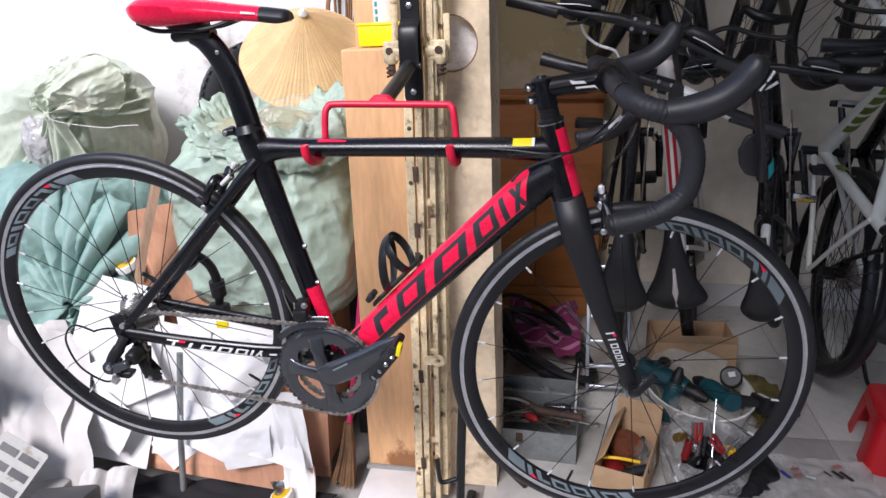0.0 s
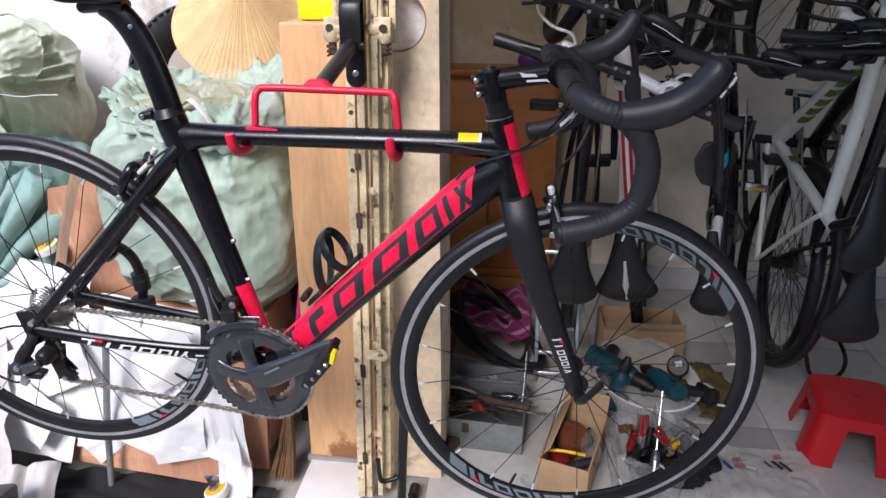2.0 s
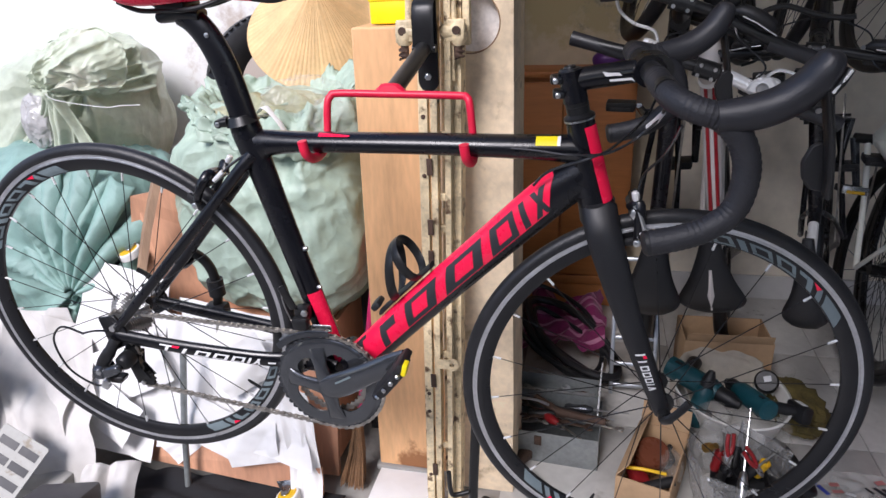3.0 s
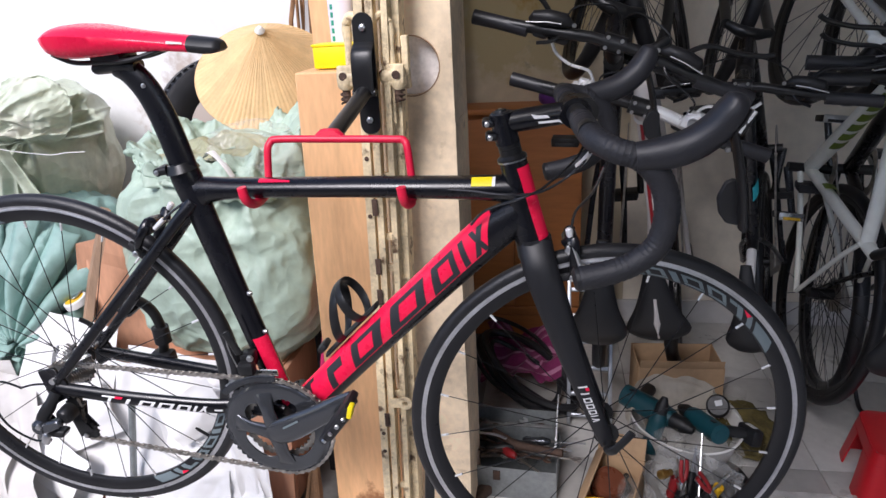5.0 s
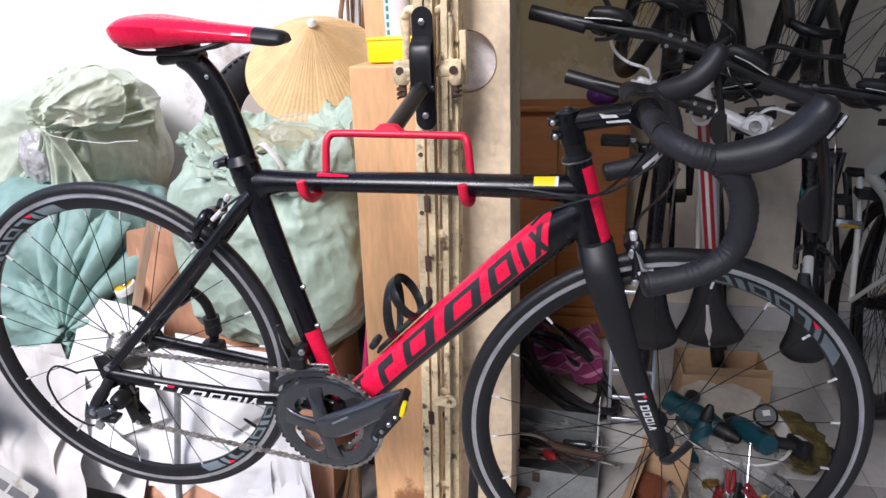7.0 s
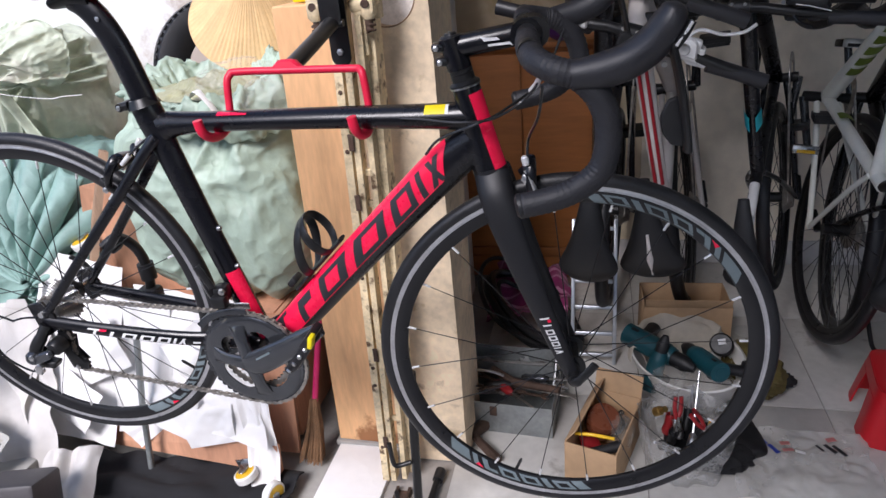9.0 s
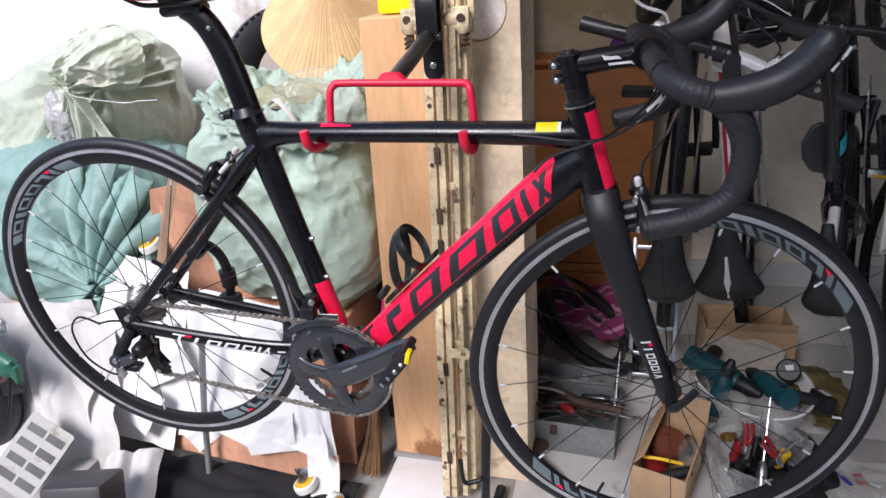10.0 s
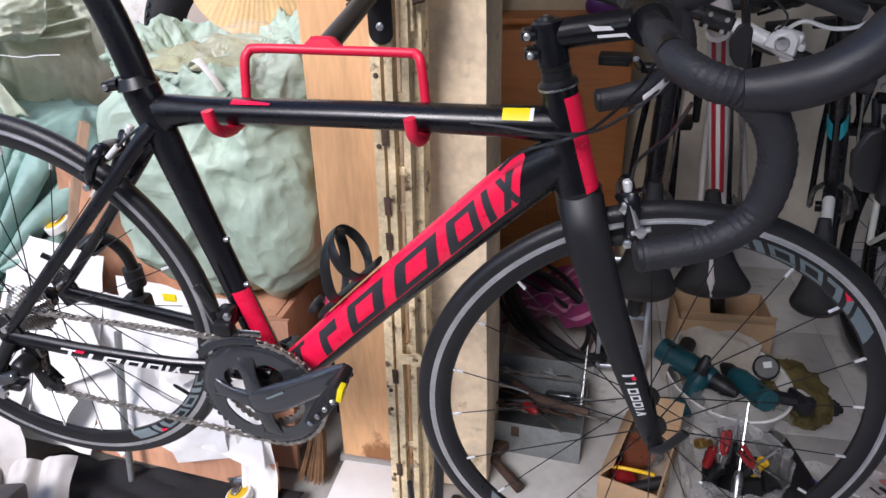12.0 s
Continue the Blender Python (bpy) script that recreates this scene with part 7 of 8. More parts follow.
solid("lining_cloth", Shape().sheet(lining, 70, 30, 0.002), material("beige_lining", (0.5, 0.455, 0.38), 0.85, crumple=0.2, crumple_scale=12), "beige cloth draped over the basin's rim", "cloth")


def drill(at, turn, battery, size=0.86):
    t = thing("cordless_drill", "dark teal cordless power tool with a black chuck", "power tool", Matrix.Translation(at) @ turn @ Matrix.Scale(size, 4), group="power tools in the basin")
    part("motor_body", Shape().tube(smooth_line([(-0.075, 0, 0), (-0.06, 0, 0), (0.0, 0, 0), (0.05, 0, 0), (0.07, 0, 0)], 4), [0.018] * 2 + [0.029] * 11 + [0.026] * 2 + [0.024] * 2, 18), teal_plastic, t)
    part("chuck", Shape().lathe([(0, 0.06), (0.01, 0.058), (0.017, 0.04), (0.021, 0.03), (0.021, 0.0), (0, 0)], along((0.07, 0, 0), (0.2, 0, 0)), 18), black_plastic, t)
    part("grip", Shape().tube(smooth_line([(-0.03, 0, -0.015), (-0.038, 0, -0.055), (-0.05, 0, -0.095)], 4), (0.019, 0.016), 14), black_plastic, t)
    part("trigger", Shape().box((-0.012, 0, -0.04), (0.012, 0.014, 0.028), 0.004), black_plastic, t)
    if battery:
        part("battery", Shape().box((-0.052, 0, -0.11), (0.075, 0.05, 0.035), 0.009), black_plastic, t)
        part("label_bar", Shape().box((-0.052, -0.0255, -0.11), (0.035, 0.001, 0.016)), decal_white, t)
    for s in (-1, 1):
        part("vent", Shape().box((-0.045, s * 0.0265, 0.006), (0.02, 0.004, 0.018), 0.001), black_plastic, t)
    return t


drill((0.365, 1.815, 0.145), pose(0, 0, 0, 0, 6, -38) @ pose(0, 0, 0, 80), False, 1.15)
drill((0.515, 1.745, 0.14), pose(0, 0, 0, 0, 10, 112) @ pose(0, 0, 0, -75), True, 1.0)
drill((0.375, 1.745, 0.105), pose(0, 0, 0, 10, -70, 40), False)
solid("round_battery", Shape().lathe([(0, 0.05), (0.028, 0.05), (0.033, 0.044), (0.033, 0.0), (0, 0)], pose(0.572, 1.845, 0.135, 50, -20), 24), black_plastic, "black round battery pack in the basin", "battery")
solid("battery_label", Shape().box((0.563, 1.807, 0.173), (0.024, 0.002, 0.016), 0, (-40, 0, 20)), decal_white, "small white label on a battery pack", "label")
solid("plastic_bag", Shape().sheet(crumple(0.405, 1.68, 0.12, 0.045, 0.045, 0.04, 51, 0.25), 36, 22, close_u=True), clear_film, "small clear plastic bag in the basin", "plastic bag")
solid("plastic_bag", Shape().sheet(crumple(0.52, 1.70, 0.07, 0.09, 0.07, 0.06, 52, 0.4), 44, 26, close_u=True), clear_film, "crumpled clear plastic bag beside the basin", "plastic bag")

# open clear bag with hand tools
bag_t = thing("tool_bag", "open clear plastic bag holding hand tools", "plastic bag", Matrix.Translation((0.438, 1.495, 0)) @ Matrix.Diagonal((1.12, 1.12, 1.0, 1)))


def bag_wall(u, v):
    t = 2 * math.pi * u
    r = 1 + 0.12 * noise.noise((math.cos(t) * 2, math.sin(t) * 2, v * 2)) + 0.08 * fold((math.cos(t), math.sin(t), v), 3, 6)
    return (0.10 * r * math.cos(t) * (0.85 + 0.2 * v), 0.10 * r * math.sin(t) * (0.85 + 0.2 * v), 0.004 + 0.14 * v + 0.02 * noise.noise((math.cos(t) * 3, math.sin(t) * 3, 9)) * v)


part("film", Shape().sheet(bag_wall, 70, 18, close_u=True), bag_film, bag_t)
part("tray", Shape().box((0.012, 0.012, 0.008), (0.11, 0.1, 0.006), 0.002).box((0.012, 0.062, 0.04), (0.11, 0.006, 0.066), 0.002).box((0.067, 0.012, 0.04), (0.006, 0.1, 0.066), 0.002), black_plastic, bag_t, "black plastic tool tray")
part("film_floor", Shape().lathe([(0, 0.003), (0.05, 0.003), (0.088, 0.004)], Matrix(), 40), clear_film, bag_t)
pliers((0.41, 1.485, 0.14), pose(0, 0, 0, -18, 14, 30) @ pose(0, 0, 0, 180), dark_red)
pliers((0.475, 1.475, 0.125), pose(0, 0, 0, -30, -18, 60) @ pose(0, 0, 0, 180), dark_red)
screwdriver((0.44, 1.43, 0.03), pose(0, 0, 0, -42, 10, 0), steel, 0.16, 0.09)
screwdriver((0.395, 1.47, 0.06), pose(0, 0, 0, 40, -30, 0), black_plastic, 0.05, 0.07)
screwdriver((0.49, 1.52, 0.06), pose(0, 0, 0, 14, 12, 0), amber, 0.05, 0.06)
solid("brass_fitting", Shape().lathe([(0, 0), (0.012, 0), (0.012, 0.02), (0.008, 0.022), (0.008, 0.04), (0, 0.04)], pose(0.362, 1.535, 0.12, 30, 40), 14), material("brass", (0.5, 0.32, 0.1), 0.3, 0.9), "small brass fitting among the hand tools", "fitting")
spanner((0.465, 1.53, 0.10), pose(0, 0, 0, 30, 40, 70), 0.12)
for px_, py_, tilt, tw, mt, ln in ((0.4, 1.5, 22, 10, black_plastic, 0.07), (0.425, 1.52, -16, 40, steel, 0.06), (0.45, 1.505, 30, 75, black_plastic, 0.08), (0.47, 1.54, -24, 20, crank_grey, 0.05), (0.39, 1.535, 14, 120, dark_red, 0.06), (0.44, 1.55, 35, 160, black_plastic, 0.07)):
    screwdriver((px_, py_, 0.05), pose(0, 0, 0, tilt, 0, tw), mt, ln, 0.06)
POUCH = (0.588, 1.615, 0.0)
gl = Shape().sheet(crumple(0.525, 1.50, 0.025, 0.075, 0.06, 0.026, 61, 0.4), 44, 22, close_u=True)
solid("work_glove", gl, dark_void, "crumpled black work glove on the floor", "glove")
solid("work_glove", Shape().sheet(crumple(0.745, 1.85, 0.02, 0.04, 0.03, 0.022, 62, 0.45), 34, 18, close_u=True), dark_void, "crumpled black work glove beside a khaki rag", "glove")
solid("rag", Shape().sheet(crumple(0.67, 1.87, 0.045, 0.085, 0.13, 0.045, 63, 0.3), 90, 50, close_u=True), khaki, "crumpled khaki rag on the tiled floor", "rag")
solid("tool_pouch", Shape().sheet(lambda u, v: tuple(Matrix.Translation(POUCH) @ pose(0, 0, 0, 0, 0, -78) @ Vector((0.11 * math.copysign(abs(math.cos(math.pi * v)) ** 0.6, -math.cos(math.pi * v)), 0.045 * math.sin(math.pi * v) ** 0.4 * math.cos(2 * math.pi * u), 0.022 + 0.02 * math.sin(math.pi * v) ** 0.4 * math.sin(2 * math.pi * u) + 0.004 * noise.noise((u * 5, v * 6, 2))))), 28, 24, close_u=True), black_plastic, "long black soft tool pouch lying on the floor", "pouch")
solid("clear_cup", Shape().lathe([(0.03, 0), (0.034, 0.05), (0.036, 0.07)], Matrix.Translation((0.675, 2.04, 0.0)), 24), clear_film, "clear plastic cup on the floor", "cup")

# printed plastic bag lying flat
ps = thing("printed_bag", "clear plastic bag with faded printing lying on the floor", "plastic bag", Matrix.Translation((0.72, 1.50, 0.0)))
flat = lambda x, y: 0.008 + 0.02 * abs(noise.noise((x * 9, y * 9, 2))) + 0.008 * abs(noise.noise((x * 25, y * 25, 5)))
part("film", Shape().sheet(lambda u, v: ((u - 0.5) * 0.34 + 0.02 * noise.noise((v * 4, 1, 1)), (v - 0.5) * 0.26 + 0.02 * noise.noise((u * 4, 2, 2)), flat(u * 0.34, v * 0.26)), 60, 36, 0.001),
     material("milky_plastic", (0.82, 0.80, 0.76), 0.3, vary=0.08, bump=0.5, bump_scale=30, alpha=0.3), ps)
for x, y, w, h, a, mt in ((-0.085, 0.07, 0.05, 0.012, -60, blue_ink), (-0.062, 0.035, 0.014, 0.05, 30, blue_ink), (-0.03, 0.06, 0.03, 0.018, 10, red_ink), (-0.028, 0.035, 0.034, 0.014, 10, red_ink),
                          (0.085, 0.085, 0.03, 0.02, 20, red_ink), (0.075, 0.05, 0.012, 0.05, 35, dark_ink), (0.05, 0.05, 0.008, 0.035, 35, dark_ink), (0.095, 0.045, 0.012, 0.06, 30, dark_ink), (0.0, 0.03, 0.03, 0.012, -20, decal_white)):
    part("print_bar", Shape().box((x, y, 0.027), (w * 0.8, h * 0.7, 0.0008), 0, (0, 0, a)), mt, ps)

# red stool
stool = thing("plastic_stool", "low glossy red plastic stool", "stool", Matrix.Translation((1.035, 1.71, 0)) @ pose(0, 0, 0, 0, 0, -11))


def stool_wall(a, z):
    """A point on the flaring, round-cornered wall of the stool, at the turn a and the height z."""
    h = 0.104 + 0.026 * (1 - z / 0.152)
    c, s = math.cos(a), math.sin(a)
    k = (abs(c) ** 7 + abs(s) ** 7) ** (-1 / 7)
    return (h * k * c, h * k * s * 1.04, z)


part("seat", Shape().sheet(lambda u, v: (lambda p: (p[0] * v, p[1] * v, 0.152 + 0.004 * (1 - v ** 8)))(stool_wall(2 * math.pi * u, 0.152)), 64, 14, 0.003, close_u=True), red_plastic, stool)
part("apron", Shape().sheet(lambda u, v: stool_wall(2 * math.pi * u, 0.152 - 0.034 * v), 96, 5, 0.0035, close_u=True), red_plastic, stool)
for k in range(4):
    part("leg", Shape().sheet(lambda u, v, k=k: stool_wall(math.pi * (0.5 * k + 0.25) + (u - 0.5) * (1.0 - 0.22 * math.sin(0.5 * math.pi * v)), 0.12 * (1 - v)), 26, 14, 0.0045), red_plastic, stool)

# ladder, cloth and inner tubes
ld = thing("step_ladder", "small brushed aluminium ladder leaning on the cabinet", "ladder", Matrix.Translation((0.2, 1.92, 0)) @ pose(0, 0, 0, -20))
for s in (-1, 1):
    part("rail", Shape().box((s * 0.066, 0, 0.235), (0.012, 0.028, 0.47), 0.002), alu, ld)
for z in (0.03, 0.10, 0.185, 0.27, 0.355, 0.44):
    part("rung", Shape().box((0, 0, z), (0.12, 0.026, 0.013), 0.003), alu, ld)
cl = Shape()


def rag_fn(u, v):
    x, y = -0.17 + 0.28 * u, 2.06 + 0.30 * v
    return (x + 0.03 * noise.noise((u * 3, v * 3, 1)), y, 0.07 + 0.045 * v + 0.06 * noise.noise((u * 3, v * 3, 5)) + 0.03 * fold((u, v, 0), 4, 2))


solid("checked_cloth", cl.sheet(rag_fn, 60, 50, 0.004), magenta, "crumpled magenta checked cloth heaped on the floor", "cloth")
stripe = Shape()
for k in range(7):
    v0 = 0.06 + 0.13 * k
    stripe.sheet(lambda u, v, v0=v0: tuple(Vector(rag_fn(u, v0 + 0.035 * v)) + Vector((0, -0.002, 0.003))), 60, 3)
tagged(solid("cloth_stripes", stripe, material("pale_pink_weave", (0.5, 0.2, 0.32), 0.9), "pale stripes woven into a magenta cloth", "cloth"), kind="stuff")
for k, (cx, cy, rx, ry, a, z, dz) in enumerate(((-0.02, 2.10, 0.11, 0.21, 42, 0.03, 0.12), (0.0, 2.07, 0.095, 0.20, 46, 0.05, 0.13), (-0.05, 2.12, 0.13, 0.20, 34, 0.045, 0.15), (0.01, 2.06, 0.07, 0.18, 50, 0.03, 0.12))):
    pts = []
    for t in np.linspace(0, 2 * math.pi, 60)[:-1]:
        p = pose(0, 0, 0, 0, 0, a) @ Vector((rx * math.cos(t), ry * math.sin(t), 0))
        pts.append((cx + p.x, cy + p.y, z + dz * (0.5 + 0.5 * math.sin(t)) + 0.008 * math.sin(3 * t + k)))
    solid("inner_tube", Shape().tube(pts, 0.0135 if k < 2 else 0.008, 8, closed=True, up=(0, 0, 1)), rubber, "black rubber inner tube in loose loops on the floor", "inner tube", group="loose inner tubes")


# ---- bicycles hung nose-up in front of the back wall ----
def hung_bicycle(label, m, frame_mat, second, fork_mat, lever_mat, bar_len=0.6, bar_roll=0, saddle_w=0.07, scale=1.0, decal=None, drop=0, tyre_w=0.021, susp=True, r=0.335, seat_u=0.17, seat_v=0.6, show_pedal=False, steer=0, hub_u=0.945, slot=False, tubes=((0.77, 0.49), (0.83, 0.41)), bar_at=(0.80, 0.61), axle=(0.0, 0.066), rear_r=0.335, q=1.0, post_mat=None, crown_u=0.86):
    """A bicycle that hangs by its front wheel. Local axes: z forwards, -y upwards of the bicycle, x across."""
    t = thing("hung_bicycle", label, "bicycle", m @ Matrix.Scale(scale, 4), group="bicycles hung nose-up")
    P = lambda u, v, x=0.0: Vector((x, -v, u))
    hub_r, bb, seat, head_t, head_b, hub_f = P(0, 0, axle[0]), P(0.41, -0.06), P(0.24, 0.40), P(0.77, 0.52), P(0.83, 0.41), P(hub_u, 0.0)
    sh = Matrix.Translation(head_b) @ Matrix.Rotation(radians(steer), 4, head_b - head_t) @ Matrix.Translation(-head_b)
    for nm, h, r in (("rear_wheel", hub_r, rear_r), ("front_wheel", hub_f, r)):
        w = part(nm, Shape().tube([h + Vector((-0.05, 0, 0)), h + Vector((0.05, 0, 0))], 0.018, 12), black_metal, t, "black spoked wheel with a knobbly tyre", m=sh if nm == "front_wheel" else None)
        turn = Matrix.Translation(h) @ pose(0, 0, 0, 0, 90, 0)
        part("tyre", Shape().lathe([(r - tyre_w + tyre_w * math.cos(a), tyre_w * math.sin(a)) for a in np.linspace(-2.4, 2.4, 11)], turn, 60), rubber, w)
        part("rim", Shape().lathe([(r - 0.034, 0.012), (r - 0.036, 0.012), (r - 0.052, 0.007), (r - 0.052, -0.007), (r - 0.036, -0.012), (r - 0.034, -0.012)], turn, 60), rim_black, w)
        for k in range(24):
            a = 2 * math.pi * k / 24
            s = 1 if k % 2 else -1
            part("spoke", Shape().tube([h + Vector((s * 0.028, 0.02 * math.cos(a + s * 0.8), 0.02 * math.sin(a + s * 0.8))), h + Vector((0, (r - 0.05) * math.cos(a), (r - 0.05) * math.sin(a)))], 0.0012, 5), spoke_black, w)
    part("top_tube", Shape().tube([seat, seat.lerp(P(*tubes[0]), 0.5) + P(0, 0.01), P(*tubes[0])], [(0.019, 0.017), (0.021, 0.018), (0.023, 0.02)], 14), second, t)
    part("down_tube", Shape().tube([bb, bb.lerp(P(*tubes[1]), 0.45), P(*tubes[1])], [(0.024, 0.024), (0.026, 0.023), (0.024, 0.022)], 14), frame_mat, t)
    part("seat_tube", Shape().tube([bb, seat + P(-0.02, 0.05)], 0.0175, 14), frame_mat, t)
    part("head_tube", Shape().tube([head_t, head_b], 0.024, 16), frame_mat, t)
    for s in (-1, 1):
        part("chain_stay", Shape().tube(smooth_line([bb + Vector((s * 0.03, 0, 0)), P(0.25, -0.035, s * 0.05 + axle[0] * 0.4), P(0, 0, s * axle[1] + axle[0])], 4), 0.0095, 10), frame_mat, t)
        part("seat_stay", Shape().tube(smooth_line([seat + Vector((s * 0.018, 0, 0)), P(0.17, 0.28, s * 0.045 + axle[0] * 0.3), P(0, 0, s * axle[1] + axle[0])], 4), 0.0075, 10), frame_mat, t)
        if susp:
            part("fork_leg", Shape().tube([P(crown_u + 0.005, 0.33, s * 0.062), P(hub_u - 0.01, 0.05, s * 0.062), P(hub_u + 0.005, 0.0, s * 0.062)], [0.0145, 0.0175, 0.014], 14), fork_mat, t, m=sh)
        else:
            part("fork_leg", Shape().tube(smooth_line([P(crown_u - 0.01, 0.37, s * 0.03), P(crown_u + 0.02 + 0.3 * (0.86 - crown_u), 0.28, s * 0.05), P(hub_u, 0.0, s * 0.052)], 4), (0.014, 0.011), 12), fork_mat, t, m=sh)
    part("fork_crown", Shape().tube([P(crown_u + 0.006, 0.342, -0.06), P(crown_u - 0.002, 0.362, -0.03), P(crown_u - 0.005, 0.37, 0), P(crown_u - 0.002, 0.362, 0.03), P(crown_u + 0.006, 0.342, 0.06)], [(0.012, 0.012), (0.016, 0.015), (0.019, 0.017), (0.016, 0.015), (0.012, 0.012)], 12), fork_mat, t, m=sh)
    part("seat_post", Shape().tube([seat + P(-0.02, 0.05), P(seat_u + 0.025, seat_v)], 0.0145, 12), post_mat or black_metal, t)
    sd_ = smooth_line([P(seat_u - 0.11, seat_v), P(seat_u - 0.07, seat_v + 0.025), P(seat_u, seat_v + 0.032), P(seat_u + 0.08, seat_v + 0.022), P(seat_u + 0.155, seat_v + 0.007)], 4)
    sw = smooth_line([(saddle_w * 0.7, 0.016, 0), (saddle_w, 0.022, 0), (saddle_w * 0.62, 0.02, 0), (0.025, 0.016, 0), (0.014, 0.01, 0)], 4)
    part("saddle", Shape().tube(sd_, [(v[0], v[1]) for v in sw], 18), black_plastic, t, "worn black saddle")
    if slot:
        part("saddle_slot", Shape().tube([P(seat_u - 0.09, seat_v + 0.03), P(seat_u - 0.04, seat_v + 0.044), P(seat_u + 0.03, seat_v + 0.042)], [(0.004, 0.011), (0.01, 0.014), (0.004, 0.012)], 12), white_red, t, "pale cut-out in the saddle")
    for s in (-1, 1):
        part("saddle_rail", Shape().tube([P(seat_u - 0.09, seat_v, s * 0.025), P(seat_u - 0.01, seat_v - 0.01, s * 0.022), P(seat_u + 0.09, seat_v, s * 0.01)], 0.0035, 6), steel, t)
    part("stem", Shape().tube([head_t + P(-0.005, 0.02), P(0.765, 0.57).lerp(P(*bar_at), 0.3), P(*bar_at)], 0.018, 14), black_metal if decal is None else second, t)
    part("headset", Shape().tube([head_t, head_t + P(-0.015, 0.035)], 0.022, 14), silver if lever_mat is silver else black_metal, t)
    c = P(*bar_at)
    hm = Matrix.Translation(c) @ pose(0, 0, 0, 0, bar_roll, 0)
    hb = part("handlebar", Shape().tube([(-bar_len / 2 + 0.02, 0.02, -0.03), (-0.12, 0.0, -0.01), (-0.05, 0, 0), (0.05, 0, 0), (0.12, 0.0, -0.01), (bar_len / 2 - 0.02, 0.02, -0.03)], 0.0125, 12), black_metal, t, m=hm)
    if lever_mat is silver:
        part("bare_bar", Shape().tube([(0.03, 0, 0), (0.05, 0, 0), (0.12, 0.0, -0.01), (bar_len / 2 - 0.13, 0.011, -0.0215)], 0.0142, 14), silver, hb, "bare silver end of the bar")
    for s in (-1, 1):
        e = bar_len / 2
        part("grip", Shape().tube([(s * (e - 0.125), 0.012, -0.024), (s * (e - 0.06), 0.017, -0.027), (s * e, 0.022, -0.031)], [0.0165, 0.0155, 0.0165], 14), hood_rubber, hb)
        part("lever_clamp", Shape().box((s * (e - 0.155), 0.012, -0.012), (0.035, 0.032, 0.042), 0.008).box((s * (e - 0.175), 0.0, 0.012), (0.05, 0.022, 0.026), 0.007), lever_mat, hb)
        part("brake_lever", Shape().tube(smooth_line([(s * (e - 0.185), 0.0, 0.018), (s * (e - 0.165), -0.002, 0.044), (s * (e - 0.12), 0.0, 0.046), (s * (e - 0.085), 0.002, 0.06), (s * (e - 0.068), 0.0, 0.082)] if lever_mat is silver else [(s * (e - 0.17), 0.0, 0.018), (s * (e - 0.13), -0.002, 0.048), (s * (e - 0.07), 0.0, 0.05), (s * (e - 0.02), 0.003, 0.058), (s * e, 0.0, 0.068)], 5), (0.0055, 0.0075) if lever_mat is not silver else (0.0035, 0.0055), 10), lever_mat, hb)
        if lever_mat is silver:
            part("lever_bracket", Shape().prism([(s * (e - 0.15), -0.014), (s * (e - 0.158), 0.02), (s * (e - 0.175), 0.03), (s * (e - 0.205), 0.012), (s * (e - 0.21), -0.012)], 0.018, Matrix.Translation((0, -0.012, 0)) @ pose(0, 0, 0, 90), 0.004), lever_mat, hb, "large silver lever bracket")
            part("bolt", Shape().lathe([(0, 0.007), (0.010, 0.006), (0.0125, 0.002), (0.0125, -0.004), (0, -0.004)], along((s * (e - 0.182), -0.024, 0.004), (s * (e - 0.182), -0.2, 0.004)), 18), steel, hb, "round bright lever pivot")
        else:
            part("lever_pod", Shape().tube([(s * (e - 0.128), 0.0, 0.0), (s * (e - 0.135), -0.006, 0.008), (s * (e - 0.165), -0.008, 0.016), (s * (e - 0.2), -0.006, 0.018), (s * (e - 0.216), -0.002, 0.012)], [(0.008, 0.008), (0.014, 0.015), (0.0155, 0.02), (0.0145, 0.018), (0.006, 0.009)], 12), black_plastic, hb, "black brake and shift pod")
            part("trim_line", Shape().tube([(s * (e - 0.12), -0.018, -0.006), (s * (e - 0.165), -0.0245, 0.006), (s * (e - 0.195), -0.022, 0.01)], (0.0014, 0.0022), 8), silver, hb, "thin silver line on the pod")
            part("thumb_lever", Shape().tube(smooth_line([(s * (e - 0.2), 0.0, -0.012), (s * (e - 0.185), -0.012, -0.03), (s * (e - 0.155), -0.014, -0.042)], 4), (0.004, 0.008), 10), black_metal, hb)
            part("bolt", Shape().lathe([(0, 0.003), (0.0045, 0.003), (0.005, 0), (0, 0)], along((s * (e - 0.222), -0.018, 0.014), (s * (e - 0.222), -0.2, 0.014)), 12), steel, hb)
        part("shifter", Shape().box((s * (e - 0.195), 0.03, -0.02), (0.05, 0.04, 0.03), 0.01), black_plastic, hb)
        part("cable", Shape().tube(smooth_line([(s * (e - 0.2), 0.0, 0.01), (s * 0.1, -0.02, 0.05), (s * 0.03, 0.03, 0.07), (0.0, 0.16, 0.04)], 7), 0.002, 6), black_plastic, hb)
    part("clamp", Shape().tube([(-0.025, 0, 0), (0.025, 0, 0)], 0.02, 16), black_metal, hb)
    for s in (-1, 1):
        for dz in (-0.011, 0.011):
            part("bolt", Shape().lathe([(0, 0.003), (0.004, 0.003), (0.0045, 0), (0, 0)], along((s * 0.015, -0.0185, dz), (s * 0.015, -0.2, dz)), 10), steel, hb)
    cr = part("crankset", Shape().tube([bb + Vector((-0.07, 0, 0)), bb + Vector((0.07, 0, 0))], 0.016, 12), black_metal, t)
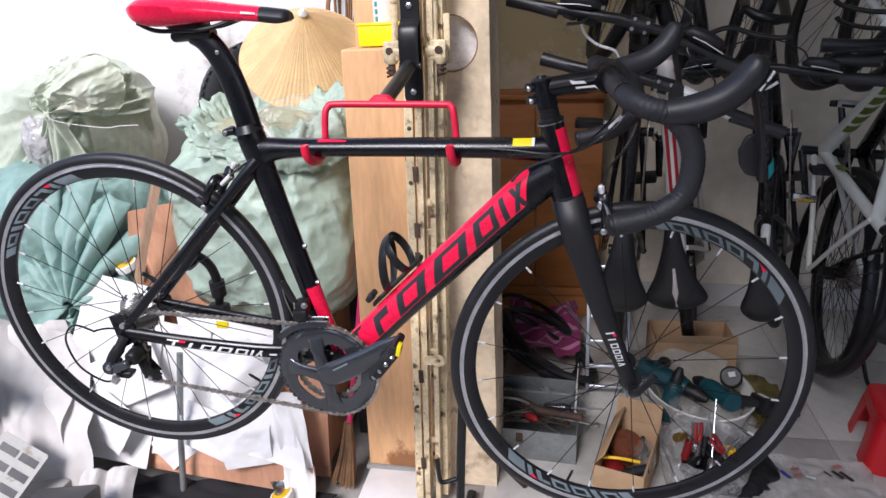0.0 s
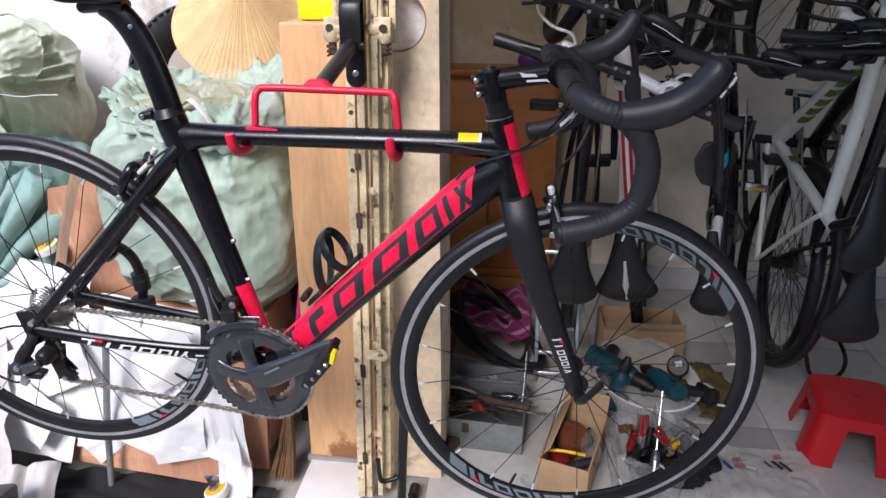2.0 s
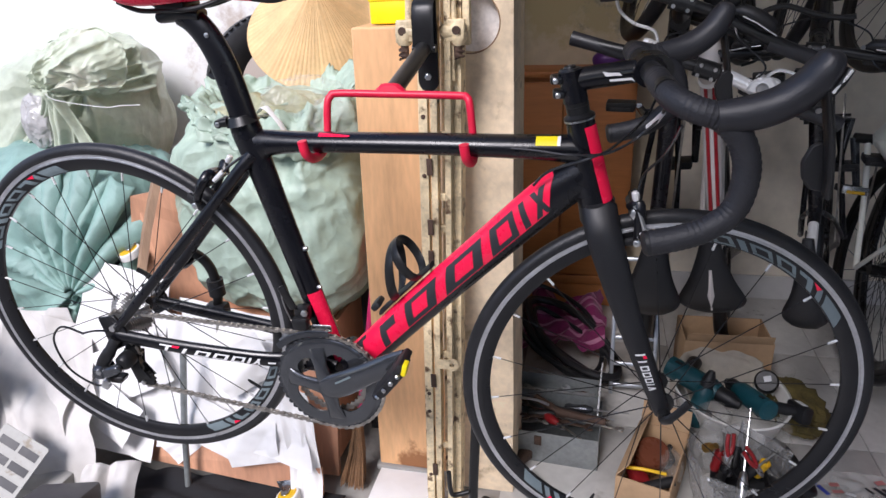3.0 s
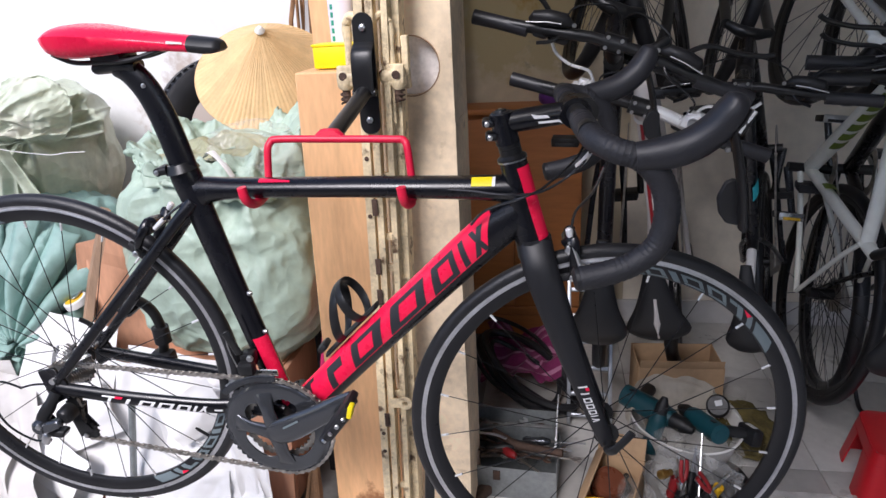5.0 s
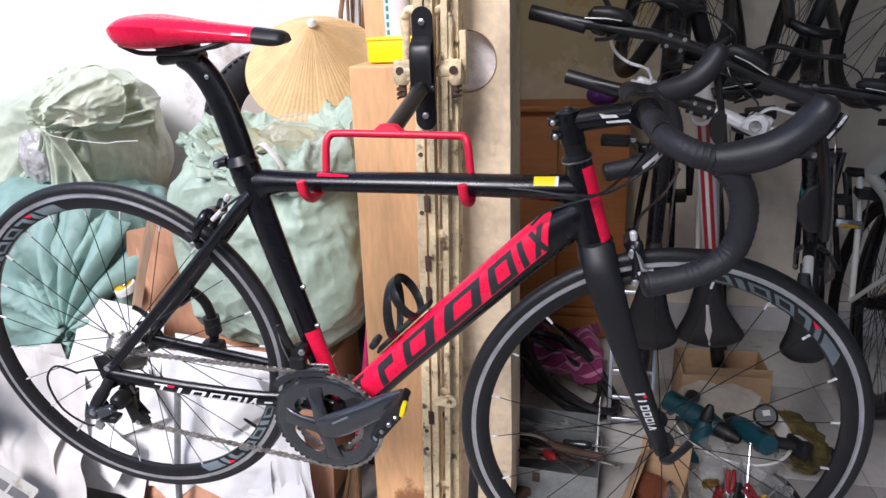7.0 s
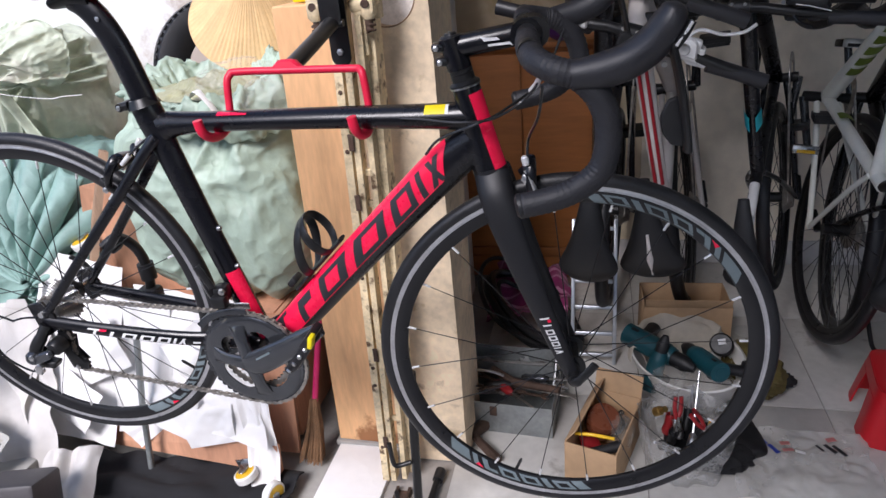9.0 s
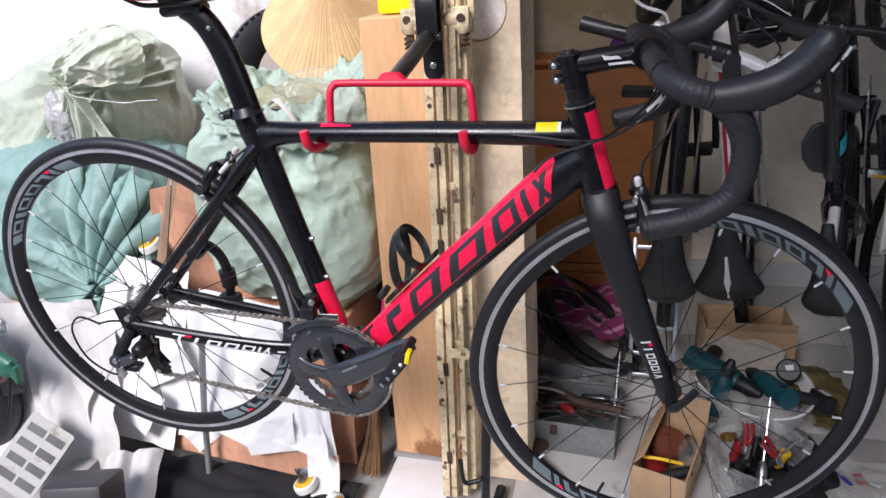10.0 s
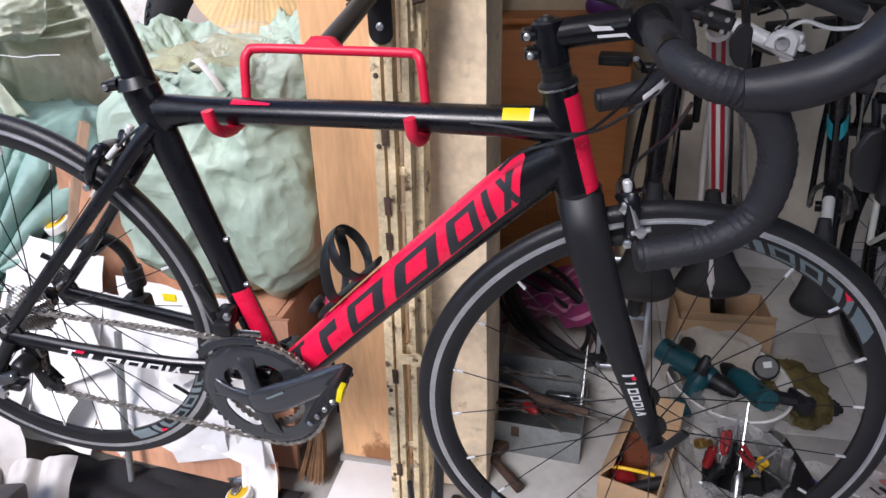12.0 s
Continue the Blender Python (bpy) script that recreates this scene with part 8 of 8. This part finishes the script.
    part("chainring", Shape().lathe([(0.055, -0.0015), (0.083, -0.0015), (0.083, 0.0015), (0.055, 0.0015), (0.055, -0.0015)], Matrix.Translation(bb + Vector((0.05, 0, 0))) @ pose(0, 0, 0, 0, 90), 40), chain_steel, cr)
    for s in (-1, 1):
        d = Vector((0, math.sin(0.8 + drop) * s, -math.cos(0.8 + drop) * s)) * 0.165
        part("crank_arm", Shape().tube([bb + Vector((s * 0.07, 0, 0)), bb + d + Vector((s * 0.085 * q, 0, 0))], [(0.014, 0.008), (0.011, 0.007)], 10), crank_grey, cr)
        pe = bb + d + Vector((s * 0.135 * q, 0, 0))
        pdl = part("pedal", Shape().box(pe, (0.085, 0.06, 0.022), 0.004), black_plastic, t)
        part("pedal_cage", Shape().box(pe + Vector((0, -0.034, 0)), (0.08, 0.006, 0.026), 0.002), steel if show_pedal else black_metal, pdl)
        part("reflector", Shape().box(pe + Vector((0, -0.0375, -0.006)), (0.055, 0.004, 0.01), 0.001), amber if show_pedal and s < 0 else black_plastic, pdl)
    part("freewheel", Shape().lathe([(0.02, -0.02), (0.034, -0.018), (0.045, 0.0), (0.058, 0.012), (0.02, 0.014)], Matrix.Translation(hub_r + Vector((0.04, 0, 0))) @ pose(0, 0, 0, 0, -90), 28), chain_steel, t)
    part("derailleur", Shape().tube([P(-0.01, -0.03, 0.07), P(-0.02, -0.075, 0.065), P(0.03, -0.13, 0.06)], [0.012, 0.014, 0.01], 10), black_metal, t)
    part("chain", Shape().tube([bb + P(0, 0.083, 0.05), hub_r + P(0, 0.05, 0.045)], (0.004, 0.003), 6).tube([bb + P(0, -0.083, 0.05), P(0.03, -0.14, 0.058)], (0.004, 0.003), 6), chain_steel, t)
    if decal:
        for k, (u0, u1, v0, v1, w, mt) in enumerate(decal):
            p, e = P(u0, v0), P(u1, v1)
            if w == 0.0:
                # a chevron: one slanted patch on each flank of the tube's front
                d = (e - p).normalized()
                nrm = d.cross(Vector((1, 0, 0))).normalized()
                nrm = nrm if nrm.y < 0 else -nrm
                for s in (-1, 1):
                    part("decal", Shape().sheet(lambda u, v: p.lerp(e, u) + d * (0.022 * v) + nrm * (0.0235 * math.cos(0.35 + 1.0 * v)) + Vector((s * 0.0235 * math.sin(0.35 + 1.0 * v), 0, 0)), 4, 8, 0.0006), mt, t)
            elif w > 0.01:
                # a row of slanted patches on the tube's front
                n_ = max(1, int((e - p).length / 0.05))
                d = (e - p).normalized()
                nrm = d.cross(Vector((1, 0, 0))).normalized()
                nrm = nrm if nrm.y < 0 else -nrm
                for i in range(n_):
                    c_ = p.lerp(e, (i + 0.5) / n_)
                    part("decal", Shape().sheet(lambda u, v: c_ + d * (0.036 * (u - 0.5) + 0.02 * (v - 0.5)) + nrm * (0.0265 * math.cos((v - 0.5) * 1.5)) + Vector((0.0262 * math.sin((v - 0.5) * 1.5), 0, 0)), 4, 7, 0.0006), mt, t)
            else:
                for s in (-1, 1):
                    part("decal", Shape().tube([p + Vector((s * 0.009, -0.0165, 0)), e + Vector((s * 0.009, -0.0165, 0))], (w, w * 0.8), 8), mt, t)
    return t


white_red = material("white_and_red_paint", (0.66, 0.62, 0.6), 0.3, vary=0.05, bump=0.02)
deep_red = material("deep_red_paint", (0.35, 0.012, 0.02), 0.35, bump=0.02)
hung_bicycle("black mountain bicycle hung nose-up by its front wheel", Matrix.Translation((0.253, 2.188, 0.433)) @ pose(0, 0, 0, 1.77, 1.1, -5.73), black_paint, black_paint, black_metal, black_metal, 0.626, 17, steer=22, hub_u=0.955, drop=0.4, saddle_w=0.07, seat_u=0.214, seat_v=0.654)
hung_bicycle("white and red city bicycle with silver levers, hung nose-up", Matrix.Translation((0.488, 2.287, 0.396)) @ pose(0, 0, 0, 9.78, -7.23, -10.5), white_red, white_red, black_metal, silver, 0.596, 25.2, steer=-12, hub_u=0.955, drop=2.7, saddle_w=0.078, susp=False, scale=1.0, seat_u=0.326, seat_v=0.665, slot=True,
             decal=[(0.34, 0.74, 0.425, 0.50, 0.005, deep_red), (0.1, 0.2, 0.17, 0.33, 0.004, deep_red)])
hung_bicycle("black mountain bicycle with cyan marks, hung nose-up", Matrix.Translation((0.733, 2.117, 0.5)) @ pose(0, 0, 0, 2.44, -6.89, -18.6), black_paint, black_paint, black_metal, black_metal, 0.64, 8, steer=25, drop=-0.8, saddle_w=0.06, scale=0.85, seat_u=0.1, seat_v=0.64, q=0.45, bar_at=(0.745, 0.61), post_mat=silver,
             decal=[(0.385, 0.43, 0.434, 0.4435, 0.0, teal_decal)])
hung_bicycle("white city bicycle with olive marks, hung nose-up", Matrix.Translation((0.804, 2.03, 0.439)) @ pose(0, 0, 0, -8.74, 6.3, 1.19), white_paint, white_paint, white_paint, black_metal, 0.60, 0, hub_u=0.97, crown_u=0.76, tubes=((0.83, 0.43), (0.77, 0.52)), steer=15, drop=2.34, susp=False, scale=0.9, show_pedal=True, bar_at=(0.68, 0.61), axle=(0.1, 0.09), rear_r=0.372, r=0.375, tyre_w=0.018, q=0.3, seat_u=0.25, saddle_w=0.055,
             decal=[(0.5, 0.7, 0.085, 0.407, 0.012, green_decal), (0.36, 0.33, 0.0742, 0.1547, 0.012, green_decal)])
XM = Matrix.Translation((0.98, 2.2, 0.35)) @ pose(0, 0, 0, 0, 2, -8)
last = hung_bicycle("black mountain bicycle hung nose-up beside the white one", XM, black_paint, black_paint, black_metal, black_metal, 0.60, 4, steer=12, drop=0.9)
loop = [XM.inverted() @ Vector(p) for p in ((1.02, 2.1, 0.2), (1.0, 1.97, 0.135), (1.018, 1.95, 0.075), (1.06, 1.945, 0.07), (1.105, 1.95, 0.078), (1.118, 1.97, 0.14), (1.1, 2.1, 0.2))]
part("rear_rack", Shape().tube(smooth_line(loop, 5), 0.0065, 10), black_metal, last, "bent black steel rack loop")
rail_w = thing("hanging_rail", "black steel rail that carries the hung bicycles", "rail", Matrix.Translation((0.7, 2.565, 1.74)))
part("bar", Shape().tube([(-0.75, 0, 0), (0.9, 0, 0)], 0.014, 12), black_metal, rail_w)
for x in (-0.7, 0.1, 0.85):
    part("bracket", Shape().box((x, 0.06, 0), (0.03, 0.12, 0.04), 0.003), black_metal, rail_w)
